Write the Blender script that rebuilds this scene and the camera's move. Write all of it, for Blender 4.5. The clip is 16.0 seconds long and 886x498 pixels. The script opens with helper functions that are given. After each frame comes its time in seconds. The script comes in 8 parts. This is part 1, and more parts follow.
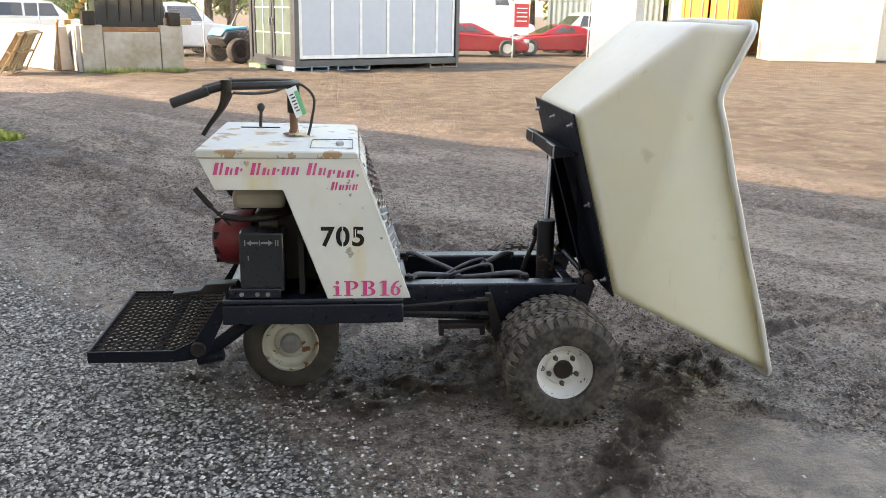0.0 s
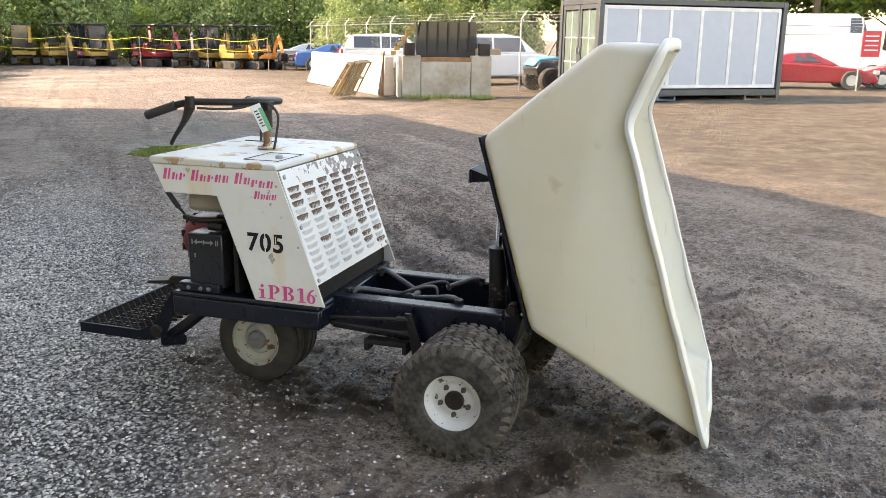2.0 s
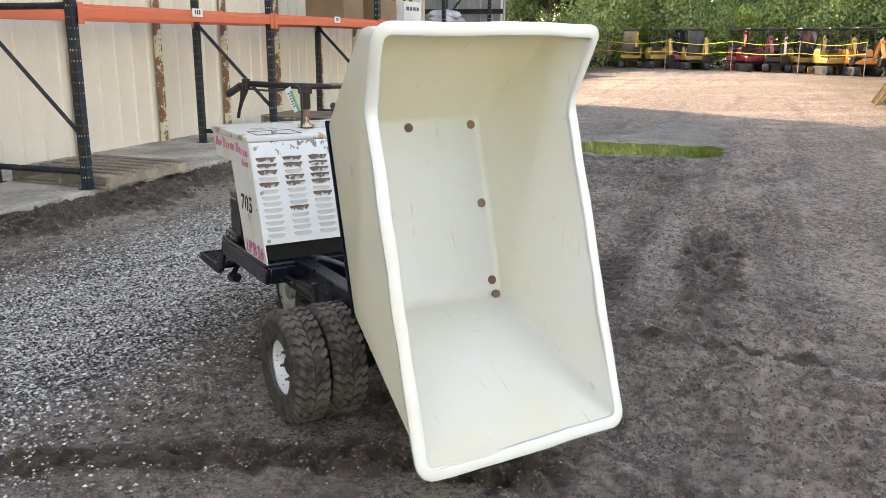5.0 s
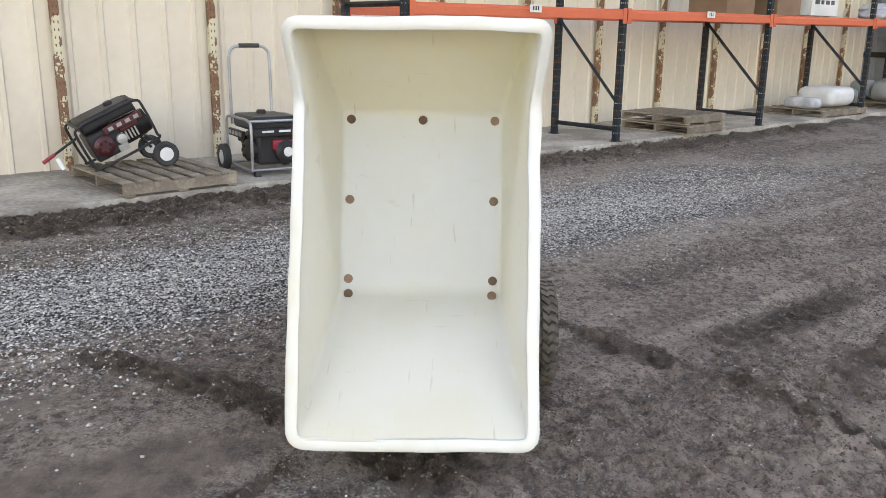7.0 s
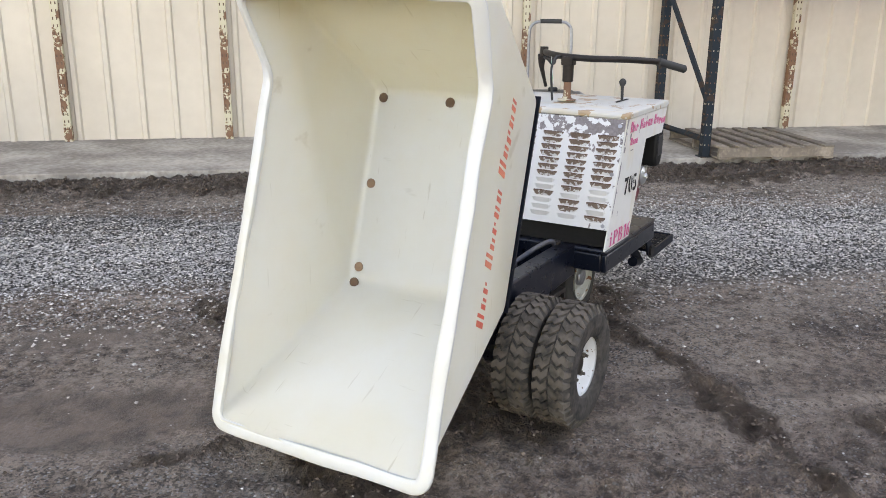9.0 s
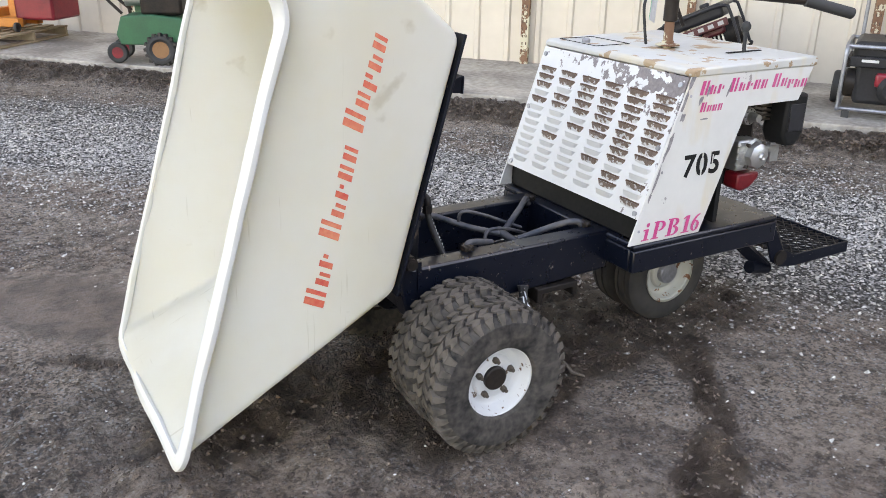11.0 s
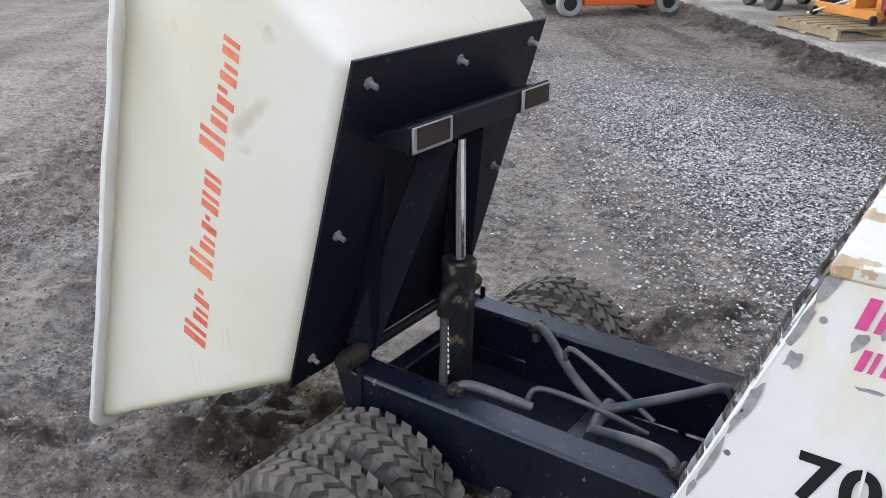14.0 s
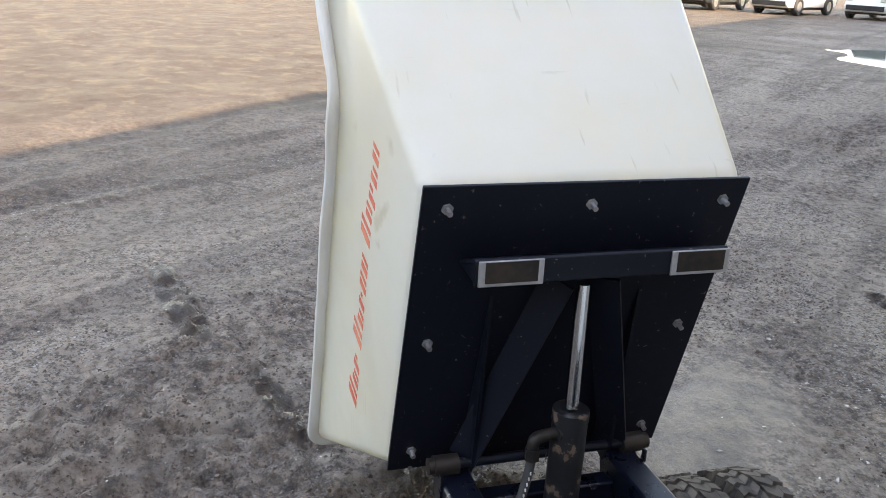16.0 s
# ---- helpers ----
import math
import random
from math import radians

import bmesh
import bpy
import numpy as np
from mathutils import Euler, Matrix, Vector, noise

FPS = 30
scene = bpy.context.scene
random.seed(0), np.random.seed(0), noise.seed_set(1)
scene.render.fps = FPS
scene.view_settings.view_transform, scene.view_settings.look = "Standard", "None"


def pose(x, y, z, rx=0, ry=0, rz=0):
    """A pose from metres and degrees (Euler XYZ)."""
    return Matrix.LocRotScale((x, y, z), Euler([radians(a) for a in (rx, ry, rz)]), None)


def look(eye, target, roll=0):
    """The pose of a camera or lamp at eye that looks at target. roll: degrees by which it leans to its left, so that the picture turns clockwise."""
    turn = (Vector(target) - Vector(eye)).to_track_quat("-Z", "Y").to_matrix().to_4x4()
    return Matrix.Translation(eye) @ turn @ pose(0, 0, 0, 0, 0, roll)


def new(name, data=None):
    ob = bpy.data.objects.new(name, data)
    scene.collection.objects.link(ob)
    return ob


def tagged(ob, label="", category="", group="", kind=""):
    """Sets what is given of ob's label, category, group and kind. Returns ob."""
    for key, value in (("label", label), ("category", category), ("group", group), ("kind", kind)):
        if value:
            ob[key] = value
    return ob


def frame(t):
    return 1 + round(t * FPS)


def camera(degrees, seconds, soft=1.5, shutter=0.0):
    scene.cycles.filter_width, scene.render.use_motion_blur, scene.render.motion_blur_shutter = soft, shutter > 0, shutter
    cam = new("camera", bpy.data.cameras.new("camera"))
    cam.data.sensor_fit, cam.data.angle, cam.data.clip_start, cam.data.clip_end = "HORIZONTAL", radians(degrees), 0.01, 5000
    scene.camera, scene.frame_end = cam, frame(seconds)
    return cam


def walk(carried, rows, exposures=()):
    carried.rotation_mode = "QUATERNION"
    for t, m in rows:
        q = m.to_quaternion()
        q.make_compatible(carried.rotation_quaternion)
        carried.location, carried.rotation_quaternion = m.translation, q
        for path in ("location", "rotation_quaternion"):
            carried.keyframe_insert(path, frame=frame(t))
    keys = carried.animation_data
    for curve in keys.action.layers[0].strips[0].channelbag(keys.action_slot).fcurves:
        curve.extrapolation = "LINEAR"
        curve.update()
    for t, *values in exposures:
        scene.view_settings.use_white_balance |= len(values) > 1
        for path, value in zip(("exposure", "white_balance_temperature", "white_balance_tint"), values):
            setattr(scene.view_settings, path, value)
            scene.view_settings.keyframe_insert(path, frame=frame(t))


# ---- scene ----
cam = camera(55.4, 16.0, 0.9)
PATH = [
    (0, (-0.818, -3.537, 1.579), (-0.608, -1.622, 1.04), 1.3),
    (0.5, (-0.389, -3.594, 1.618), (-0.396, -1.665, 1.09), 1.0),
    (1, (0.036, -3.502, 1.596), (-0.178, -1.582, 1.081), 0.7),
    (1.5, (0.451, -3.45, 1.561), (0.047, -1.556, 1.062), 0.7),
    (2, (0.869, -3.371, 1.571), (0.271, -1.525, 1.086), 0.7),
    (2.5, (1.264, -3.18, 1.572), (0.483, -1.402, 1.093), 0.8),
    (3, (1.752, -3.039, 1.577), (0.785, -1.355, 1.099), 0.7),
    (5.5, (3.357, -1.194, 1.521), (1.571, -0.44, 1.031), 0.3),
    (6, (3.557, -0.789, 1.572), (1.688, -0.28, 1.075), 0.4),
    (6.5, (3.532, -0.338, 1.549), (1.61, -0.097, 1.049), 0.5),
    (7, (3.572, 0.147, 1.538), (1.636, 0.115, 1.035), 0.7),
    (7.5, (3.552, 0.548, 1.561), (1.64, 0.255, 1.055), 0.8),
    (8, (3.313, 0.938, 1.552), (1.46, 0.397, 1.031), 0.9),
    (8.5, (3.065, 1.312, 1.537), (1.298, 0.546, 1.0), 0.8),
    (9, (2.773, 1.572, 1.529), (1.118, 0.598, 0.968), 0.5),
    (11.5, (0.817, 2.42, 1.497), (0.151, 0.696, 0.732), 1.4),
    (12, (0.377, 2.301, 1.453), (0.01, 0.499, 0.667), 1.9),
    (12.5, (-0.061, 2.193, 1.441), (-0.09, 0.358, 0.646), 1.9),
    (13, (-0.409, 2.023, 1.452), (-0.073, 0.22, 0.655), 1.6),
    (13.5, (-0.672, 1.711, 1.459), (0.031, 0.015, 0.668), 1.0),
    (14, (-0.949, 1.471, 1.488), (0.1, -0.043, 0.708), 0.6),
    (14.5, (-1.123, 1.224, 1.498), (0.237, -0.036, 0.747), 0.4),
    (15, (-1.255, 0.964, 1.561), (0.375, 0.053, 0.844), 1.1),
    (15.5, (-1.39, 0.781, 1.607), (0.382, 0.164, 0.914), 1.9),
    (16, (-1.413, 0.75, 1.611), (0.392, 0.19, 0.959), 2.9),
]
walk(cam, [(t, look(e, g, r)) for t, e, g, r in PATH], [(0, 2.93, 10200, 17), (3, 2.88, 10200, 18), (5.5, 2.8, 10300, 20), (9, 2.8, 10300, 23), (11.5, 3.1, 10000, 22), (13, 3.17, 9850, 21), (14.5, 3.18, 9550, 20), (15, 3.06, 9500, 19), (16, 2.98, 9400, 18)])

# ---- light ----
SUN_TO = Vector((-0.842, -0.184, 0.507)).normalized()
world = bpy.data.worlds.new("world")
scene.world = world
world.use_nodes = True
wn = world.node_tree.nodes
sky = wn.new("ShaderNodeTexSky")
sky.sky_type = "NISHITA"
sky.sun_disc = False
sky.sun_elevation = radians(30.5)
sky.sun_rotation = radians(257.6)
sky.altitude = 200
sky.air_density, sky.dust_density, sky.ozone_density = 1.0, 1.0, 1.0
wn["Background"].inputs[1].default_value = 0.15
world.node_tree.links.new(sky.outputs[0], wn["Background"].inputs[0])
sun = new("sun", bpy.data.lights.new("sun", "SUN"))
sun.data.energy, sun.data.angle, sun.data.color = 2.0, radians(0.55), (1.0, 0.94, 0.88)
sun.matrix_world = look(SUN_TO * 60, (0, 0, 0))


# ---- materials ----
def mat(name, col, rough=0.6, metal=0.0, col2=None, fine=60.0, coarse=4.0, mix=0.5, bump=0.15, coat=0.0, spec=0.5, random_tint=0.0, island=False):
    """Base colour that wanders to col2 at two scales, with fine relief."""
    m = bpy.data.materials.new(name)
    m.use_nodes = True
    nt = m.node_tree
    n, ln = nt.nodes, nt.links
    p = n["Principled BSDF"]
    c2 = col2 or tuple(c * 0.75 for c in col)
    tc = n.new("ShaderNodeTexCoord")
    a, b = n.new("ShaderNodeTexNoise"), n.new("ShaderNodeTexNoise")
    a.inputs["Scale"].default_value, b.inputs["Scale"].default_value = fine, coarse
    a.inputs["Detail"].default_value, b.inputs["Detail"].default_value = 3, 5
    ln.new(tc.outputs["Object"], a.inputs["Vector"])
    ln.new(tc.outputs["Object"], b.inputs["Vector"])
    ad = n.new("ShaderNodeMath")
    ad.operation = "MULTIPLY_ADD"
    ad.inputs[1].default_value = 0.45
    ln.new(a.outputs["Fac"], ad.inputs[0])
    ln.new(b.outputs["Fac"], ad.inputs[2])
    mr = n.new("ShaderNodeMapRange")
    mr.inputs["From Min"].default_value, mr.inputs["From Max"].default_value = 0.5, 1.0
    mr.inputs["To Max"].default_value = mix * 2
    ln.new(ad.outputs[0], mr.inputs["Value"])
    mx = n.new("ShaderNodeMix")
    mx.data_type = "RGBA"
    mx.inputs[6].default_value, mx.inputs[7].default_value = (*col, 1), (*c2, 1)
    ln.new(mr.outputs[0], mx.inputs[0])
    out = mx.outputs[2]
    if random_tint:
        src = n.new("ShaderNodeNewGeometry").outputs["Random Per Island"] if island else n.new("ShaderNodeObjectInfo").outputs["Random"]
        hv = n.new("ShaderNodeHueSaturation")
        r2 = n.new("ShaderNodeMapRange")
        r2.inputs["To Min"].default_value, r2.inputs["To Max"].default_value = 1 - random_tint, 1 + random_tint
        ln.new(src, r2.inputs["Value"])
        ln.new(r2.outputs[0], hv.inputs["Value"])
        ln.new(out, hv.inputs["Color"])
        out = hv.outputs[0]
    ln.new(out, p.inputs["Base Color"])
    rr = n.new("ShaderNodeMapRange")
    rr.inputs["To Min"].default_value, rr.inputs["To Max"].default_value = max(0.02, rough - 0.1), min(1, rough + 0.1)
    ln.new(a.outputs["Fac"], rr.inputs["Value"])
    ln.new(rr.outputs[0], p.inputs["Roughness"])
    p.inputs["Metallic"].default_value = metal
    p.inputs["Specular IOR Level"].default_value = spec
    p.inputs["Coat Weight"].default_value = coat
    if bump:
        bp = n.new("ShaderNodeBump")
        bp.inputs["Strength"].default_value, bp.inputs["Distance"].default_value = bump, 0.01
        ln.new(ad.outputs[0], bp.inputs["Height"])
        ln.new(bp.outputs[0], p.inputs["Normal"])
    return m


def worn(name, paint, under, level, scale, high=None, rough=0.45):
    """Paint that has come off in ragged patches. high: (z, metres) where patches gather towards the top edge."""
    m = mat(name, paint, rough, col2=tuple(c * 0.86 for c in paint), mix=0.35, fine=25, coarse=3, bump=0.06)
    nt = m.node_tree
    n, ln = nt.nodes, nt.links
    p = n["Principled BSDF"]
    base = p.inputs["Base Color"].links[0].from_socket
    tc = n.new("ShaderNodeTexCoord")
    a = n.new("ShaderNodeTexNoise")
    a.inputs["Scale"].default_value, a.inputs["Detail"].default_value, a.inputs["Roughness"].default_value = scale, 6, 0.62
    ln.new(tc.outputs["Object"], a.inputs["Vector"])
    val = a.outputs["Fac"]
    if high:
        sx = n.new("ShaderNodeSeparateXYZ")
        ln.new(tc.outputs["Object"], sx.inputs[0])
        mr = n.new("ShaderNodeMapRange")
        mr.inputs["From Min"].default_value, mr.inputs["From Max"].default_value = high[0] - high[1], high[0]
        mr.inputs["To Max"].default_value = high[2]
        ln.new(sx.outputs[2], mr.inputs["Value"])
        ad = n.new("ShaderNodeMath")
        ln.new(val, ad.inputs[0])
        ln.new(mr.outputs[0], ad.inputs[1])
        val = ad.outputs[0]
        if len(high) > 3:
            ma = n.new("ShaderNodeMath")
            ma.operation = "MULTIPLY_ADD"
            ma.inputs[1].default_value = high[3]
            ln.new(sx.outputs[1], ma.inputs[0])
            ln.new(val, ma.inputs[2])
            val = ma.outputs[0]
    st = n.new("ShaderNodeMapRange")
    st.inputs["From Min"].default_value, st.inputs["From Max"].default_value = level, level + 0.015
    ln.new(val, st.inputs["Value"])
    un = n.new("ShaderNodeMix")
    un.data_type = "RGBA"
    u2 = n.new("ShaderNodeTexNoise")
    u2.inputs["Scale"].default_value = scale * 4
    ln.new(tc.outputs["Object"], u2.inputs["Vector"])
    ln.new(u2.outputs["Fac"], un.inputs[0])
    un.inputs[6].default_value, un.inputs[7].default_value = (*under[0], 1), (*under[1], 1)
    mx = n.new("ShaderNodeMix")
    mx.data_type = "RGBA"
    ln.new(st.outputs[0], mx.inputs[0])
    ln.new(base, mx.inputs[6])
    ln.new(un.outputs[2], mx.inputs[7])
    ln.new(mx.outputs[2], p.inputs["Base Color"])
    return m


RUST = ((0.10, 0.035, 0.015), (0.25, 0.10, 0.04))
M_CAB = worn("cab_paint", (0.66, 0.65, 0.61), ((0.19, 0.17, 0.165), (0.33, 0.31, 0.30)), 0.672, 9.0)
M_LOUVRE = worn("louvre_paint", (0.66, 0.66, 0.645), ((0.09, 0.076, 0.074), (0.29, 0.25, 0.245)), 0.705, 20.0, high=(1.04, 0.15, 0.22, 0.24))
M_LID = worn("lid_paint", (0.55, 0.545, 0.505), ((0.28, 0.14, 0.06), (0.42, 0.30, 0.19)), 0.575, 8.5)
for _m, _c in ((M_CAB, (0.62, 0.47, 0.22)), (M_LID, (0.66, 0.52, 0.30))):
    # thin rusty water stains
    _nt = _m.node_tree
    _p = _nt.nodes["Principled BSDF"]
    _o = _p.inputs["Base Color"].links[0].from_socket
    _tc, _mp, _nz, _rg, _mx = (_nt.nodes.new(k) for k in ("ShaderNodeTexCoord", "ShaderNodeMapping", "ShaderNodeTexNoise", "ShaderNodeMapRange", "ShaderNodeMix"))
    _mp.inputs["Scale"].default_value = (9, 2, 2.2)
    _nz.inputs["Scale"].default_value, _nz.inputs["Detail"].default_value = 1.0, 5
    _rg.inputs["From Min"].default_value, _rg.inputs["From Max"].default_value, _rg.inputs["To Max"].default_value = 0.56, 0.78, 0.75
    _mx.data_type = "RGBA"
    _mx.inputs[7].default_value = (*_c, 1)
    _nt.links.new(_tc.outputs["Object"], _mp.inputs["Vector"])
    _nt.links.new(_mp.outputs[0], _nz.inputs["Vector"])
    _nt.links.new(_nz.outputs["Fac"], _rg.inputs["Value"])
    _nt.links.new(_rg.outputs[0], _mx.inputs[0])
    _nt.links.new(_o, _mx.inputs[6])
    _nt.links.new(_mx.outputs[2], _p.inputs["Base Color"])
M_RUSTHOLE = mat("rusty_slot", (0.055, 0.028, 0.019), 0.85, col2=(0.17, 0.10, 0.07), mix=0.6, fine=80)
M_WASHER = mat("rusty_washer", (0.11, 0.05, 0.028), 0.8, col2=(0.20, 0.125, 0.08), fine=60, mix=0.6, random_tint=0.5)
M_TUB = mat("tub_polyethylene", (0.665, 0.685, 0.68), 0.33, col2=(0.64, 0.63, 0.58), fine=14, coarse=1.6, mix=0.5, bump=0.03, spec=0.4)
M_RIM = mat("tub_rim", (0.60, 0.615, 0.61), 0.4, col2=(0.55, 0.50, 0.37), fine=10, coarse=2.2, mix=0.35, bump=0.05)
M_NAVY = worn("navy_frame_paint", (0.0026, 0.0050, 0.0115), ((0.04, 0.035, 0.033), (0.26, 0.22, 0.185)), 0.66, 70.0, rough=0.30)
M_BLACK = worn("black_plate_paint", (0.005, 0.0068, 0.0125), ((0.03, 0.028, 0.028), (0.15, 0.14, 0.135)), 0.668, 90.0, rough=0.42)
M_CYL = worn("rubbed_cylinder_paint", (0.006, 0.0065, 0.0085), ((0.04, 0.028, 0.022), (0.15, 0.105, 0.08)), 0.56, 11.0, rough=0.5)
M_DARK = mat("dark_steel", (0.013, 0.013, 0.014), 0.45, 0.3, col2=(0.045, 0.034, 0.027), mix=0.5)
M_TYRE = mat("tyre_rubber", (0.012, 0.0125, 0.013), 0.75, col2=(0.092, 0.081, 0.071), fine=55, coarse=14, mix=0.6, bump=0.3, spec=0.25)
M_WRAP = worn("flecked_tape", (0.025, 0.023, 0.022), ((0.45, 0.43, 0.40), (0.2, 0.18, 0.16)), 0.58, 70.0, rough=0.7)
M_TREAD = mat("dusty_tread", (0.026, 0.024, 0.022), 0.85, col2=(0.125, 0.106, 0.088), fine=35, coarse=9, mix=0.75, bump=0.3, spec=0.2)
M_TYRE2 = mat("dusty_rubber", (0.03, 0.029, 0.028), 0.9, col2=(0.08, 0.07, 0.06), fine=20, coarse=6, mix=0.45, bump=0.25, spec=0.2)
M_WHEEL = worn("white_wheel_paint", (0.66, 0.66, 0.645), ((0.05, 0.038, 0.03), (0.19, 0.10, 0.055)), 0.60, 30.0)
M_WHEELR = worn("dirty_wheel_paint", (0.42, 0.41, 0.35), RUST, 0.57, 20.0, rough=0.7)
M_RUST = mat("rust", (0.16, 0.07, 0.03), 0.9, col2=(0.30, 0.15, 0.07), mix=0.7, bump=0.3)
M_BROWN = mat("rubbed_brown_steel", (0.045, 0.035, 0.028), 0.6, col2=(0.10, 0.08, 0.06), mix=0.6)
M_CHIP = mat("bare_grey_primer", (0.17, 0.16, 0.165), 0.7, col2=(0.30, 0.285, 0.285), fine=120, coarse=30, mix=0.6)
M_POST = mat("rusty_post", (0.105, 0.074, 0.050), 0.7, col2=(0.24, 0.17, 0.11), fine=50, mix=0.7, bump=0.2)
M_GALV = mat("galvanised_steel", (0.42, 0.43, 0.45), 0.45, 0.7, col2=(0.26, 0.26, 0.27), mix=0.6)
M_CHROME = mat("chrome_rod", (0.75, 0.76, 0.78), 0.16, 1.0, col2=(0.6, 0.6, 0.62), mix=0.3, bump=0.0)
M_ROD = mat("greyed_rod_paint", (0.028, 0.036, 0.052), 0.5, 0.2, col2=(0.115, 0.105, 0.10), fine=40, coarse=12, mix=0.6)
M_RUBBER = mat("black_rubber", (0.018, 0.018, 0.018), 0.7, col2=(0.04, 0.04, 0.04))
M_PINK = mat("magenta_decal", (0.62, 0.035, 0.19), 0.5, col2=(0.66, 0.14, 0.27), bump=0.0)
M_REDTXT = mat("faded_red_decal", (0.66, 0.065, 0.05), 0.5, col2=(0.78, 0.27, 0.15), coarse=7, mix=0.6, bump=0.0)
M_STENCIL = mat("stencil_black", (0.012, 0.012, 0.012), 0.6, bump=0.0)
M_ENGRED = mat("engine_red", (0.20, 0.008, 0.014), 0.4, col2=(0.11, 0.007, 0.01), mix=0.6)
M_ALU = mat("cast_aluminium", (0.55, 0.55, 0.54), 0.42, 0.85, col2=(0.35, 0.34, 0.33), mix=0.5)
M_WHITE = mat("white_plastic", (0.64, 0.64, 0.63), 0.5, bump=0.05)
M_PAPER = mat("paper_tag", (0.78, 0.80, 0.80), 0.8, bump=0.0)
M_GREEN = mat("green_tag", (0.13, 0.45, 0.24), 0.7, bump=0.0)
M_BEIGE = mat("beige_sheet_steel", (0.625, 0.55, 0.455), 0.5, col2=(0.53, 0.46, 0.375), fine=9, coarse=1.1, mix=0.4, bump=0.05)
M_GREYSHEET = mat("grey_sheet_steel", (0.16, 0.18, 0.21), 0.5, 0.3, col2=(0.28, 0.29, 0.31), fine=6, coarse=1.5, mix=0.5)
M_POST = worn("cream_post_paint", (0.60, 0.54, 0.39), ((0.12, 0.05, 0.03), (0.26, 0.13, 0.07)), 0.48, 5.0, rough=0.7)
M_RACK = worn("rack_blue_paint", (0.016, 0.024, 0.032), ((0.07, 0.04, 0.028), (0.03, 0.025, 0.022)), 0.56, 6.0, rough=0.6)
M_BEAM = worn("orange_beam_paint", (0.60, 0.12, 0.055), ((0.18, 0.06, 0.03), (0.4, 0.2, 0.15)), 0.66, 10.0, rough=0.55)
M_SLAB = mat("concrete_slab", (0.53, 0.475, 0.405), 0.9, col2=(0.235, 0.20, 0.168), fine=18, coarse=1.3, mix=0.75, bump=0.35)
M_CONC = mat("weathered_concrete", (0.38, 0.355, 0.31), 0.9, col2=(0.25, 0.205, 0.155), fine=8, coarse=1.2, mix=0.6, bump=0.3)
M_CONCW = mat("pale_concrete", (0.43, 0.42, 0.395), 0.9, col2=(0.33, 0.31, 0.28), fine=8, coarse=1.0, mix=0.5, bump=0.2)
M_WOOD = mat("grey_pallet_wood", (0.34, 0.275, 0.21), 0.85, col2=(0.17, 0.135, 0.105), fine=35, coarse=4, mix=0.8, bump=0.4, random_tint=0.2)
M_WOODN = mat("fresh_pallet_wood", (0.40, 0.30, 0.19), 0.8, col2=(0.28, 0.20, 0.12), fine=30, coarse=4, mix=0.7, bump=0.3, random_tint=0.18)
M_GENRED = mat("generator_red", (0.30, 0.02, 0.03), 0.35, col2=(0.15, 0.01, 0.02))
M_MAROON = mat("dark_maroon", (0.085, 0.010, 0.014), 0.4, col2=(0.05, 0.008, 0.01))
M_PLASTIC = mat("black_plastic", (0.016, 0.016, 0.018), 0.4, col2=(0.035, 0.035, 0.038), bump=0.05)
M_MACHGREEN = mat("machine_green", (0.008, 0.125, 0.055), 0.4, col2=(0.012, 0.08, 0.04), mix=0.5)
M_ORANGE = mat("machine_orange", (0.75, 0.13, 0.025), 0.4, col2=(0.55, 0.09, 0.03), mix=0.4)
M_ORANGE2 = mat("frame_orange", (0.72, 0.24, 0.04), 0.45, col2=(0.5, 0.16, 0.03))
M_YELLOW = mat("machine_yellow", (0.40, 0.23, 0.04), 0.5, col2=(0.26, 0.15, 0.04))
M_RED = mat("car_red", (0.26, 0.004, 0.012), 0.25, coat=0.4, col2=(0.20, 0.004, 0.010), bump=0)
M_CARWHITE = mat("car_white", (0.62, 0.62, 0.615), 0.25, coat=0.6, bump=0, col2=(0.56, 0.56, 0.555))
M_SILVER = mat("car_silver", (0.42, 0.44, 0.46), 0.3, 0.5, coat=0.5, bump=0)
M_CARBLUE = mat("car_blue", (0.03, 0.12, 0.34), 0.25, coat=0.5, bump=0)
M_CARDARK = mat("car_dark", (0.02, 0.022, 0.025), 0.3, coat=0.5, bump=0)
M_CYAN = mat("utv_cyan", (0.05, 0.42, 0.60), 0.35, bump=0)
M_PINKM = mat("faded_pink_plastic", (0.36, 0.10, 0.13), 0.5)
M_GLASSDARK = mat("tinted_glass", (0.03, 0.035, 0.04), 0.06, bump=0, coat=0.5)
M_TAIL = mat("tail_lamp_red", (0.45, 0.01, 0.01), 0.2, bump=0)
M_CONT = mat("container_frame_grey", (0.030, 0.037, 0.046), 0.45, col2=(0.05, 0.056, 0.064))
M_DOORGLASS = mat("pale_door_glass", (0.10, 0.135, 0.125), 0.16, col2=(0.07, 0.10, 0.09), bump=0)
M_PALBLUE = mat("faded_blue_wood", (0.10, 0.19, 0.30), 0.8, col2=(0.2, 0.24, 0.27), mix=0.7)
M_PALGREEN = mat("faded_green_wood", (0.13, 0.27, 0.14), 0.8, col2=(0.22, 0.27, 0.18), mix=0.7)
M_PANEL = mat("pale_blue_panel", (0.33, 0.365, 0.43), 0.4, col2=(0.29, 0.325, 0.385), fine=5, mix=0.3, bump=0.02)
M_ORCONT = mat("container_orange", (0.62, 0.20, 0.03), 0.5, col2=(0.45, 0.14, 0.03))
M_TEAL = mat("teal_steel", (0.05, 0.42, 0.36), 0.5)
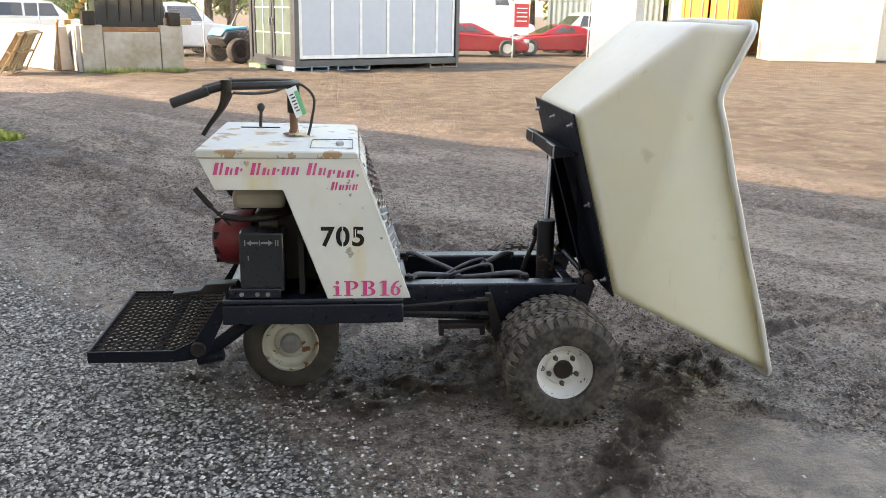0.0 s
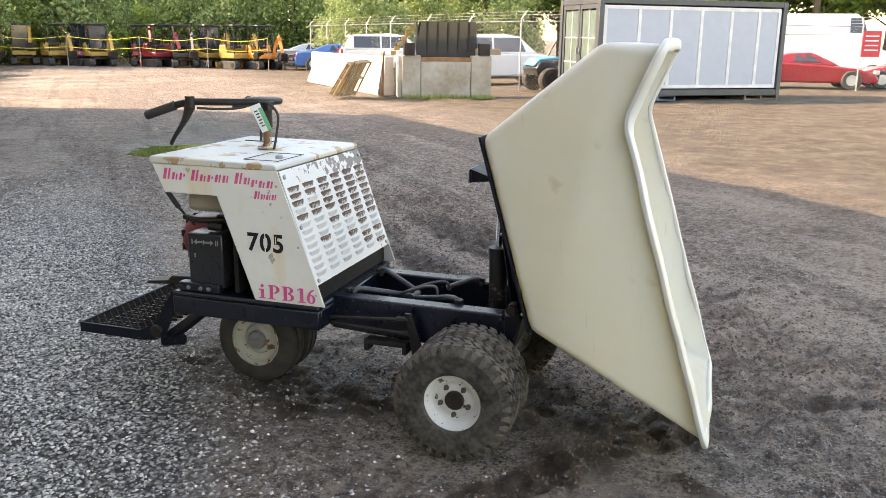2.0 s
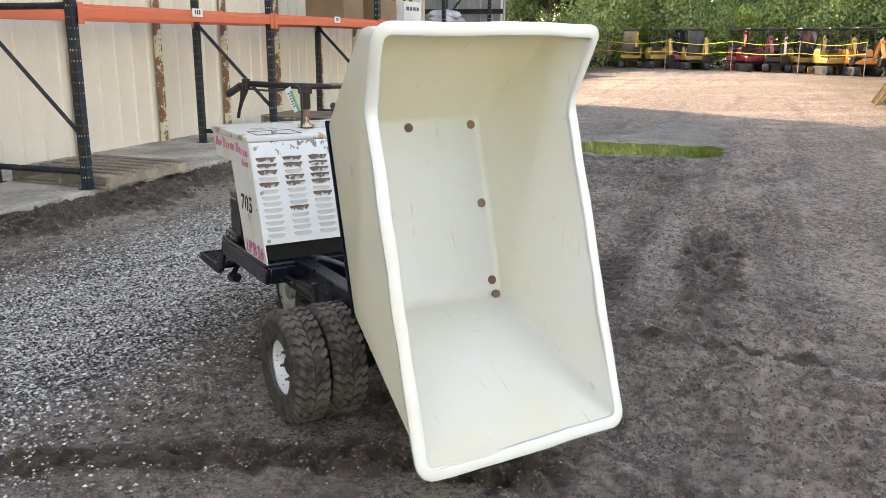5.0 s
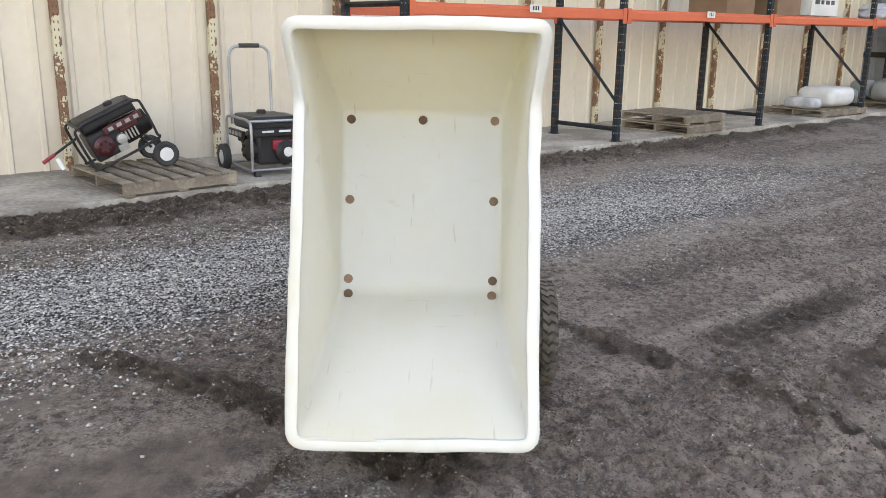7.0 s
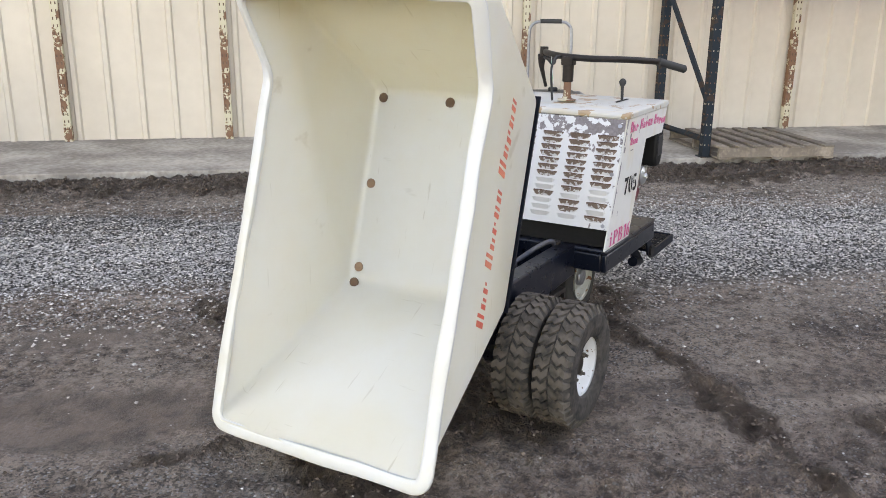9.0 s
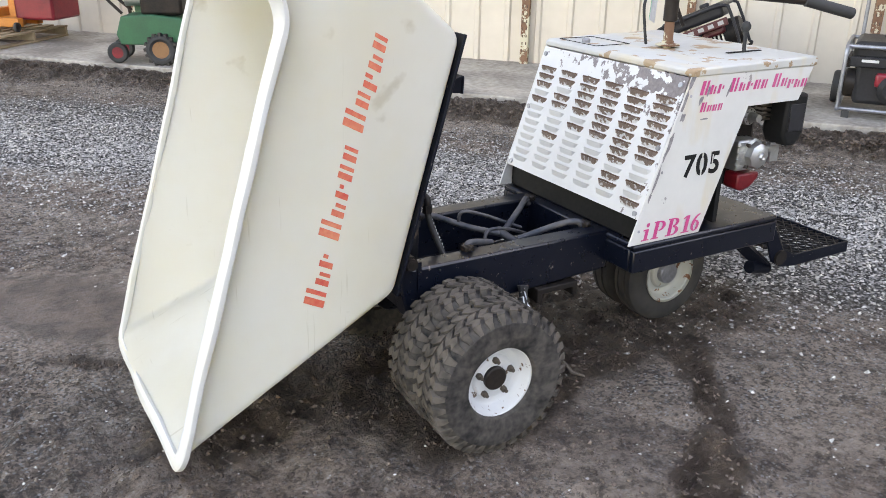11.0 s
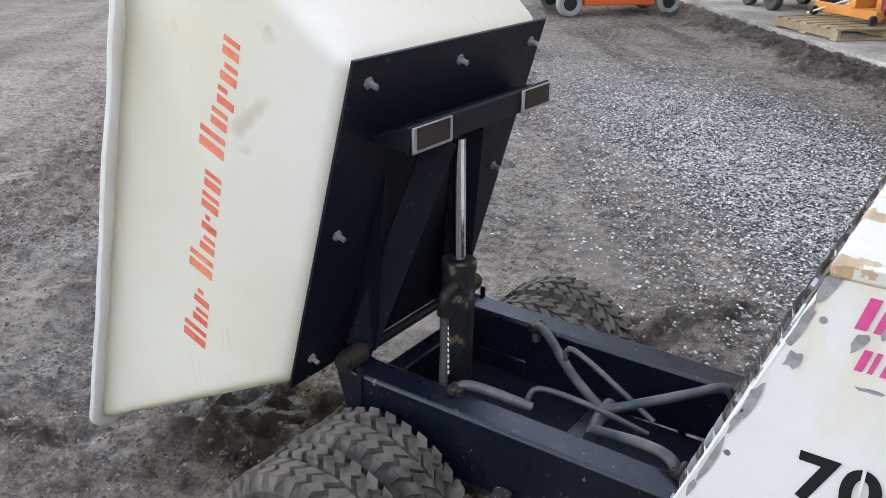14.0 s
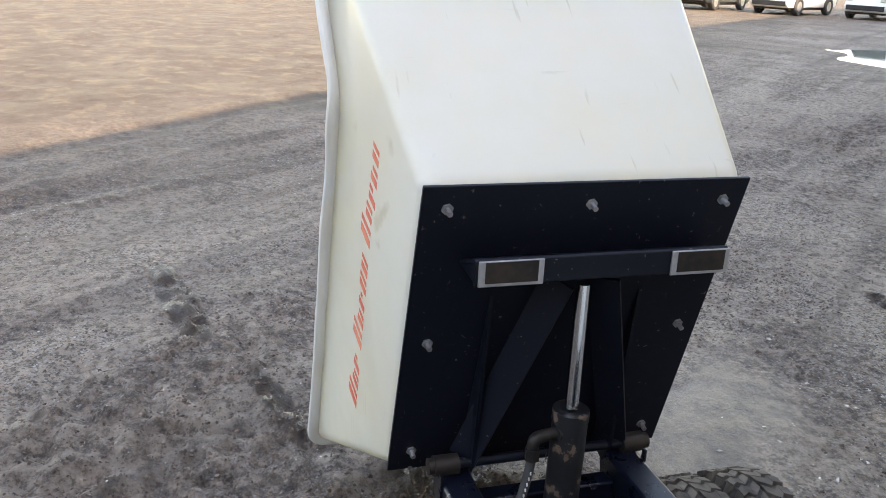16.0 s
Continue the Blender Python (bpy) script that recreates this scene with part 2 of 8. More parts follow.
M_CORGREY = mat("grey_green_steel", (0.14, 0.19, 0.19), 0.5)
M_LEAF = mat("leaves", (0.12, 0.225, 0.045), 0.55, col2=(0.205, 0.305, 0.075), fine=3, coarse=0.5, mix=0.6, bump=0, random_tint=0.45, island=True)
M_LEAF2 = mat("bright_leaves", (0.175, 0.265, 0.05), 0.55, col2=(0.265, 0.34, 0.08), fine=3, coarse=0.6, mix=0.6, bump=0, random_tint=0.4, island=True)
M_LEAF3 = mat("sage_leaves", (0.175, 0.255, 0.09), 0.6, col2=(0.25, 0.315, 0.13), fine=3, coarse=0.6, mix=0.6, bump=0, random_tint=0.3, island=True)
for _m in (M_LEAF, M_LEAF2, M_LEAF3):
    _p = _m.node_tree.nodes["Principled BSDF"]
    _t = _m.node_tree.nodes.new("ShaderNodeBsdfTranslucent")
    _a = _m.node_tree.nodes.new("ShaderNodeMixShader")
    _a.inputs[0].default_value = 0.5
    _m.node_tree.links.new(_p.inputs["Base Color"].links[0].from_socket, _t.inputs["Color"])
    _m.node_tree.links.new(_p.outputs[0], _a.inputs[1])
    _m.node_tree.links.new(_t.outputs[0], _a.inputs[2])
    _m.node_tree.links.new(_a.outputs[0], _m.node_tree.nodes["Material Output"].inputs[0])
_nt = M_TUB.node_tree
_p = _nt.nodes["Principled BSDF"]
_o = _p.inputs["Base Color"].links[0].from_socket
_tc = _nt.nodes.new("ShaderNodeTexCoord")
for _rot, _sc, _lo, _col in (((0.3, 0.5, 0.8), (3, 60, 9), 0.675, (0.34, 0.31, 0.26)), ((1.1, 0.2, 0.3), (60, 5, 4), 0.685, (0.36, 0.34, 0.30)), ((0, 0, 0), (2.2, 2.2, 2.6), 0.47, (0.60, 0.57, 0.45))):
    _mp, _nz, _rg, _mx = (_nt.nodes.new(k) for k in ("ShaderNodeMapping", "ShaderNodeTexNoise", "ShaderNodeMapRange", "ShaderNodeMix"))
    _mp.inputs["Rotation"].default_value, _mp.inputs["Scale"].default_value = _rot, _sc
    _nz.inputs["Scale"].default_value, _nz.inputs["Detail"].default_value = 1.0, 4
    _rg.inputs["From Min"].default_value, _rg.inputs["From Max"].default_value, _rg.inputs["To Max"].default_value = _lo, _lo + (0.08 if _lo > 0.6 else 0.24), (0.55 if _lo > 0.6 else 0.36)
    _mx.data_type = "RGBA"
    _mx.inputs[7].default_value = (*_col, 1)
    _nt.links.new(_tc.outputs["Object"], _mp.inputs["Vector"])
    _nt.links.new(_mp.outputs[0], _nz.inputs["Vector"])
    _nt.links.new(_nz.outputs["Fac"], _rg.inputs["Value"])
    _nt.links.new(_rg.outputs[0], _mx.inputs[0])
    _nt.links.new(_o, _mx.inputs[6])
    _nt.links.new(_mx.outputs[2], _p.inputs["Base Color"])
    _o = _mx.outputs[2]
_t = M_TUB.node_tree.nodes.new("ShaderNodeBsdfTranslucent")
_t.inputs["Color"].default_value = (0.95, 0.83, 0.43, 1)
_a = M_TUB.node_tree.nodes.new("ShaderNodeMixShader")
_a.inputs[0].default_value = 0.28
M_TUB.node_tree.links.new(M_TUB.node_tree.nodes["Principled BSDF"].outputs[0], _a.inputs[1])
M_TUB.node_tree.links.new(_t.outputs[0], _a.inputs[2])
M_TUB.node_tree.links.new(_a.outputs[0], M_TUB.node_tree.nodes["Material Output"].inputs[0])
M_BARK = mat("bark", (0.12, 0.09, 0.065), 0.9, col2=(0.07, 0.055, 0.04), bump=0.5)
M_GRASS = mat("grass", (0.12, 0.19, 0.03), 0.7, col2=(0.22, 0.24, 0.07), random_tint=0.4, island=True, bump=0)
M_STONE = mat("gravel", (0.52, 0.485, 0.44), 0.42, col2=(0.28, 0.262, 0.24), fine=90, coarse=20, mix=0.5, bump=0.2, random_tint=0.5, island=True)
M_CLOD = mat("dirt_clods", (0.048, 0.033, 0.026), 0.95, col2=(0.165, 0.122, 0.097), fine=90, coarse=20, mix=0.6, bump=0.3, random_tint=0.35, island=True)
M_TAPE = mat("yellow_tape", (0.80, 0.62, 0.03), 0.5, bump=0)
M_SIGNRED = mat("sign_red", (0.55, 0.03, 0.04), 0.5, bump=0)
M_CARD = mat("brown_cardboard", (0.22, 0.13, 0.08), 0.8)
M_BAG = mat("clear_wrap", (0.55, 0.56, 0.58), 0.25, col2=(0.32, 0.33, 0.35), coarse=6, mix=0.7, bump=0.4)
M_WRAPG = mat("grey_bag", (0.27, 0.28, 0.27), 0.5, col2=(0.17, 0.18, 0.18), bump=0.3)


M_BLACK.node_tree.nodes["Principled BSDF"].inputs["Specular IOR Level"].default_value = 0.18
M_NAVY.node_tree.nodes["Principled BSDF"].inputs["Specular IOR Level"].default_value = 0.5
for _m in (M_DARK, M_RACK, M_TYRE, M_STENCIL, M_CARDARK, M_PLASTIC):
    _m.node_tree.nodes["Principled BSDF"].inputs["Specular IOR Level"].default_value = 0.22


# ---- mesh helpers ----
def bm_new():
    return bmesh.new()


def box(bm, cx, cy, cz, sx, sy, sz, m=None):
    vs = [bm.verts.new((cx + dx * sx / 2, cy + dy * sy / 2, cz + dz * sz / 2)) for dx, dy, dz in
          ((-1, -1, -1), (1, -1, -1), (1, 1, -1), (-1, 1, -1), (-1, -1, 1), (1, -1, 1), (1, 1, 1), (-1, 1, 1))]
    for f in ((0, 3, 2, 1), (4, 5, 6, 7), (0, 1, 5, 4), (1, 2, 6, 5), (2, 3, 7, 6), (3, 0, 4, 7)):
        bm.faces.new([vs[i] for i in f])
    if m is not None:
        bmesh.ops.transform(bm, matrix=m, verts=vs)
    return vs


def prism(bm, poly, lo, hi, axis="y"):
    """Extrudes a 2D outline: (x, z) along y, (y, z) along x, or (x, y) along z."""
    put = {"y": lambda a, b, c: (a, c, b), "x": lambda a, b, c: (c, a, b), "z": lambda a, b, c: (a, b, c)}[axis]
    A = [bm.verts.new(put(a, b, lo)) for a, b in poly]
    C = [bm.verts.new(put(a, b, hi)) for a, b in poly]
    bm.faces.new(A)
    bm.faces.new(C[::-1])
    k = len(poly)
    for i in range(k):
        bm.faces.new((A[i], C[i], C[(i + 1) % k], A[(i + 1) % k]))
    return A + C


def tube(bm, pts, r, seg=10, closed=False, flat=None):
    """Sweeps a ring along a line of points. r: one radius or one a point. flat: a closed 2D section instead of the ring."""
    P = [Vector(p) for p in pts]
    k = len(P)
    rs = r if isinstance(r, (list, tuple)) else [r] * k
    rings = []
    up = None
    for i, p in enumerate(P):
        a = P[(i - 1) % k] if (i or closed) else p
        b = P[(i + 1) % k] if (i < k - 1 or closed) else p
        d = (b - a).normalized()
        if up is None:
            up = d.orthogonal().normalized()
        up = (up - d * up.dot(d)).normalized()
        side = d.cross(up)
        if flat:
            rings.append([bm.verts.new(p + up * x + side * y) for x, y in flat])
        else:
            rings.append([bm.verts.new(p + (up * math.cos(6.28318 * j / seg) + side * math.sin(6.28318 * j / seg)) * rs[i]) for j in range(seg)])
    q = len(rings[0])
    for i in range(k if closed else k - 1):
        A, C = rings[i], rings[(i + 1) % k]
        for j in range(q):
            bm.faces.new((A[j], A[(j + 1) % q], C[(j + 1) % q], C[j]))
    if not closed:
        bm.faces.new(rings[0][::-1])
        bm.faces.new(rings[-1])
    return rings


def lathe(bm, prof, seg=32, axis="y", at=(0, 0, 0), cap=True):
    """Turns (radius, height) pairs about an axis."""
    rings = []
    for r, h in prof:
        ring = []
        for j in range(seg):
            c, s = math.cos(6.28318 * j / seg) * r, math.sin(6.28318 * j / seg) * r
            v = {"y": (c, h, s), "x": (h, c, s), "z": (c, s, h)}[axis]
            ring.append(bm.verts.new((v[0] + at[0], v[1] + at[1], v[2] + at[2])))
        rings.append(ring)
    for A, C in zip(rings, rings[1:]):
        for j in range(seg):
            bm.faces.new((A[j], A[(j + 1) % seg], C[(j + 1) % seg], C[j]))
    for ring in (rings[0], rings[-1]) if cap else ():
        if (ring[0].co - ring[seg // 2].co).length > 1e-4:
            bm.faces.new(ring)
    return rings


def curve(pts, n=6):
    """A smooth line through points."""
    P = [Vector(p) for p in pts]
    out = []
    for i in range(len(P) - 1):
        p0, p1, p2, p3 = P[max(i - 1, 0)], P[i], P[i + 1], P[min(i + 2, len(P) - 1)]
        for j in range(n):
            t = j / n
            out.append(0.5 * ((2 * p1) + (p2 - p0) * t + (2 * p0 - 5 * p1 + 4 * p2 - p3) * t * t + (3 * p1 - p0 - 3 * p2 + p3) * t ** 3))
    return out + [P[-1]]


def mesh_of(name, bm, material, smooth=35):
    bmesh.ops.recalc_face_normals(bm, faces=bm.faces)
    me = bpy.data.meshes.new(name)
    bm.to_mesh(me)
    bm.free()
    me.materials.append(material)
    if smooth:
        me.shade_smooth()
        me.set_sharp_from_angle(angle=radians(smooth))
    return me


def part(name, bm, material, parent=None, label="", bevel=0.0, at=None, smooth=35, seg=2):
    me = bm if isinstance(bm, bpy.types.Mesh) else mesh_of(name, bm, material, smooth)
    ob = new(name, me)
    if parent is not None:
        ob.parent = parent
    if at is not None:
        ob.matrix_basis = at
    if bevel:
        mod = ob.modifiers.new("bevel", "BEVEL")
        mod.width, mod.segments, mod.limit_method, mod.angle_limit = bevel, seg, "ANGLE", radians(40)
    if label:
        tagged(ob, label)
    return ob


def thing(name, label, category, m=None, group="", kind=""):
    e = new(name)
    e.empty_display_size = 0.1
    if m is not None:
        e.matrix_basis = m
    return tagged(e, label, category, group, kind)


def solid(name, bm, material, label, category, m=None, bevel=0.0, group="", kind="", smooth=35):
    ob = part(name, bm, material, None, "", bevel, m, smooth)
    return tagged(ob, label, category, group, kind)


# the building's own axes: u along its wall, v out into the yard
D_U, D_V = Vector((-0.653, 0.757, 0)), Vector((0.757, 0.653, 0))
SHED = Matrix(((D_V.x, D_U.x, 0, D_V.x * -4.65), (D_V.y, D_U.y, 0, D_V.y * -4.65), (0, 0, 1, 0), (0, 0, 0, 1)))


def shed(u, v, z=0.0, turn=0.0):
    """A pose in the building's axes: local x points out into the yard, local y along the wall."""
    return SHED @ pose(v, u, z, 0, 0, turn)


# ---- ground ----
def vnoise(x, y, seed):
    """Smooth value noise on arrays."""
    rng = np.random.RandomState(seed)
    tab = rng.rand(256, 256)
    xi, yi = np.floor(x).astype(int), np.floor(y).astype(int)
    fx, fy = x - xi, y - yi
    fx, fy = fx * fx * (3 - 2 * fx), fy * fy * (3 - 2 * fy)
    a, b = tab[xi % 256, yi % 256], tab[(xi + 1) % 256, yi % 256]
    c, d = tab[xi % 256, (yi + 1) % 256], tab[(xi + 1) % 256, (yi + 1) % 256]
    return (a * (1 - fx) + b * fx) * (1 - fy) + (c * (1 - fx) + d * fx) * fy - 0.5


def along(x, y, pts):
    """Distance to a line of points, and the way gone along it."""
    best, way, s0 = np.full(np.shape(x), 1e9), np.zeros(np.shape(x)), 0.0
    for (ax, ay), (bx, by) in zip(pts, pts[1:]):
        L = math.hypot(bx - ax, by - ay)
        t = np.clip(((x - ax) * (bx - ax) + (y - ay) * (by - ay)) / L ** 2, 0, 1)
        d = np.hypot(x - ax - t * (bx - ax), y - ay - t * (by - ay))
        way = np.where(d < best, s0 + t * L, way)
        best = np.minimum(best, d)
        s0 += L
    return best, way


# wheel tracks across the mud: line, half width, depth, tread pitch
TRACKS = (
    ([(-4.6, 6.4), (-2.3, 3.62), (-1.36, 2.46), (-0.7, 1.66)], 0.15, 0.026, 0.105),
    ([(-2.4, 4.7), (-0.84, 3.47), (0.2, 2.65), (0.9, 2.05)], 0.16, 0.014, 0.12),
    ([(-6.5, 11.5), (-3.2, 6.8), (-2.7, 3.1), (-2.2, 2.0), (-1.6, 1.3)], 0.13, 0.014, 0.10),
    ([(-1.6, 5.6), (0.6, 3.4), (1.9, 1.9), (3.6, -0.4)], 0.15, 0.007, 0.12),
    ([(-7.0, 10.0), (-3.9, 5.9), (-2.4, 4.0)], 0.2, 0.014, 0.13),
    ([(2.2, 4.4), (4.6, 1.4), (6.5, -1.4)], 0.17, 0.007, 0.12),
    ([(3.5, -4.66), (3.87, -5.47), (4.28, -6.16), (4.93, -7.04), (5.83, -7.93), (6.87, -8.6), (7.94, -9.1), (8.96, -8.94)], 0.12, 0.018, 0.24),
)
# crumbled dark strips that the wheels dragged up: line, half width
STRIPS = (
    ([(-0.2, -1.62), (-0.08, -1.39), (0.13, -0.93), (0.26, -0.70), (0.45, -0.42), (0.75, -0.07)], 0.08),
    ([(2.9, 0.93), (2.39, 0.83), (2.07, 0.76)], 0.06),
    ([(1.95, -2.75), (1.5, -2.7)], 0.06),
    ([(-1.05, 0.3), (-0.85, 0.57), (-0.72, 0.78), (-0.53, 0.93), (-0.28, 1.17)], 0.08),
    ([(-0.28, 1.17), (0.15, 1.54), (0.75, 1.95), (1.2, 2.25)], 0.036),
)
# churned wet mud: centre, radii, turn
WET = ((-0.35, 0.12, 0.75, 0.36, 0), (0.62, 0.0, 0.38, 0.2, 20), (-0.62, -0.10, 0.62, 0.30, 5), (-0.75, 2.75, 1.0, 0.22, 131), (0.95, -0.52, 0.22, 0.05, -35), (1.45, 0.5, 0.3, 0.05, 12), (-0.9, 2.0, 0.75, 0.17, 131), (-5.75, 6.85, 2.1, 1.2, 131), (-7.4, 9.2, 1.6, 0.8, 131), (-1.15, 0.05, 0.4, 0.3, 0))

# smooth wet clay: centre, radii, turn
SLICK = ((0.98, -1.05, 0.72, 0.36, -50), (0.45, -1.75, 0.35, 0.16, -45), (-0.72, 1.92, 0.55, 0.10, 128))


def ground_masks(x, y):
    u, v = -0.653 * x + 0.757 * y, 0.757 * x + 0.653 * y + 4.65
    wob = vnoise(x * 0.45, y * 0.45, 1)
    n1, n2, n3 = vnoise(x * 2.1, y * 2.1, 11), vnoise(x * 5.3, y * 5.3, 12), vnoise(x * 12.1, y * 12.1, 13)
    rag = 0.5 * n1 + 0.4 * n2 + 0.3 * n3
    vv = v + 0.9 * wob
    gravel = np.clip((vv - 1.25) / 0.5, 0, 1) * np.clip((3.75 - vv) / 0.7, 0, 1) * np.clip(1.05 - (u - 2.0) / 8.0, 0.35, 1) * np.clip(1 + (u + 3.2) / 4.5, 0.35, 1)
    damp = np.zeros(np.shape(x))
    tread = np.zeros(np.shape(x))
    for pts, w, d, pitch in TRACKS:
        dist, way = along(x, y, pts)
        # strongest in the troughs that ground_z presses, for darkening them
        tread = np.maximum(tread, min(1.0, d / 0.028) * np.exp(-(dist / w) ** 4) * (0.35 + 0.65 * (np.sin(6.283 * (way / pitch + 0.9 * dist / w)) < 0.1)))
    for pts, w in STRIPS:
        dist, way = along(x, y, pts)
        damp = np.maximum(damp, np.clip(1.6 - (dist / w) - 1.6 * rag, 0, 1))
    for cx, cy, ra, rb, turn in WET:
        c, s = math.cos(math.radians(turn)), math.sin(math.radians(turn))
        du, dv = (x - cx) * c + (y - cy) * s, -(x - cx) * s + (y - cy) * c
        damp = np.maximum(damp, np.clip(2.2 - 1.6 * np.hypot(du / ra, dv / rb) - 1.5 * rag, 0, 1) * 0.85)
    # loose dark earth along the slab
    damp = np.maximum(damp, np.clip((0.95 - v - 0.8 * rag - 0.5 * wob) * 3, 0, 1) * 0.8)
    # dry smears that traffic has pressed flat, running with the yard
    lane = vnoise(u * 0.32, v * 2.3 + 0.35 * np.sin(u * 0.4), 14) + 0.6 * vnoise(u * 0.9, v * 5.0, 15) + 0.5 * n1
    pale = np.clip(0.5 + 1.5 * lane, 0, 1)
    pale = np.clip(pale + 0.08 * np.clip((v - 4.3) / 1.2, 0, 1) - 0.40 * np.clip((u - 2.5) / 5, 0, 1) * (v > 3.2), 0, 1)
    pale = pale * (1 - 0.8 * damp)
    lumpy = np.exp(-((v - 5.8 - wob) / 1.3) ** 2) * np.clip(0.55 + 1.2 * vnoise(x * 0.9, y * 0.9, 16), 0, 1)
    slick = np.zeros(np.shape(x))
    for cx, cy, ra, rb, turn in SLICK:
        c, s = math.cos(math.radians(turn)), math.sin(math.radians(turn))
        du, dv = (x - cx) * c + (y - cy) * s, -(x - cx) * s + (y - cy) * c
        slick = np.maximum(slick, np.clip(1.9 - 1.6 * np.hypot(du / ra, dv / rb) - 0.9 * rag, 0, 1) * (1 - damp))
    return gravel, damp, pale, lumpy, tread, v, u, wob, slick


def ground_z(x, y):
    gravel, damp, pale, lumpy, tread, v, u, wob, slick = ground_masks(x, y)
    z = 0.022 * vnoise(x * 1.1, y * 1.1, 2) + 0.018 * vnoise(x * 3.1, y * 3.1, 3) + 0.012 * vnoise(x * 8.3, y * 8.3, 4) + 0.010 * vnoise(x * 17.7, y * 17.7, 9)
    z = z * (1 - 0.6 * slick)
    heap = np.exp(-((v - 0.42) / 0.32) ** 2) * (v > -0.1)
    rough = np.clip(0.25 + 1.0 * lumpy + 1.0 * heap + 0.7 * damp - 0.4 * pale - 0.5 * slick, 0.05, 1.4)
    z = z + rough * (0.055 * np.abs(vnoise(x * 6, y * 6, 5)) + 0.080 * np.abs(vnoise(x * 11, y * 11, 6)) + 0.055 * vnoise(x * 19, y * 19, 7)) - 0.014 * rough
    for pts, w, d, pitch in TRACKS:
        dist, way = along(x, y, pts)
        s = dist / w
        inn = np.exp(-s ** 4)
        z = z * (1 - 0.6 * inn) - 1.1 * d * inn + 0.55 * d * np.exp(-((s - 1.45) / 0.4) ** 2) * (0.6 + 1.6 * np.abs(vnoise(x * 7, y * 7, 21)))
        z = z + 0.6 * d * inn * np.clip(1.8 * np.sin(6.283 * (way / pitch + 0.9 * s)), -1, 1) * (0.4 + 1.2 * (vnoise(x * 1.3, y * 1.3, 22) + 0.5))
    # ruts further out, running with the yard
    for v0, w, d in ((8.7, 0.2, 0.03), (10.6, 0.2, 0.03), (13.5, 0.3, 0.03), (17.0, 0.3, 0.04)):
        s = (v - v0 - 0.5 * np.sin(u * 0.23 + v0) - 0.2 * wob) / w
        z = z - d * np.exp(-s ** 2) + 0.6 * d * np.exp(-((np.abs(s) - 1.6) / 0.5) ** 2)
    # wheels have pressed the ground level under the vehicle
    for cx, cy in ((0, -0.5), (0, 0.5), (0, -0.35), (0, 0.35), (-1.09, -0.15), (-1.09, 0.15)):
        k = np.exp(-(((x - cx) / 0.14) ** 2 + ((y - cy) / 0.12) ** 2))
        z = z * (1 - k) - 0.004 * k
    # hollows that hold water
    for cx, cy, ru, rv, d in ((-6.0, 7.15, 1.02, 1.22, 0.075), (-7.9, 9.0, 0.5, 0.42, 0.05), (13.2, -15.4, 3.3, 2.4, 0.09)):
        du, dv = -0.653 * (x - cx) + 0.757 * (y - cy), 0.757 * (x - cx) + 0.653 * (y - cy)
        k = np.exp(-((du / ru) ** 2 + (dv / rv) ** 2) ** 2)
        z = z * (1 - 0.7 * k) - d * k
    # level under the slab and out to the horizon
    far = np.clip((np.hypot(x, y) - 30) / 20, 0, 1)
    z = z * (1 - far)
    z = np.where(v < 0.18, np.minimum(z, 0.03), z)
    return np.where(v < -0.06, -0.06, z)


def stretch(lo, hi, step, far):
    a = list(np.arange(lo, hi + 1e-6, step))
    s, x = step, hi
    while x < far:
        s *= 1.12
        x += s
        a.append(x)
    s, x = step, lo
    while x > -far:
        s *= 1.12
        x -= s
        a.insert(0, x)
    return np.array(a)


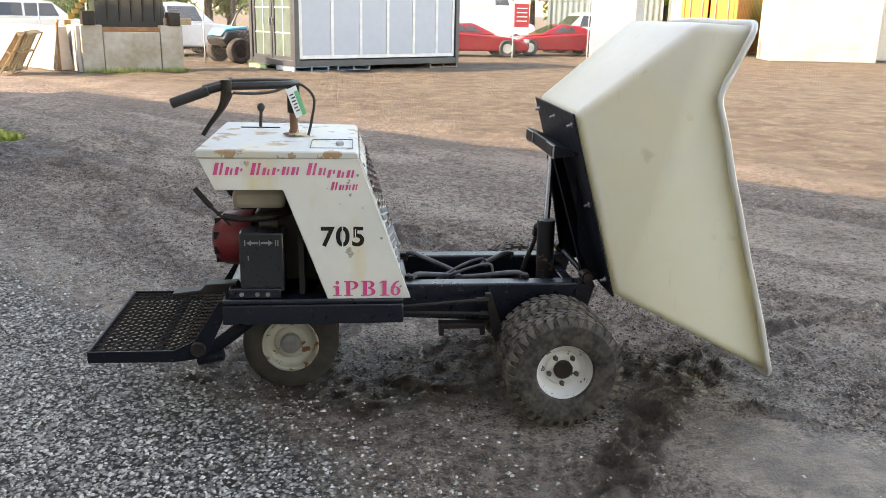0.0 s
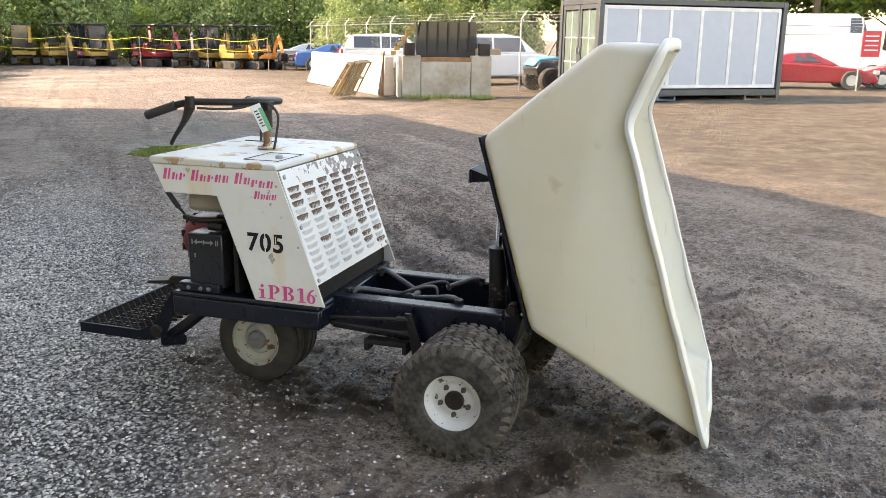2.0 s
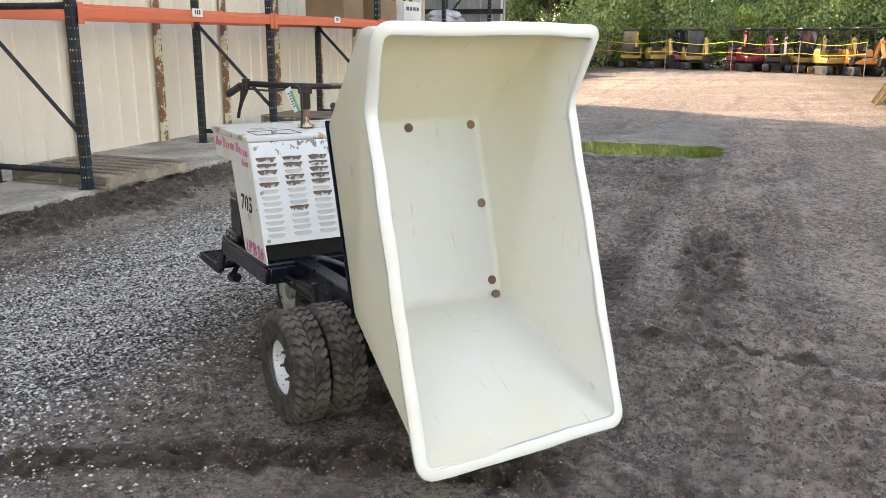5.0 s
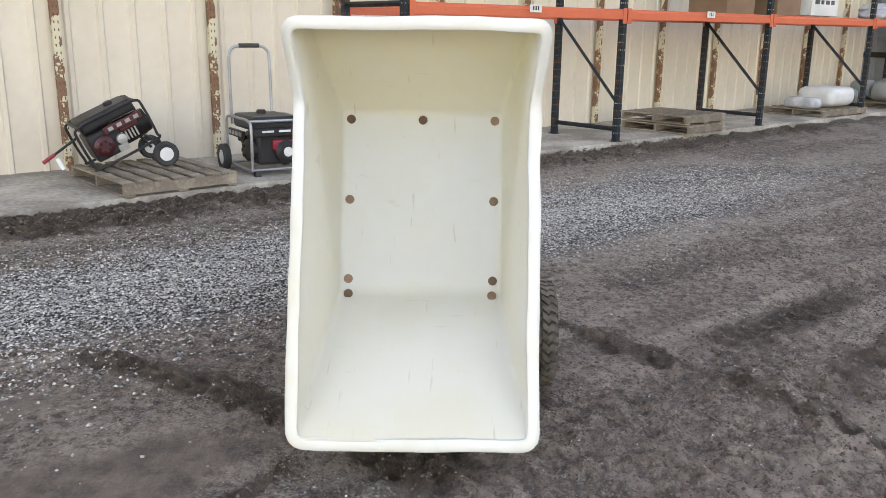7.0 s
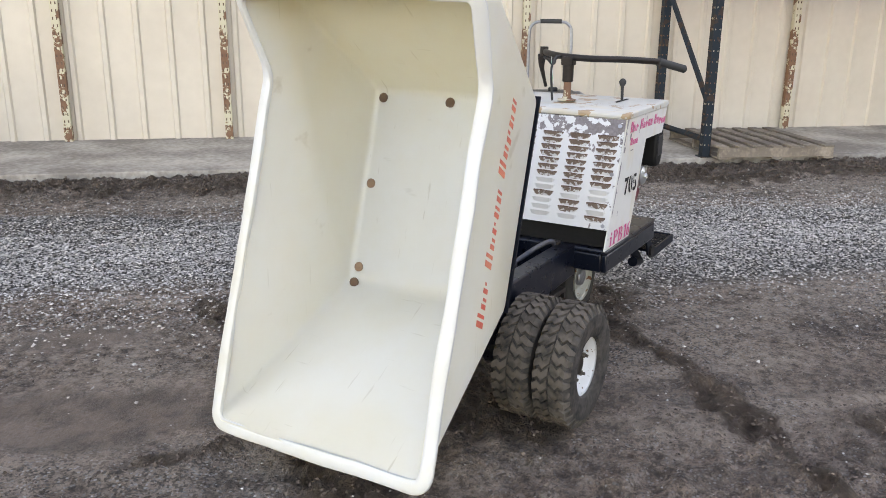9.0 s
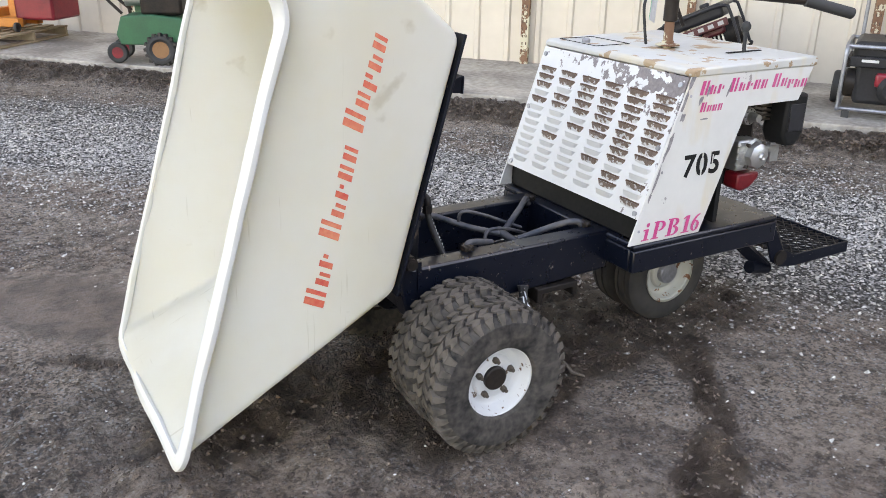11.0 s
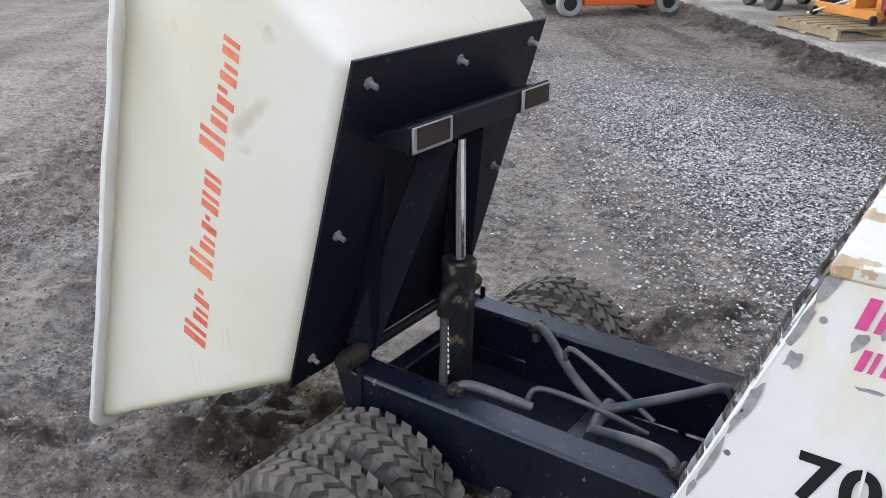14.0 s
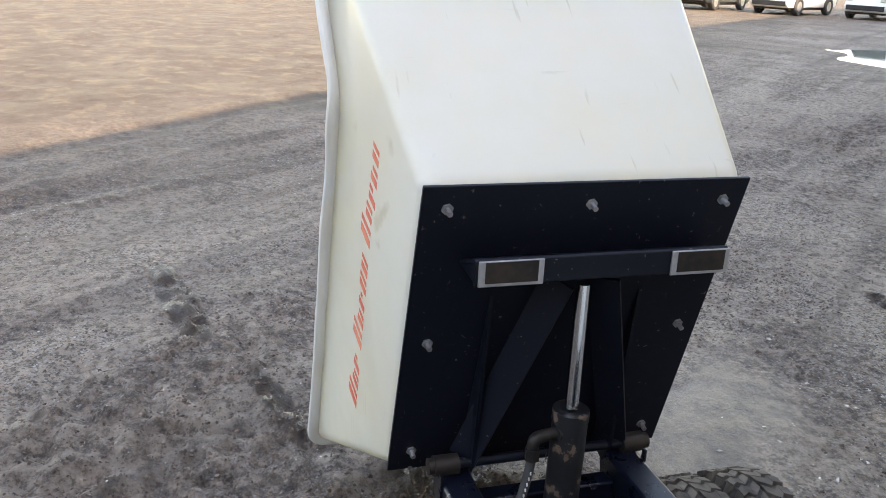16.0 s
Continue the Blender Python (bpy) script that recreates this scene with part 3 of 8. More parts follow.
def build_ground():
    xs, ys = stretch(-5.2, 6.6, 0.029, 900), stretch(-8.6, 6.4, 0.029, 900)
    X, Y = np.meshgrid(xs, ys)
    Z = ground_z(X, Y)
    nx, ny = len(xs), len(ys)
    co = np.stack([X.ravel(), Y.ravel(), Z.ravel()], 1).astype(np.float32)
    i = (np.arange(ny - 1)[:, None] * nx + np.arange(nx - 1)[None, :]).ravel()
    quads = np.stack([i, i + 1, i + 1 + nx, i + nx], 1).astype(np.int32)
    me = bpy.data.meshes.new("ground")
    me.vertices.add(len(co))
    me.vertices.foreach_set("co", co.ravel())
    me.loops.add(quads.size)
    me.loops.foreach_set("vertex_index", quads.ravel())
    me.polygons.add(len(quads))
    me.polygons.foreach_set("loop_start", np.arange(0, quads.size, 4, dtype=np.int32))
    me.update(calc_edges=True)
    me.shade_smooth()
    masks = ground_masks(X, Y)
    for name, arr in zip(("stony", "damp", "smeared", "lumpy", "tread", "slick"), masks[:5] + masks[8:]):
        me.attributes.new(name, "FLOAT", "POINT").data.foreach_set("value", np.asarray(arr, np.float32).ravel())
    m = bpy.data.materials.new("yard_ground")
    m.use_nodes = True
    nt = m.node_tree
    n, ln = nt.nodes, nt.links
    p = n["Principled BSDF"]
    tc = n.new("ShaderNodeTexCoord")

    def noise_of(scale, detail=4, rough=0.55, w=None):
        t = n.new("ShaderNodeTexNoise")
        t.inputs["Scale"].default_value, t.inputs["Detail"].default_value, t.inputs["Roughness"].default_value = scale, detail, rough
        ln.new(w or tc.outputs["Object"], t.inputs["Vector"])
        return t.outputs["Fac"]

    def rng(val, a, b, lo=0.0, hi=1.0):
        r = n.new("ShaderNodeMapRange")
        for k, q in (("From Min", a), ("From Max", b), ("To Min", lo), ("To Max", hi)):
            r.inputs[k].default_value = q
        ln.new(val, r.inputs["Value"])
        return r.outputs[0]

    def mth(op, a, b):
        t = n.new("ShaderNodeMath")
        t.operation = op
        for k, q in ((0, a), (1, b)):
            if isinstance(q, (int, float)):
                t.inputs[k].default_value = q
            else:
                ln.new(q, t.inputs[k])
        return t.outputs[0]

    def mixc(f, a, b):
        t = n.new("ShaderNodeMix")
        t.data_type = "RGBA"
        for k, q in ((0, f), (6, a), (7, b)):
            if isinstance(q, tuple):
                t.inputs[k].default_value = (*q, 1)
            elif isinstance(q, (int, float)):
                t.inputs[k].default_value = q
            else:
                ln.new(q, t.inputs[k])
        return t.outputs[2]

    def attr(name):
        t = n.new("ShaderNodeAttribute")
        t.attribute_name = name
        return t.outputs["Fac"]

    def cells(scale):
        t = n.new("ShaderNodeTexVoronoi")
        t.inputs["Scale"].default_value = scale
        ln.new(tc.outputs["Object"], t.inputs["Vector"])
        s = n.new("ShaderNodeSeparateColor")
        ln.new(t.outputs["Color"], s.inputs[0])
        return t.outputs["Distance"], s.outputs

    stony, damp, smeared, lumpy, tread = (attr(k) for k in ("stony", "damp", "smeared", "lumpy", "tread"))
    sx = n.new("ShaderNodeSeparateXYZ")
    ln.new(tc.outputs["Object"], sx.inputs[0])
    v = mth("ADD", mth("ADD", mth("MULTIPLY", sx.outputs[0], 0.757), mth("MULTIPLY", sx.outputs[1], 0.653)), 4.65)
    big, mid, fine, grit = noise_of(0.35, 4), noise_of(2.3, 6, 0.62), noise_of(16, 6, 0.68), noise_of(70, 3, 0.65)
    rag = mth("ADD", mth("MULTIPLY", mid, 0.55), mth("MULTIPLY", fine, 0.45))
    # brown-grey mud, paler where it is dry and pressed flat
    mud = mixc(rng(fine, 0.34, 0.66), (0.074, 0.052, 0.039), (0.46, 0.336, 0.260))
    dry = mixc(rng(fine, 0.3, 0.7), (0.28, 0.212, 0.166), (0.60, 0.473, 0.378))
    f_d = rng(mth("ADD", mth("MULTIPLY", smeared, 0.55), mth("MULTIPLY", rag, 0.9)), 0.64, 0.84)
    c = mixc(f_d, mud, dry)
    # damp blotches and dry rubbed skins at arm's length
    blot = noise_of(1.35, 8, 0.68)
    c = mixc(rng(blot, 0.525, 0.61, 0.0, 0.45), c, mixc(rng(fine, 0.35, 0.7), (0.050, 0.037, 0.031), (0.205, 0.158, 0.13)))
    skin = noise_of(3.1, 7, 0.6)
    c = mixc(rng(skin, 0.585, 0.64, 0.0, 0.55), c, (0.47, 0.385, 0.32))
    crumb = noise_of(21, 8, 0.8)
    fleck = noise_of(8.5, 9, 0.8)
    c = mixc(rng(fleck, 0.53, 0.58, 0.0, 0.75), c, (0.46, 0.37, 0.305))
    c = mixc(rng(fleck, 0.38, 0.46, 0.65, 0.0), c, (0.060, 0.043, 0.034))
    # dark lows and pale crests follow the bump noise: relief shading put into colour
    c = mixc(rng(crumb, 0.41, 0.48, 0.7, 0.0), c, (0.050, 0.035, 0.027))
    c = mixc(rng(crumb, 0.53, 0.60, 0.0, 0.6), c, (0.50, 0.40, 0.33))
    # crushed stone in a band by the wall
    d1, k1 = cells(46)
    d2, k2 = cells(95)
    peb = mixc(k1[0], (0.20, 0.188, 0.173), (0.66, 0.62, 0.57))
    gv = mixc(rng(d1, 0.30, 0.6), peb, (0.055, 0.05, 0.046))
    f_g = rng(mth("ADD", mth("MULTIPLY", stony, 0.7), mth("MULTIPLY", rag, 0.6)), 0.55, 0.82)
    c = mixc(f_g, c, gv)
    # grit of light and dark grains pressed into the mud
    g_on = mth("MULTIPLY", rng(noise_of(1.1, 4, 0.6), 0.42, 0.62, 0.25, 1.0), rng(mth("MAXIMUM", damp, mth("MAXIMUM", tread, mth("MULTIPLY", lumpy, 0.7))), 0.2, 0.8, 1.0, 0.25))
    c = mixc(mth("MULTIPLY", mth("MULTIPLY", rng(k2[0], 0.70, 0.74, 0, 0.85), rng(d2, 0.6, 0.42)), g_on), c, mixc(k2[1], (0.2, 0.19, 0.18), (0.66, 0.64, 0.62)))
    c = mixc(mth("MULTIPLY", rng(k2[2], 0.72, 0.76, 0, 0.7), g_on), c, (0.030, 0.025, 0.022))
    # tan dirt of the open yard
    tan = mixc(rng(mid, 0.3, 0.75), (0.074, 0.049, 0.028), (0.133, 0.095, 0.060))
    tan = mixc(rng(noise_of(0.9, 5, 0.65), 0.45, 0.62), tan, (0.140, 0.110, 0.076))
    wisp = noise_of(2.6, 9, 0.74)
    tan = mixc(rng(wisp, 0.36, 0.47, 0.8, 0.0), tan, (0.062, 0.039, 0.023))
    tan = mixc(rng(wisp, 0.52, 0.60, 0.0, 0.75), tan, (0.215, 0.164, 0.106))
    f_t = rng(mth("ADD", v, mth("MULTIPLY", mth("SUBTRACT", big, 0.5), 7)), 7.5, 11.5)
    c = mixc(f_t, c, tan)
    streak = n.new("ShaderNodeMapping")
    streak.vector_type = "TEXTURE"
    streak.inputs["Rotation"].default_value = (0, 0, radians(130.8))
    streak.inputs["Scale"].default_value = (5.5, 0.42, 1)
    ln.new(tc.outputs["Object"], streak.inputs["Vector"])
    lanes = noise_of(1.0, 5, 0.65, streak.outputs[0])
    c = mixc(mth("MULTIPLY", rng(lanes, 0.52, 0.66, 0, 0.5), rng(f_t, 0, 1, 1, 0.55)), c, mixc(f_t, (0.08, 0.063, 0.053), (0.12, 0.08, 0.05)))
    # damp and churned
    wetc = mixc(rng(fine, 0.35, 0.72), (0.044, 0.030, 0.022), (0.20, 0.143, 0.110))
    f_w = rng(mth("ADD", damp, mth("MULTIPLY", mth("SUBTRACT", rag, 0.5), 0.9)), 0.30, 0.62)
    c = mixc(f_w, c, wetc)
    # tread troughs painted darker as shading, since soft light hardly shows their relief
    c = mixc(mth("MULTIPLY", tread, rng(rag, 0.42, 0.62, 0.75, 0.3)), c, (0.062, 0.045, 0.036))
    slick = attr("slick")
    pan = noise_of(6.5, 3, 0.5)
    c = mixc(mth("MULTIPLY", slick, 0.85), c, mixc(rng(pan, 0.42, 0.56), (0.036, 0.025, 0.019), (0.105, 0.075, 0.058)))
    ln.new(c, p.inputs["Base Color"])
    wet = rng(mth("ADD", mth("MULTIPLY", f_w, 0.8), mth("MULTIPLY", mid, 0.5)), 0.5, 1.1, 0.80, 0.33)
    ln.new(mth("MULTIPLY", wet, rng(slick, 0, 1, 1, 0.62)), p.inputs["Roughness"])
    p.inputs["Specular IOR Level"].default_value = 0.5
    bp = n.new("ShaderNodeBump")
    bp.inputs["Strength"].default_value, bp.inputs["Distance"].default_value = 1.0, 0.06
    lump = noise_of(7.5, 6, 0.65)
    h = mth("ADD", mth("ADD", mth("ADD", mth("MULTIPLY", fine, 1.3), mth("MULTIPLY", crumb, 1.7)), mth("MULTIPLY", lump, 1.0)), mth("ADD", mth("MULTIPLY", grit, 0.7), mth("MULTIPLY", mth("SUBTRACT", 0.6, d1), mth("ADD", mth("MULTIPLY", f_g, 0.6), 0.15))))
    ln.new(rng(slick, 0, 1, 1, 0.45), bp.inputs["Strength"])
    ln.new(h, bp.inputs["Height"])
    ln.new(bp.outputs[0], p.inputs["Normal"])
    me.materials.append(m)
    tagged(new("ground", me), "rutted dark mud and grey gravel yard turning to tan dirt", "ground", kind="structure")


build_ground()


def build_water():
    m = bpy.data.materials.new("green_tinted_water")
    m.use_nodes = True
    p = m.node_tree.nodes["Principled BSDF"]
    # green put into the base colour to strengthen the reflection of trees
    p.inputs["Base Color"].default_value = (0.075, 0.085, 0.018, 1)
    p.inputs["Roughness"].default_value = 0.03
    p.inputs["Specular IOR Level"].default_value = 0.9
    for cx, cy, ru, rv, z, lab in ((-6.3, 7.5, 2.1, 1.7, -0.028, "shallow still puddle tinted green and mirroring trees"),
                                   (13.2, -15.4, 3.9, 3.0, -0.03, "wide still puddle mirroring pale sky")):
        bm = bm_new()
        c = Vector((cx, cy, z))
        vs = [bm.verts.new(c + D_U * (math.cos(a * 0.2618) * ru) + D_V * (math.sin(a * 0.2618) * rv)) for a in range(24)]
        bm.faces.new(vs)
        solid("water", bm, m, lab, "puddle", kind="structure", smooth=0)


build_water()


def scatter(name, label, material, pts, sizes, seed, squash=0.6):
    """Many small angular stones in one mesh."""
    rs = np.random.RandomState(seed)
    k = len(pts)
    base = np.array([(1, 0, 0), (-1, 0, 0), (0, 1, 0), (0, -1, 0), (0, 0, 1), (0, 0, -1)], float)
    tri = np.array([(0, 2, 4), (2, 1, 4), (1, 3, 4), (3, 0, 4), (2, 0, 5), (1, 2, 5), (3, 1, 5), (0, 3, 5)])
    a = rs.rand(k) * 6.283
    sh = 0.65 + 0.7 * rs.rand(k, 6, 1)
    V = base[None] * sh * sizes[:, None, None] + rs.normal(0, 0.22, (k, 6, 3)) * sizes[:, None, None]
    V[:, :, 2] *= squash
    ca, sa = np.cos(a)[:, None], np.sin(a)[:, None]
    W = np.stack([V[:, :, 0] * ca - V[:, :, 1] * sa, V[:, :, 0] * sa + V[:, :, 1] * ca, V[:, :, 2]], 2)
    W += pts[:, None, :]
    F = (tri[None] + (np.arange(k) * 6)[:, None, None]).reshape(-1, 3)
    me = bpy.data.meshes.new(name)
    me.from_pydata(W.reshape(-1, 3).tolist(), [], F.tolist())
    me.materials.append(material)
    return tagged(new(name, me), label, "gravel", kind="stuff")


def build_gravel():
    rs = np.random.RandomState(4)

    def spread(k, u0, u1, vfun, s0, s1):
        u, v = u0 + (u1 - u0) * rs.rand(k), vfun(k)
        x = D_V.x * (v - 4.65) + D_U.x * u
        y = D_V.y * (v - 4.65) + D_U.y * u
        z = ground_z(x, y)
        s = s0 + (s1 - s0) * rs.rand(k) ** 2.2
        return np.stack([x, y, z + s * 0.15], 1), s

    a, sa = spread(120000, -6.5, 8.5, lambda k: 2.5 + rs.normal(0, 0.62, k), 0.0036, 0.0112)
    far_u = a[:, 0] * D_U.x + a[:, 1] * D_U.y
    keep = rs.rand(len(a)) < np.clip(1.0 - (far_u - 2.5) / 6.0, 0, 1) * np.clip(1 + (far_u + 2.8) / 4.0, 0.15, 1)
    a, sa = a[keep], sa[keep]
    b, sb = spread(30000, -6, 8, lambda k: 0.1 + 9.5 * rs.rand(k), 0.002, 0.0055)
    keep = rs.rand(len(b)) > 1.3 * ground_masks(b[:, 0], b[:, 1])[8]
    b, sb = b[keep], sb[keep]
    scatter("gravel", "loose pale grey crushed stone on the yard", M_STONE, np.vstack([a, b]), np.concatenate([sa, sb]), 7)

    def crumbs(k, v0, sd_, s0, s1):
        """Clods gather where the ground is churned."""
        p, s = spread(k, -5, 7, lambda q: v0 + rs.normal(0, sd_, q), s0, s1)
        mk = ground_masks(p[:, 0], p[:, 1])
        keep = rs.rand(k) < np.clip(0.2 + 0.9 * mk[1] + 0.75 * mk[3] - 0.2 * mk[2] - 0.8 * mk[8], 0, 1)
        return p[keep], s[keep]

    c, sc = spread(14000, -6, 9, lambda k: 0.42 + rs.normal(0, 0.22, k).clip(-0.36, 1), 0.005, 0.019)
    d, sd = crumbs(110000, 5.4, 1.2, 0.0025, 0.0100)
    scatter("dirt_clods", "crumbled dark earth clods and damp mud crumbs", M_CLOD, np.vstack([c, d]), np.concatenate([sc, sd]), 8, 0.75)


build_gravel()


# ---- shed ----
WALL_U0, WALL_U1, EAVE = -46.0, 18.45, 5.2


def build_shed():
    slab = bm_new()
    box(slab, -1.0, (WALL_U0 + WALL_U1) / 2, -0.02, 2.0, WALL_U1 - WALL_U0, 0.16)
    solid("floor_slab", slab, M_SLAB, "stained grey concrete slab along the wall", "floor", SHED, 0.012, kind="structure")
    # ribbed sheet wall: pitch 0.34 m
    for name, u0, u1, lab in (("wall_back", WALL_U0, WALL_U1, "beige ribbed sheet steel wall with dents and scuffs"),):
        bm = bm_new()
        prof = []
        u = u0
        while u < u1:
            prof += [(-1.93, u), (-1.93, u + 0.255), (-1.903, u + 0.272), (-1.903, u + 0.305), (-1.93, u + 0.322)]
            u += 0.34
        A = [bm.verts.new((v, q, 0.05)) for v, q in prof]
        C = [bm.verts.new((v, q, EAVE)) for v, q in prof]
        for i in range(len(A) - 1):
            bm.faces.new((A[i], A[i + 1], C[i + 1], C[i]))
        ob = solid(name, bm, M_BEIGE, lab, "wall", SHED, kind="structure", smooth=0)
        md = ob.modifiers.new("sheet", "SOLIDIFY")
        md.thickness, md.offset = 0.02, 0
    back = bm_new()
    box(back, -7.0, (WALL_U0 + WALL_U1) / 2, EAVE / 2, 10.0, WALL_U1 - WALL_U0, EAVE - 0.02)
    solid("wall_core", back, M_GREYSHEET, "steel-clad warehouse body behind the ribbed wall", "building", SHED, kind="structure")
    # end wall of grey ribbed sheets with rails
    bm = bm_new()
    prof = []
    v = -1.88
    while v < 0.1:
        prof += [(v, 0.0), (v + 0.21, 0.0), (v + 0.23, -0.03), (v + 0.27, -0.03), (v + 0.29, 0.0)]
        v += 0.31
    A = [bm.verts.new((a, WALL_U1 - 0.1 + b, 0.05)) for a, b in prof]
    C = [bm.verts.new((a, WALL_U1 - 0.1 + b, EAVE)) for a, b in prof]
    for i in range(len(A) - 1):
        bm.faces.new((A[i], A[i + 1], C[i + 1], C[i]))
    ob = solid("wall_end", bm, M_GREYSHEET, "dark grey ribbed end wall of the lean-to", "wall", SHED, kind="structure", smooth=0)
    ob.modifiers.new("sheet", "SOLIDIFY").thickness = 0.02
    for z in (1.1, 2.2, 3.4):
        bm = bm_new()
        box(bm, -0.8, WALL_U1 - 0.17, z, 2.1, 0.06, 0.12)
        solid("wall_rail", bm, M_DARK, "dark steel rail across the end wall", "rail", SHED, 0.006, kind="structure")
    bm = bm_new()
    box(bm, 0.20, WALL_U1 - 0.06, EAVE / 2, 0.05, 0.2, EAVE)
    box(bm, 0.14, WALL_U1 + 0.02, EAVE / 2, 0.14, 0.03, EAVE)
    solid("trim", bm, M_BEIGE, "beige steel corner trim at the end of the wall", "trim", SHED, 0.005, kind="structure")
    bm = bm_new()
    rows = []
    for q, z in ((WALL_U1 + 0.1, 5.5), (-10.0, 7.55), (WALL_U0, 7.55)):
        rows.append([bm.verts.new((a, q, b)) for a, b in ((-12.0, z + 0.85), (0.42, z + 0.12), (0.42, z), (-1.0, z - 0.03), (-1.96, EAVE - 0.04), (-12.0, EAVE - 0.04))])
    for A, C in zip(rows, rows[1:]):
        for i in range(6):
            bm.faces.new((A[i], A[(i + 1) % 6], C[(i + 1) % 6], C[i]))
    bm.faces.new(rows[0])
    bm.faces.new(rows[-1][::-1])
    bmesh.ops.recalc_face_normals(bm, faces=bm.faces)
    solid("roof", bm, M_GREYSHEET, "grey steel lean-to roof", "roof", SHED, kind="structure")
    # perforated posts on the wall
    def post_mesh():
        bm = bm_new()
        prism(bm, [(-0.035, -0.04), (0.035, -0.04), (0.035, 0.04), (-0.035, 0.04), (-0.035, 0.034), (0.029, 0.034), (0.029, -0.034), (-0.035, -0.034)], 0.06, EAVE - 0.05, "z")
        return mesh_of("wall_post", bm, M_POST, 0)
    pm = post_mesh()
    hb = bm_new()
    z = 0.2
    while z < 3.0:
        for s in (-0.02, 0.02):
            box(hb, 0.0355, s, z, 0.003, 0.011, 0.028)
        z += 0.076
    hm = mesh_of("slots", hb, M_RUSTHOLE, 0)
    for k in range(-6, 11):
        e = tagged(new("wall_post", pm), "rusty cream perforated steel post against the wall", "post", "wall posts", "structure")
        e.matrix_basis = shed(0.39 + 1.68 * k, -1.84, 0, 0)
        s = tagged(new("slots", hm), kind="stuff")
        s.parent = e


build_shed()


def rack_frame(u):
    e = thing("pallet_rack", "dark blue perforated steel rack upright with slanted bracing", "rack", shed(u, 0, 0.06), "rack frames")
    for v, nm in ((-0.06, "post"), (-1.22, "post")):
        bm = bm_new()
        prism(bm, [(v - 0.04, -0.04), (v + 0.04, -0.04), (v + 0.04, 0.04), (v - 0.04, 0.04), (v - 0.04, 0.015), (v + 0.034, 0.034), (v + 0.034, -0.034), (v - 0.04, -0.015)], 0.0, 4.6, "z")
        p = part(nm, bm, M_RACK, e, smooth=0)
        hb = bm_new()
        z = 0.12
        while z < 2.6:
            for s in (-0.022, 0.022):
                box(hb, v + 0.0405, s, z, 0.002, 0.007, 0.014)
            for dx in (-0.012, 0.018):
                box(hb, v + dx, -0.0405, z, 0.009, 0.002, 0.017)
            z += 0.102
        tagged(part("slots", hb, M_RUST if v < -1 else M_POST, p, smooth=0), kind="stuff")
        bm = bm_new()
        box(bm, v, 0, 0.004, 0.13, 0.13, 0.008)
        part("foot_plate", bm, M_RACK, e)
    for p0, p1 in (((-0.10, 0, 0.17), (-1.18, 0, 0.17)), ((-0.10, 0, 0.55), (-1.18, 0, 1.62)), ((-0.10, 0, 1.75), (-1.18, 0, 1.75)), ((-0.10, 0, 3.3), (-1.18, 0, 2.0))):
        bm = bm_new()
        tube(bm, [p0, p1], 0.024, flat=[(-0.02, -0.025), (0.02, -0.025), (0.02, 0.025), (-0.02, 0.025)])
        part("brace", bm, M_RACK, e, smooth=0)
    return e


RACK_U = (3.47, 7.15, 10.85, 14.5, 18.1)
for _u in RACK_U:
    rack_frame(_u)
for _a, _b in zip(RACK_U, RACK_U[1:]):
    for _v in (-0.02, -1.26):
        _bm = bm_new()
        prism(_bm, [(_v - 0.025, 1.70), (_v + 0.025, 1.70), (_v + 0.025, 1.79), (_v + 0.005, 1.80), (_v + 0.005, 1.83), (_v - 0.025, 1.83)], _a + 0.045, _b - 0.045, "y")
        _e = solid("rack_beam", _bm, M_BEAM, "faded orange steel rack beam", "rack beam", SHED, 0.004, "rack beams")
        for _q in (_a + 0.05, _b - 0.05):
            _bm = bm_new()
            box(_bm, _v + 0.03, _q, 1.745, 0.012, 0.075, 0.2)
            part("end_plate", _bm, M_BEAM, _e, bevel=0.003)


def wire_deck(u0, u1):
    bm = bm_new()
    for i in range(12):
        q = u0 + 0.1 + (u1 - u0 - 0.2) * i / 11
        box(bm, -0.64, q, 1.822, 1.2, 0.09, 0.02)
    solid("shelf_boards", bm, M_WOOD, "grey wooden boards across the rack beams", "shelf", SHED, 0.003)


wire_deck(7.2, 10.8)
wire_deck(10.9, 14.45)
wire_deck(14.55, 18.0)
for _u, _digits in ((5.38, "133"), (9.07, "")):
    _bm = bm_new()
    box(_bm, 0.03, _u, 1.80, 0.004, 0.2, 0.09)
    _s = solid("rack_sign", _bm, M_WHITE, "small white shelf number card on the orange beam", "sign", SHED, 0.002)
    _bm = bm_new()
    for _k in range(3):
        box(_bm, 0.0335, _u - 0.04 + 0.04 * _k, 1.805, 0.003, 0.02 if _digits else 0.012, 0.05)
    tagged(part("digits", _bm, M_STENCIL, _s, smooth=0), kind="stuff")


# ---- pallets ----
def pallet_meshes(material):
    out = []
    rs = random.Random(5)
    boards = []
    for i in range(7):
        boards.append((0.005 + (i - 3) * 0.165, 0.125, 0.128))
    return boards


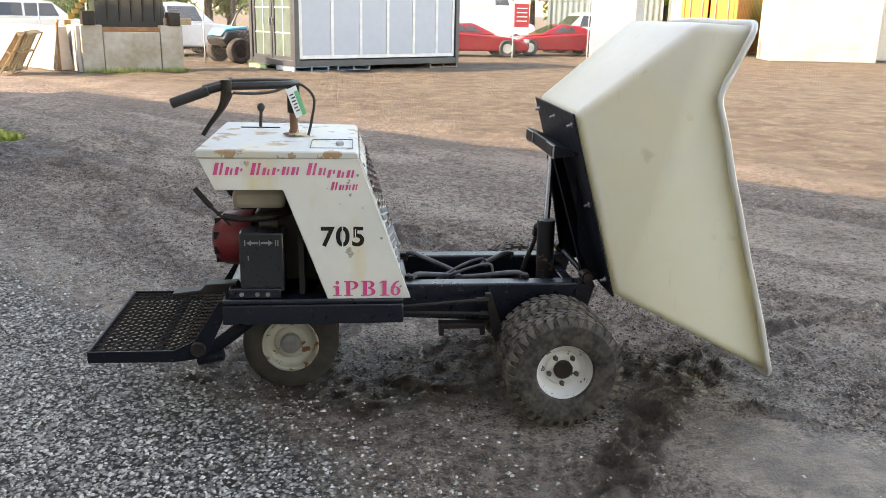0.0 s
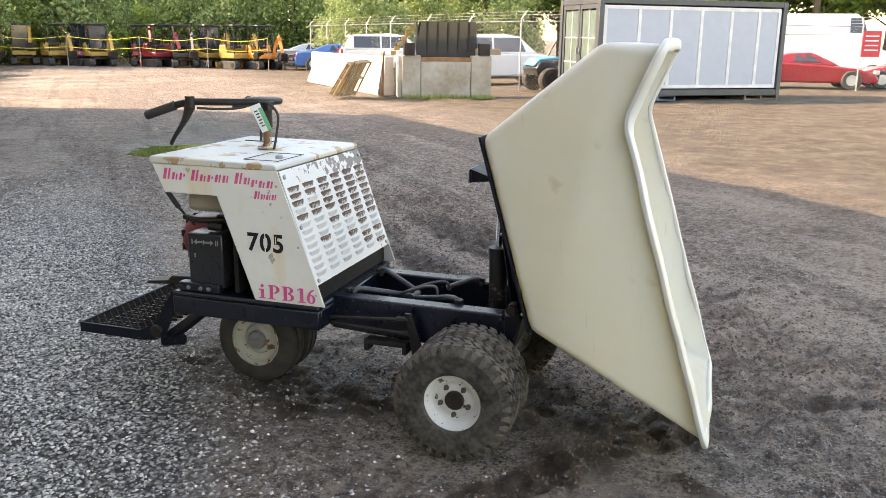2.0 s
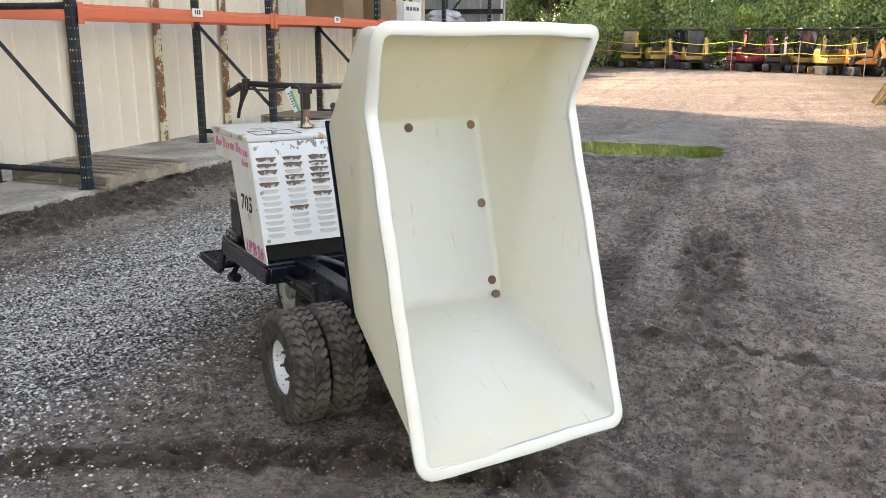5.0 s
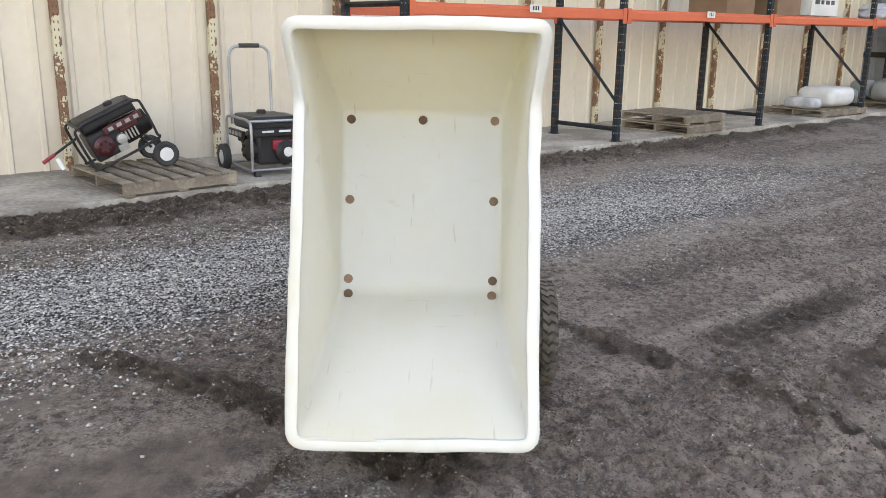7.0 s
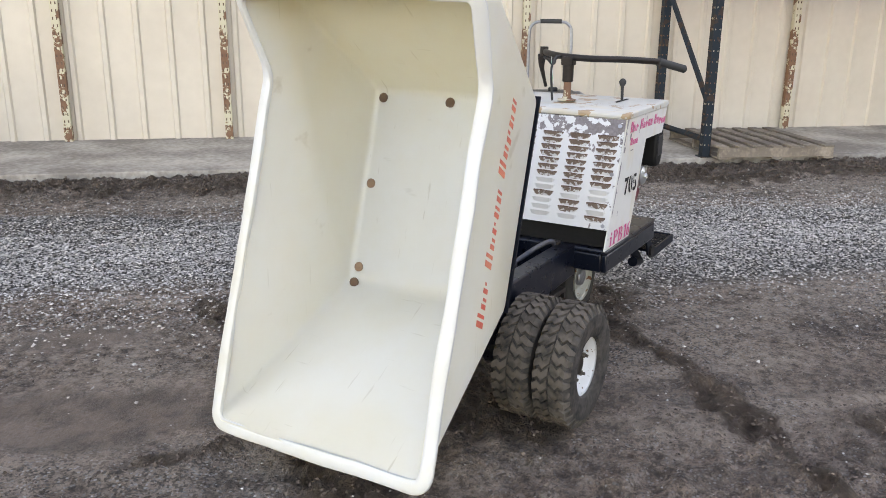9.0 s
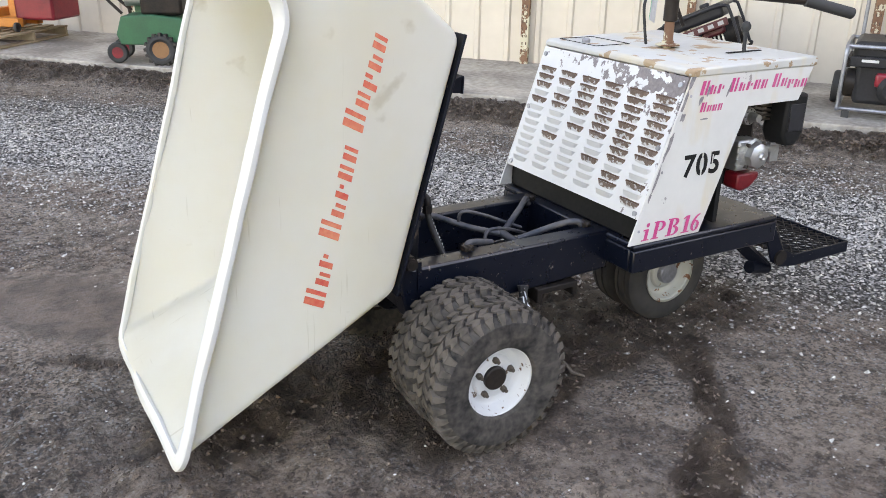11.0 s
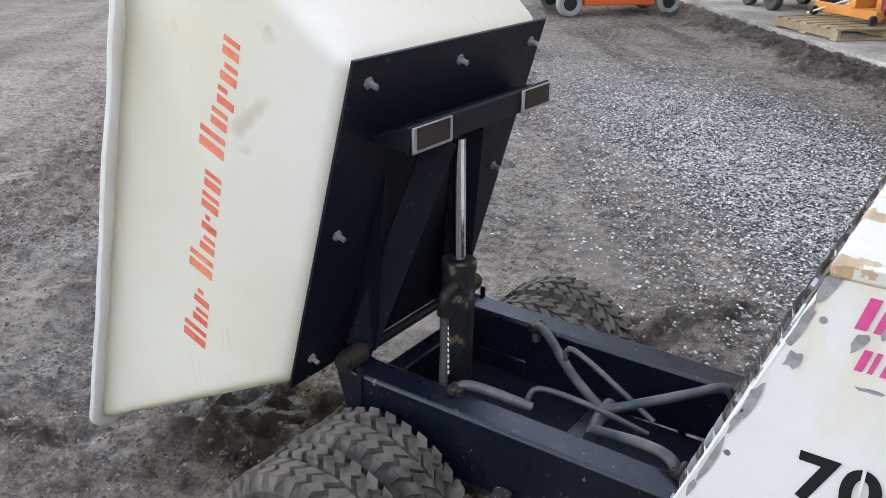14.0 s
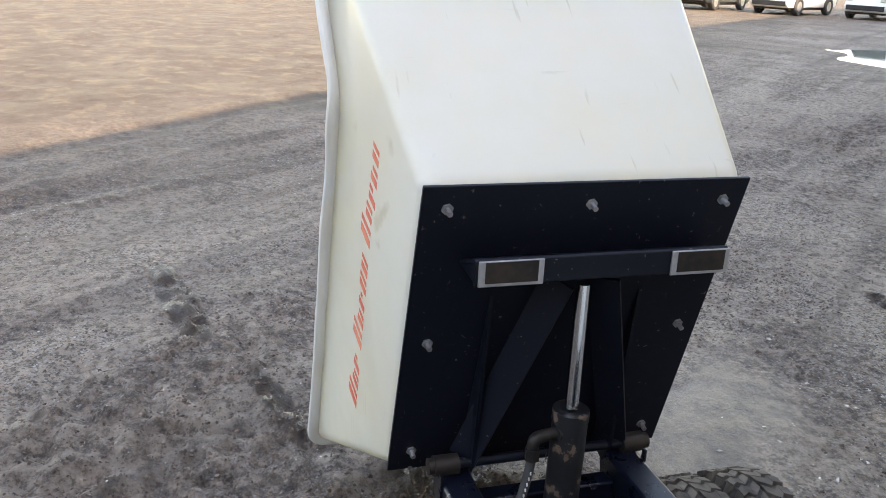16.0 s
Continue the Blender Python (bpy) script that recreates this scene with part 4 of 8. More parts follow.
def pallet(m, material, label, group="pallets", size=(1.2, 1.05), missing=()):
    e = thing("pallet", label, "pallet", m, group)
    L, W = size
    st, tb = bm_new(), bm_new()
    box(st, 0, 0, 0.07, 0.04, W, 0.09)
    stm = mesh_of("stringer", st, material, 0)
    box(tb, 0, 0, 0, L, 0.1, 0.018)
    tbm = mesh_of("board", tb, material, 0)
    for x in (-L / 2 + 0.03, 0, L / 2 - 0.03):
        part("stringer", stm, None, e, at=pose(x, 0, 0))
    k = 7
    for i in range(k):
        if i in missing:
            continue
        y = -W / 2 + 0.05 + (W - 0.1) * i / (k - 1)
        part("board", tbm, None, e, at=pose(random.uniform(-0.008, 0.008), y, 0.125, 0, 0, random.uniform(-0.8, 0.8)))
    for y in (-W / 2 + 0.05, 0, W / 2 - 0.05):
        part("board", tbm, None, e, at=pose(0, y, 0.015))
    return e


pallet(shed(0.83, -0.66, 0.06, 2), M_WOOD, "weathered grey wooden pallet under a tilted generator", size=(1.35, 1.1))
pallet(shed(4.15, -0.45, 0.06, -3), M_WOOD, "weathered grey wooden pallet with loose boards", size=(1.3, 1.2))
pallet(shed(9.1, -0.5, 0.06, 4), M_WOOD, "dark weathered wooden pallet at the slab edge")
pallet(shed(9.1, -0.52, 0.205, 1), M_WOOD, "grey wooden pallet stacked on a darker one")
pallet(shed(13.8, -0.6, 0.06, -2), M_WOOD, "grey wooden pallet carrying a wrapped white tank", size=(1.2, 1.6))
pallet(shed(16.6, -0.7, 0.06, 3), M_WOOD, "grey wooden pallet carrying rolled hoses", size=(1.1, 1.3))
pallet(shed(-7.55, -0.75, 0.06, 8), M_WOODN, "fresh yellow wooden pallet under an orange machine", size=(1.3, 1.15))


# ---- the concrete buggy ----
def build_buggy():
    e = thing("concrete_buggy", "worn white and navy concrete buggy with its cream tub tipped", "dump buggy")

    # wheels
    def tyre_mesh(R, w, lugs, name):
        bm = bm_new()
        b = R - 0.012 if lugs else R
        prof = [(0.112, -w * 0.36), (0.118, -w * 0.44), (R * 0.68, -w * 0.5), (R * 0.84, -w * 0.49), (b - 0.012, -w * 0.43), (b - 0.002, -w * 0.36), (b, 0),
                (b - 0.002, w * 0.36), (b - 0.012, w * 0.43), (R * 0.84, w * 0.49), (R * 0.68, w * 0.5), (0.118, w * 0.44), (0.112, w * 0.36)]
        if not lugs:
            prof[5:8] = [(b - 0.003, -w * 0.36), (b, -w * 0.2), (b - 0.006, -w * 0.19), (b - 0.006, -w * 0.13), (b + 0.001, -w * 0.12), (b + 0.001, w * 0.12), (b - 0.006, w * 0.13), (b - 0.006, w * 0.19), (b, w * 0.2), (b - 0.003, w * 0.36)]
        lathe(bm, prof, 56, cap=False)
        if lugs:
            n = 34
            lb = bm_new()
            rs = random.Random(2)

            def block(pts, r0, r1):
                lo = [lb.verts.new((math.cos(a) * (r0 if abs(h) < w * 0.42 else r0 - 0.016), h, math.sin(a) * (r0 if abs(h) < w * 0.42 else r0 - 0.016))) for a, h in pts]
                hi = [lb.verts.new((math.cos(a) * (r1 if abs(h) < w * 0.42 else r1 - 0.020), h * 0.985, math.sin(a) * (r1 if abs(h) < w * 0.42 else r1 - 0.020))) for a, h in pts]
                lb.faces.new(hi)
                k = len(pts)
                for i in range(k):
                    lb.faces.new((lo[i], lo[(i + 1) % k], hi[(i + 1) % k], hi[i]))

            for i in range(n):
                for s in (-1, 1):
                    t = 6.28318 / n
                    a0 = t * (i + (0.5 if s > 0 else 0)) + rs.uniform(-0.006, 0.006)
                    top = R - rs.uniform(0, 0.005)
                    # Z bars: inner arm, elbow, outer arm, shoulder block
                    block([(a0 - 0.05 * t, s * w * 0.02), (a0 + 0.62 * t, s * w * 0.02), (a0 + 1.17 * t, s * w * 0.19), (a0 + 0.50 * t, s * w * 0.19)], b - 0.006, top)
                    block([(a0 + 0.50 * t, s * w * 0.19), (a0 + 1.17 * t, s * w * 0.19), (a0 + 0.84 * t, s * w * 0.275), (a0 + 0.17 * t, s * w * 0.275)], b - 0.006, top - 0.001)
                    block([(a0 + 0.17 * t, s * w * 0.275), (a0 + 0.84 * t, s * w * 0.275), (a0 + 1.10 * t, s * w * 0.405), (a0 + 0.50 * t, s * w * 0.405)], b - 0.006, top)
                    block([(a0 + 0.50 * t, s * w * 0.405), (a0 + 1.10 * t, s * w * 0.405), (a0 + 0.98 * t, s * w * 0.485), (a0 + 0.60 * t, s * w * 0.485)], b - 0.010, top - 0.004)
        base = mesh_of(name, bm, M_TYRE if lugs else M_TYRE2, 30)
        return base, (mesh_of("tread", lb, M_TREAD, 30) if lugs else None)

    def rim_mesh(depth, material):
        bm = bm_new()
        lathe(bm, [(0.117, -0.062), (0.121, -0.060), (0.119, -0.053), (0.110, -0.049), (0.104, -0.034), (0.099, -depth - 0.004), (0.094, -depth), (0.072, -depth), (0.066, -depth - 0.009), (0.062, -depth - 0.011), (0.030, -depth - 0.011), (0.027, -depth - 0.006),
                   (0.027, -depth + 0.006), (0.090, -depth + 0.010), (0.096, 0.0 + max(0.0, 0.02 - depth)), (0.108, 0.050), (0.121, 0.060), (0.117, 0.062), (0.117, -0.062)], 44, cap=False)
        return mesh_of("rim", bm, material, 40)

    tyF, tyR = tyre_mesh(0.236, 0.150, True, "tyre"), tyre_mesh(0.203, 0.118, False, "tyre")
    rimF, rimR = rim_mesh(0.006, M_WHEEL), rim_mesh(0.022, M_WHEELR)

    def lug_nuts(depth):
        bm = bm_new()
        lathe(bm, [(0.0105, -depth), (0.0105, -depth - 0.012), (0.006, -depth - 0.013), (0.006, -depth - 0.024), (0.0, -depth - 0.024)], 6)
        return mesh_of("lug_nut", bm, M_BROWN, 0)

    nuts = lug_nuts(0.016)
    hb = bm_new()
    lathe(hb, [(0.038, 0.02), (0.038, -0.028), (0.034, -0.031), (0.022, -0.031), (0.0, -0.029)], 20)
    hubm = mesh_of("hub", hb, M_DARK)
    hb = bm_new()
    lathe(hb, [(0.045, 0.03), (0.045, -0.048), (0.040, -0.055), (0.0, -0.056)], 20)
    hubr = mesh_of("hub", hb, M_GALV)
    for y, z, R, ty, rm, hub, nut, x in ((-0.502, 0.234, 1, tyF, rimF, hubm, nuts, 0.0), (-0.342, 0.234, 1, tyF, rimF, hubm, nuts, 0.0), (0.512, 0.234, -1, tyF, rimF, hubm, nuts, 0.008),
                                         (0.350, 0.234, -1, tyF, rimF, hubm, nuts, 0.008), (-0.072, 0.200, 1, tyR, rimR, hubr, None, -1.09), (0.066, 0.200, -1, tyR, rimR, hubr, None, -1.09)):
        turn = 0 if R > 0 else 180
        w = part("tyre", ty[0], None, e, "lugged muddy black tyre" if nut else "dusty ribbed black tyre", at=pose(x, y, z, 0, random.uniform(0, 60) if R > 0 else 0, turn))
        part("rim", rm, None, w, "chipped white steel rim")
        part("hub", hub, None, w)
        if ty[1]:
            tagged(part("tread", ty[1], None, w), kind="stuff")
        if nut:
            for i in range(5):
                part("lug_nut", nut, None, w, at=pose(math.cos(i * 1.2566 + 0.3) * 0.058, 0, math.sin(i * 1.2566 + 0.3) * 0.058))

    # axle, wheel motors, rear fork
    bm = bm_new()
    tube(bm, [(0, -0.42, 0.236), (0, 0.42, 0.236)], 0.035, 14)
    part("axle", bm, M_DARK, e)
    for s in (-1, 1):
        bm = bm_new()
        tube(bm, [(0, s * 0.16, 0.236), (0, s * 0.27, 0.236)], 0.075, 18)
        box(bm, 0, s * 0.21, 0.33, 0.14, 0.08, 0.14)
        part("wheel_motor", bm, M_NAVY, e, bevel=0.006)
    bm = bm_new()
    tube(bm, [(-1.09, -0.1, 0.2), (-1.09, 0.1, 0.2)], 0.03, 12)
    part("caster_axle", bm, M_NAVY, e)
    bm = bm_new()
    box(bm, -1.09, 0, 0.42, 0.10, 0.10, 0.06)
    box(bm, -1.09, 0, 0.40, 0.22, 0.22, 0.03)
    part("steering_fork", bm, M_NAVY, e, bevel=0.005)

    # chassis
    for s in (-1, 1):
        bm = bm_new()
        prism(bm, [(-0.64, 0.503), (0.13, 0.503), (0.178, 0.515), (0.190, 0.49), (0.15, 0.33), (-0.05, 0.33), (-0.64, 0.36)], s * 0.172, s * 0.25, "y")
        part("side_beam", bm, M_NAVY, e, bevel=0.008)
        # edge plate at the end of the beam
        bm = bm_new()
        box(bm, 0.115, s * 0.253, 0.44, 0.012, 0.006, 0.17)
        part("weld_strip", bm, M_NAVY, e)
    for x, z, h, w in ((-0.62, 0.43, 0.14, 0.36), (0.12, 0.40, 0.12, 0.34), (-0.30, 0.36, 0.03, 0.34)):
        bm = bm_new()
        box(bm, x, 0, z, 0.05, w, h)
        part("cross_member", bm, M_NAVY, e, bevel=0.005)
    bm = bm_new()
    box(bm, -0.255, 0, 0.345, 0.69, 0.338, 0.012)
    part("belly_plate", bm, M_BLACK, e)
    for x0, x1, y in ((-0.47, -0.28, -0.27), (-0.50, -0.33, 0.24), (-0.17, 0.02, -0.22)):
        bm = bm_new()
        prism(bm, [(x0, 0.345), (x1, 0.345), (x1, 0.295), (x1 - 0.02, 0.295), (x1 - 0.02, 0.325), (x0 + 0.02, 0.325), (x0 + 0.02, 0.295), (x0, 0.295)], y - 0.03, y + 0.03, "y")
        part("under_bracket", bm, M_DARK, e, bevel=0.003)
    # engine deck with a skirt
    bm = bm_new()
    box(bm, -0.975, 0, 0.485, 0.70, 0.80, 0.022)
    dk = part("engine_deck", bm, M_NAVY, e, bevel=0.008)
    for x, y, lx, ly in ((-0.975, -0.388, 0.70, 0.024), (-0.975, 0.388, 0.70, 0.024), (-1.314, 0, 0.022, 0.75), (-0.636, 0, 0.022, 0.75)):
        bm = bm_new()
        box(bm, x, y, 0.4335, lx, ly, 0.081)
        part("deck_skirt", bm, M_NAVY, dk, bevel=0.006)

    # standing platform: side plates and expanded metal
    for s, y in ((-1, -0.385), (1, 0.355)):
        bm = bm_new()
        prism(bm, [(-1.845, 0.243), (-1.845, 0.288), (-1.52, 0.288), (-1.44, 0.325), (-1.335, 0.49), (-1.29, 0.49), (-1.385, 0.28), (-1.44, 0.25), (-1.52, 0.240)], y - 0.005, y + 0.005, "y")
        part("platform_side", bm, M_BLACK, e, bevel=0.002)
        bm = bm_new()
        lathe(bm, [(0.0, -0.012), (0.026, -0.012), (0.030, -0.006), (0.030, 0.008), (0, 0.008)], 18, at=(-1.425, y + s * 0.008, 0.295))
        part("pivot_cap", bm, M_DARK, e)
        bm = bm_new()
        tube(bm, [(-1.42, y + 0.06 * -s, 0.24), (-1.30, y + 0.06 * -s, 0.33), (-1.19, y + 0.06 * -s, 0.42)], 0.024, flat=[(-0.022, -0.014), (0.022, -0.014), (0.022, 0.014), (-0.022, 0.014)])
        tube(bm, [(-1.44, y + 0.06 * -s, 0.225), (-1.34, y + 0.06 * -s, 0.245)], 0.026, 12)
        part("platform_arm", bm, M_BLACK, e)
    bm = bm_new()
    nz = 34
    rows = 21
    for i in range(rows):
        f = i / (rows - 1)
        x0 = -1.835 + 0.435 * f
        z0 = 0.276 + (max(0, x0 + 1.52) ** 1.2) * 0.55
        pts = [(x0 + (0.0105 if j % 2 else -0.0105) * (1 if i % 2 else -1), -0.38 + 0.73 * j / nz, z0 + (0.004 if j % 2 else 0)) for j in range(nz + 1)]
        tube(bm, pts, 0.003, flat=[(-0.0045, -0.0022), (0.0045, -0.0022), (0.0045, 0.0022), (-0.0045, 0.0022)])
    part("tread_grating", bm, M_DARK, e, "black expanded metal tread with caked gravel", smooth=0)
    bm = bm_new()
    box(bm, -1.842, -0.015, 0.265, 0.01, 0.735, 0.045)
    box(bm, -1.60, -0.015, 0.252, 0.03, 0.735, 0.03)
    part("platform_edge", bm, M_BLACK, e, bevel=0.002)

    # hood: side panels with a notch for the engine
    out = [(-1.385, 1.046), (-1.33, 0.928), (-1.078, 0.928), (-0.918, 0.497), (-0.598, 0.497), (-0.797, 1.046)]
    for s in (-1, 1):
        bm = bm_new()
        prism(bm, out, s * 0.397, s * 0.391, "y")
        sp = part("side_panel", bm, M_CAB, e, "chipped white side panel with decals", bevel=0.0015)
        bm = bm_new()
        tube(bm, [(-0.80, s * 0.394, 1.044), (-0.602, s * 0.394, 0.50)], 0.004, 8)
        tube(bm, [(-1.078, s * 0.393, 0.93), (-0.918, s * 0.393, 0.50)], 0.0035, 8)
        part("edge_bead", bm, M_CAB, sp)
        for x, z in ((-0.79, 0.985), (-0.70, 0.74), (-0.625, 0.545)):
            bm = bm_new()
            lathe(bm, [(0, -0.003), (0.004, -0.0025), (0.0055, 0.0)], 8, at=(x - 0.012, s * 0.3975, z))
            part("screw", bm, M_GALV, sp, at=pose(0, 0, 0))
    bm = bm_new()
    prism(bm, [(-1.395, 1.046), (-0.797, 1.046), (-0.797, 1.066), (-0.812, 1.073), (-1.38, 1.080), (-1.395, 1.076)], -0.402, 0.402, "y")
    lid = part("lid", bm, M_LID, e, "scuffed white hood lid with rust stains", bevel=0.006)
    bm = bm_new()
    for x0, y0, x1, y1 in ((-0.98, -0.34, -0.98, -0.12), (-0.82, -0.34, -0.82, -0.12), (-0.98, -0.12, -0.82, -0.12), (-0.98, -0.34, -0.82, -0.34)):
        box(bm, (x0 + x1) / 2, (y0 + y1) / 2, 1.0785, abs(x1 - x0) + 0.0025, abs(y1 - y0) + 0.0025, 0.0025)
    part("hatch_seam", bm, M_DARK, lid, smooth=0)
    bm = bm_new()
    lathe(bm, [(0.016, 1.074), (0.016, 1.086), (0.010, 1.091), (0, 1.091)], 12, "z", (-0.87, -0.24, 0))
    part("filler_cap", bm, M_GALV, lid)
    bm = bm_new()
    box(bm, -1.22, 0.22, 1.0805, 0.17, 0.012, 0.003)
    part("lever_slot", bm, M_STENCIL, lid)

    # louvred front panel
    top, bot = Vector((-0.790, 0, 1.046)), Vector((-0.632, 0, 0.585))
    dn = (bot - top).normalized()
    nrm = Vector((-dn.z, 0, dn.x))
    if nrm.x < 0:
        nrm = -nrm
    bm = bm_new()
    q = [top - nrm * 0.004, bot - nrm * 0.004, bot, top]
    prism(bm, [(v.x, v.z) for v in q], -0.391, 0.391, "y")
    lp = part("front_panel", bm, M_LOUVRE, e, "white louvred panel with peeling paint and rust")
    wv = bm_new()
    W2, L2, H2 = 0.049, 0.0262, 0.0115
    hi_, lo_ = [], []
    for k in range(9):
        x = -W2 + 2 * W2 * k / 8
        bow = math.sqrt(max(0.0, 1 - (x / W2) ** 2)) ** 0.6
        hi_.append(wv.verts.new((x, 0.16 * L2, H2 * bow)))
        lo_.append(wv.verts.new((x, 0.20 * L2 + 0.74 * L2 * bow ** 0.7, 0.0)))
    for k in range(8):
        wv.faces.new((lo_[k], lo_[k + 1], hi_[k + 1], hi_[k]))
    clean = mesh_of("louvre", wv, M_LOUVRE, 0)
    peeled = clean.copy()
    peeled.materials.clear()
    peeled.materials.append(M_PEEL)
    sl = bm_new()
    vs = [sl.verts.new(c) for c in ((-W2 * 0.9, 0.11 * L2, 0.0008), (-W2 * 0.9, 0.17 * L2, 0.0008), (W2 * 0.9, 0.17 * L2, 0.0008), (W2 * 0.9, 0.11 * L2, 0.0008))]
    sl.faces.new(vs)
    slm = mesh_of("slot", sl, M_CAB, 0)
    sr = bm_new()
    vs = [sr.verts.new(c) for c in ((-W2, -0.04 * L2, 0.0008), (-W2, 0.18 * L2, 0.0008), (W2, 0.18 * L2, 0.0008), (W2, -0.03 * L2, 0.0008), (W2 * 0.3, -0.10 * L2, 0.0008), (-W2 * 0.4, -0.02 * L2, 0.0008))]
    sr.faces.new(vs)
    srm = mesh_of("slot", sr, M_RUSTHOLE, 0)
    rs = random.Random(11)
    ex, ey, ez = Vector((0, 1, 0)), dn, Vector((0, 1, 0)).cross(dn)
    if ez.dot(nrm) < 0:
        ex, ez = -ex, -ez
    for c in range(6):
        for r in range(13):
            y = -0.325 + 0.13 * c
            p = top + dn * (0.075 + 0.0300 * r) + ex * y
            yy = (ex * y).y
            near_top = 1.45 - 0.105 * r - 1.1 * max(0.0, 0.22 - yy)
            m = Matrix(((ex.x, ey.x, ez.x, p.x), (ex.y, ey.y, ez.y, p.y), (ex.z, ey.z, ez.z, p.z), (0, 0, 0, 1)))
            old_ = rs.random() < near_top
            lv = part("louvre", peeled if old_ else clean, None, lp, at=m)
            part("slot", srm if old_ else slm, None, lv)
    for y in (-0.37, 0.37):
        for f in (0.06, 0.5, 0.97):
            p = top + dn * (0.485 * f) + Vector((0, y, 0))
            bm = bm_new()
            tube(bm, [p, p + nrm * 0.006], 0.009, 8)
            part("bolt", bm, M_GALV, lp)
    bm = bm_new()
    prism(bm, [(-0.72, 0.60), (-0.655, 0.60), (-0.655, 0.50), (-0.72, 0.50)], -0.385, 0.385, "y")
    part("inner_bulkhead", bm, M_STENCIL, e)

    # engine bay
    bm = bm_new()
    box(bm, -1.172, -0.30, 0.635, 0.168, 0.13, 0.235)
    fb = part("battery_box", bm, M_CARDARK, e, "black control box with faded arrow marks", bevel=0.006)
    bm = bm_new()
    for x0, x1 in ((-1.212, -1.182), (-1.172, -1.142)):
        box(bm, (x0 + x1) / 2, -0.3665, 0.715, x1 - x0, 0.002, 0.008)
    prism(bm, [(-1.226, 0.715), (-1.210, 0.726), (-1.210, 0.704)], -0.3675, -0.3655, "y")
    prism(bm, [(-1.128, 0.715), (-1.144, 0.726), (-1.144, 0.704)], -0.3675, -0.3655, "y")
    for x, h in ((-1.177, 0.020), (-1.233, 0.022), (-1.117, 0.022), (-1.108, 0.022)):
        box(bm, x, -0.3665, 0.715, 0.004, 0.002, h)
    box(bm, -1.222, -0.3665, 0.655, 0.004, 0.002, 0.018)
    tagged(part("arrow_marks", bm, M_GALV, fb, smooth=0), kind="stuff")
    bm = bm_new()
    lathe(bm, [(0.0, -0.14), (0.05, -0.14), (0.085, -0.125), (0.108, -0.09), (0.112, -0.03), (0.112, 0.02), (0.0, 0.02)], 28, "x", (-1.24, -0.16, 0.685))
    rc = part("recoil_cover", bm, M_ENGRED, e, "red engine recoil cover")
    for i in range(9):
        a = i * 0.7
        bm = bm_new()
        box(bm, -1.352, -0.16 + math.cos(a) * 0.088, 0.685 + math.sin(a) * 0.088, 0.03, 0.012, 0.03)
        part("vent", bm, M_STENCIL, rc, smooth=0)
    bm = bm_new()
    box(bm, -1.08, -0.10, 0.66, 0.26, 0.26, 0.30)
    box(bm, -0.98, 0.08, 0.74, 0.22, 0.2, 0.20)
    box(bm, -1.12, 0.02, 0.56, 0.30, 0.26, 0.12)
    box(bm, -1.185, 0.13, 0.76, 0.22, 0.26, 0.33)
    part("engine_block", bm, M_DARK, e, bevel=0.02)
    bm = bm_new()
    box(bm, -1.18, -0.26, 0.875, 0.20, 0.12, 0.075)
    part("fuel_tank", bm, M_CONC, e, "dusty pale fuel tank", bevel=0.02)
    bm = bm_new()
    tube(bm, curve([(-1.32, -0.28, 0.80), (-1.23, -0.30, 0.795), (-1.13, -0.28, 0.80), (-1.06, -0.2, 0.80)], 5), 0.014, 10)
    tube(bm, [(-1.18, -0.31, 0.775), (-1.11, -0.31, 0.775)], 0.018, 12)
    part("fuel_line", bm, M_DARK, e)
    bm = bm_new()
    box(bm, -1.195, 0.285, 0.722, 0.085, 0.07, 0.115)
    hd = part("cylinder_head", bm, M_ALU, e, "dirty cast aluminium cylinder head", bevel=0.008)
    for k in range(4):
        bm = bm_new()
        box(bm, -1.190, 0.318, 0.685 + 0.024 * k, 0.088, 0.012, 0.006)
        part("head_fin", bm, M_ALU, hd)
    bm = bm_new()
    lathe(bm, [(0.0, 0.060), (0.011, 0.064), (0.016, 0.056), (0.034, 0.054), (0.047, 0.044), (0.051, 0.020), (0.061, 0.016), (0.061, -0.03), (0, -0.03)], 8, "y", (-1.232, 0.305, 0.722))
    vc = part("valve_cover", bm, M_ALU, e, "faceted cast aluminium valve cover")
    for a_ in range(4):
        bm = bm_new()
        lathe(bm, [(0.0, 0.030), (0.007, 0.029), (0.007, 0.012)], 6, "y", (-1.232 + math.cos(a_ * 1.571 + 0.78) * 0.056, 0.305, 0.722 + math.sin(a_ * 1.571 + 0.78) * 0.056))
        part("bolt_head", bm, M_BROWN, vc)
    bm = bm_new()
    lathe(bm, [(0.0, 0.06), (0.014, 0.059), (0.018, 0.03), (0.018, 0.022), (0.031, 0.020), (0.033, 0.0), (0, 0)], 20, "y", (-1.205, 0.285, 0.862))
    tube(bm, [(-1.205, 0.10, 0.862), (-1.205, 0.29, 0.862)], 0.020, 12)
    mf = part("muffler_outlet", bm, M_ALU, e, "dull steel muffler outlet with a drilled flange")
    for a_ in range(8):
        bm = bm_new()
        q2 = (-1.205 + math.cos(a_ * 0.785) * 0.0245, 0.306, 0.862 + math.sin(a_ * 0.785) * 0.0245)
        tube(bm, [q2, (q2[0], 0.3065, q2[2])], 0.0032, 6)
        part("flange_hole", bm, M_STENCIL, mf)
    bm = bm_new()
    tube(bm, [(-1.28, 0.31, 0.735), (-1.335, 0.315, 0.738)], 0.021, 12)
    box(bm, -1.335, 0.305, 0.715, 0.045, 0.05, 0.06)
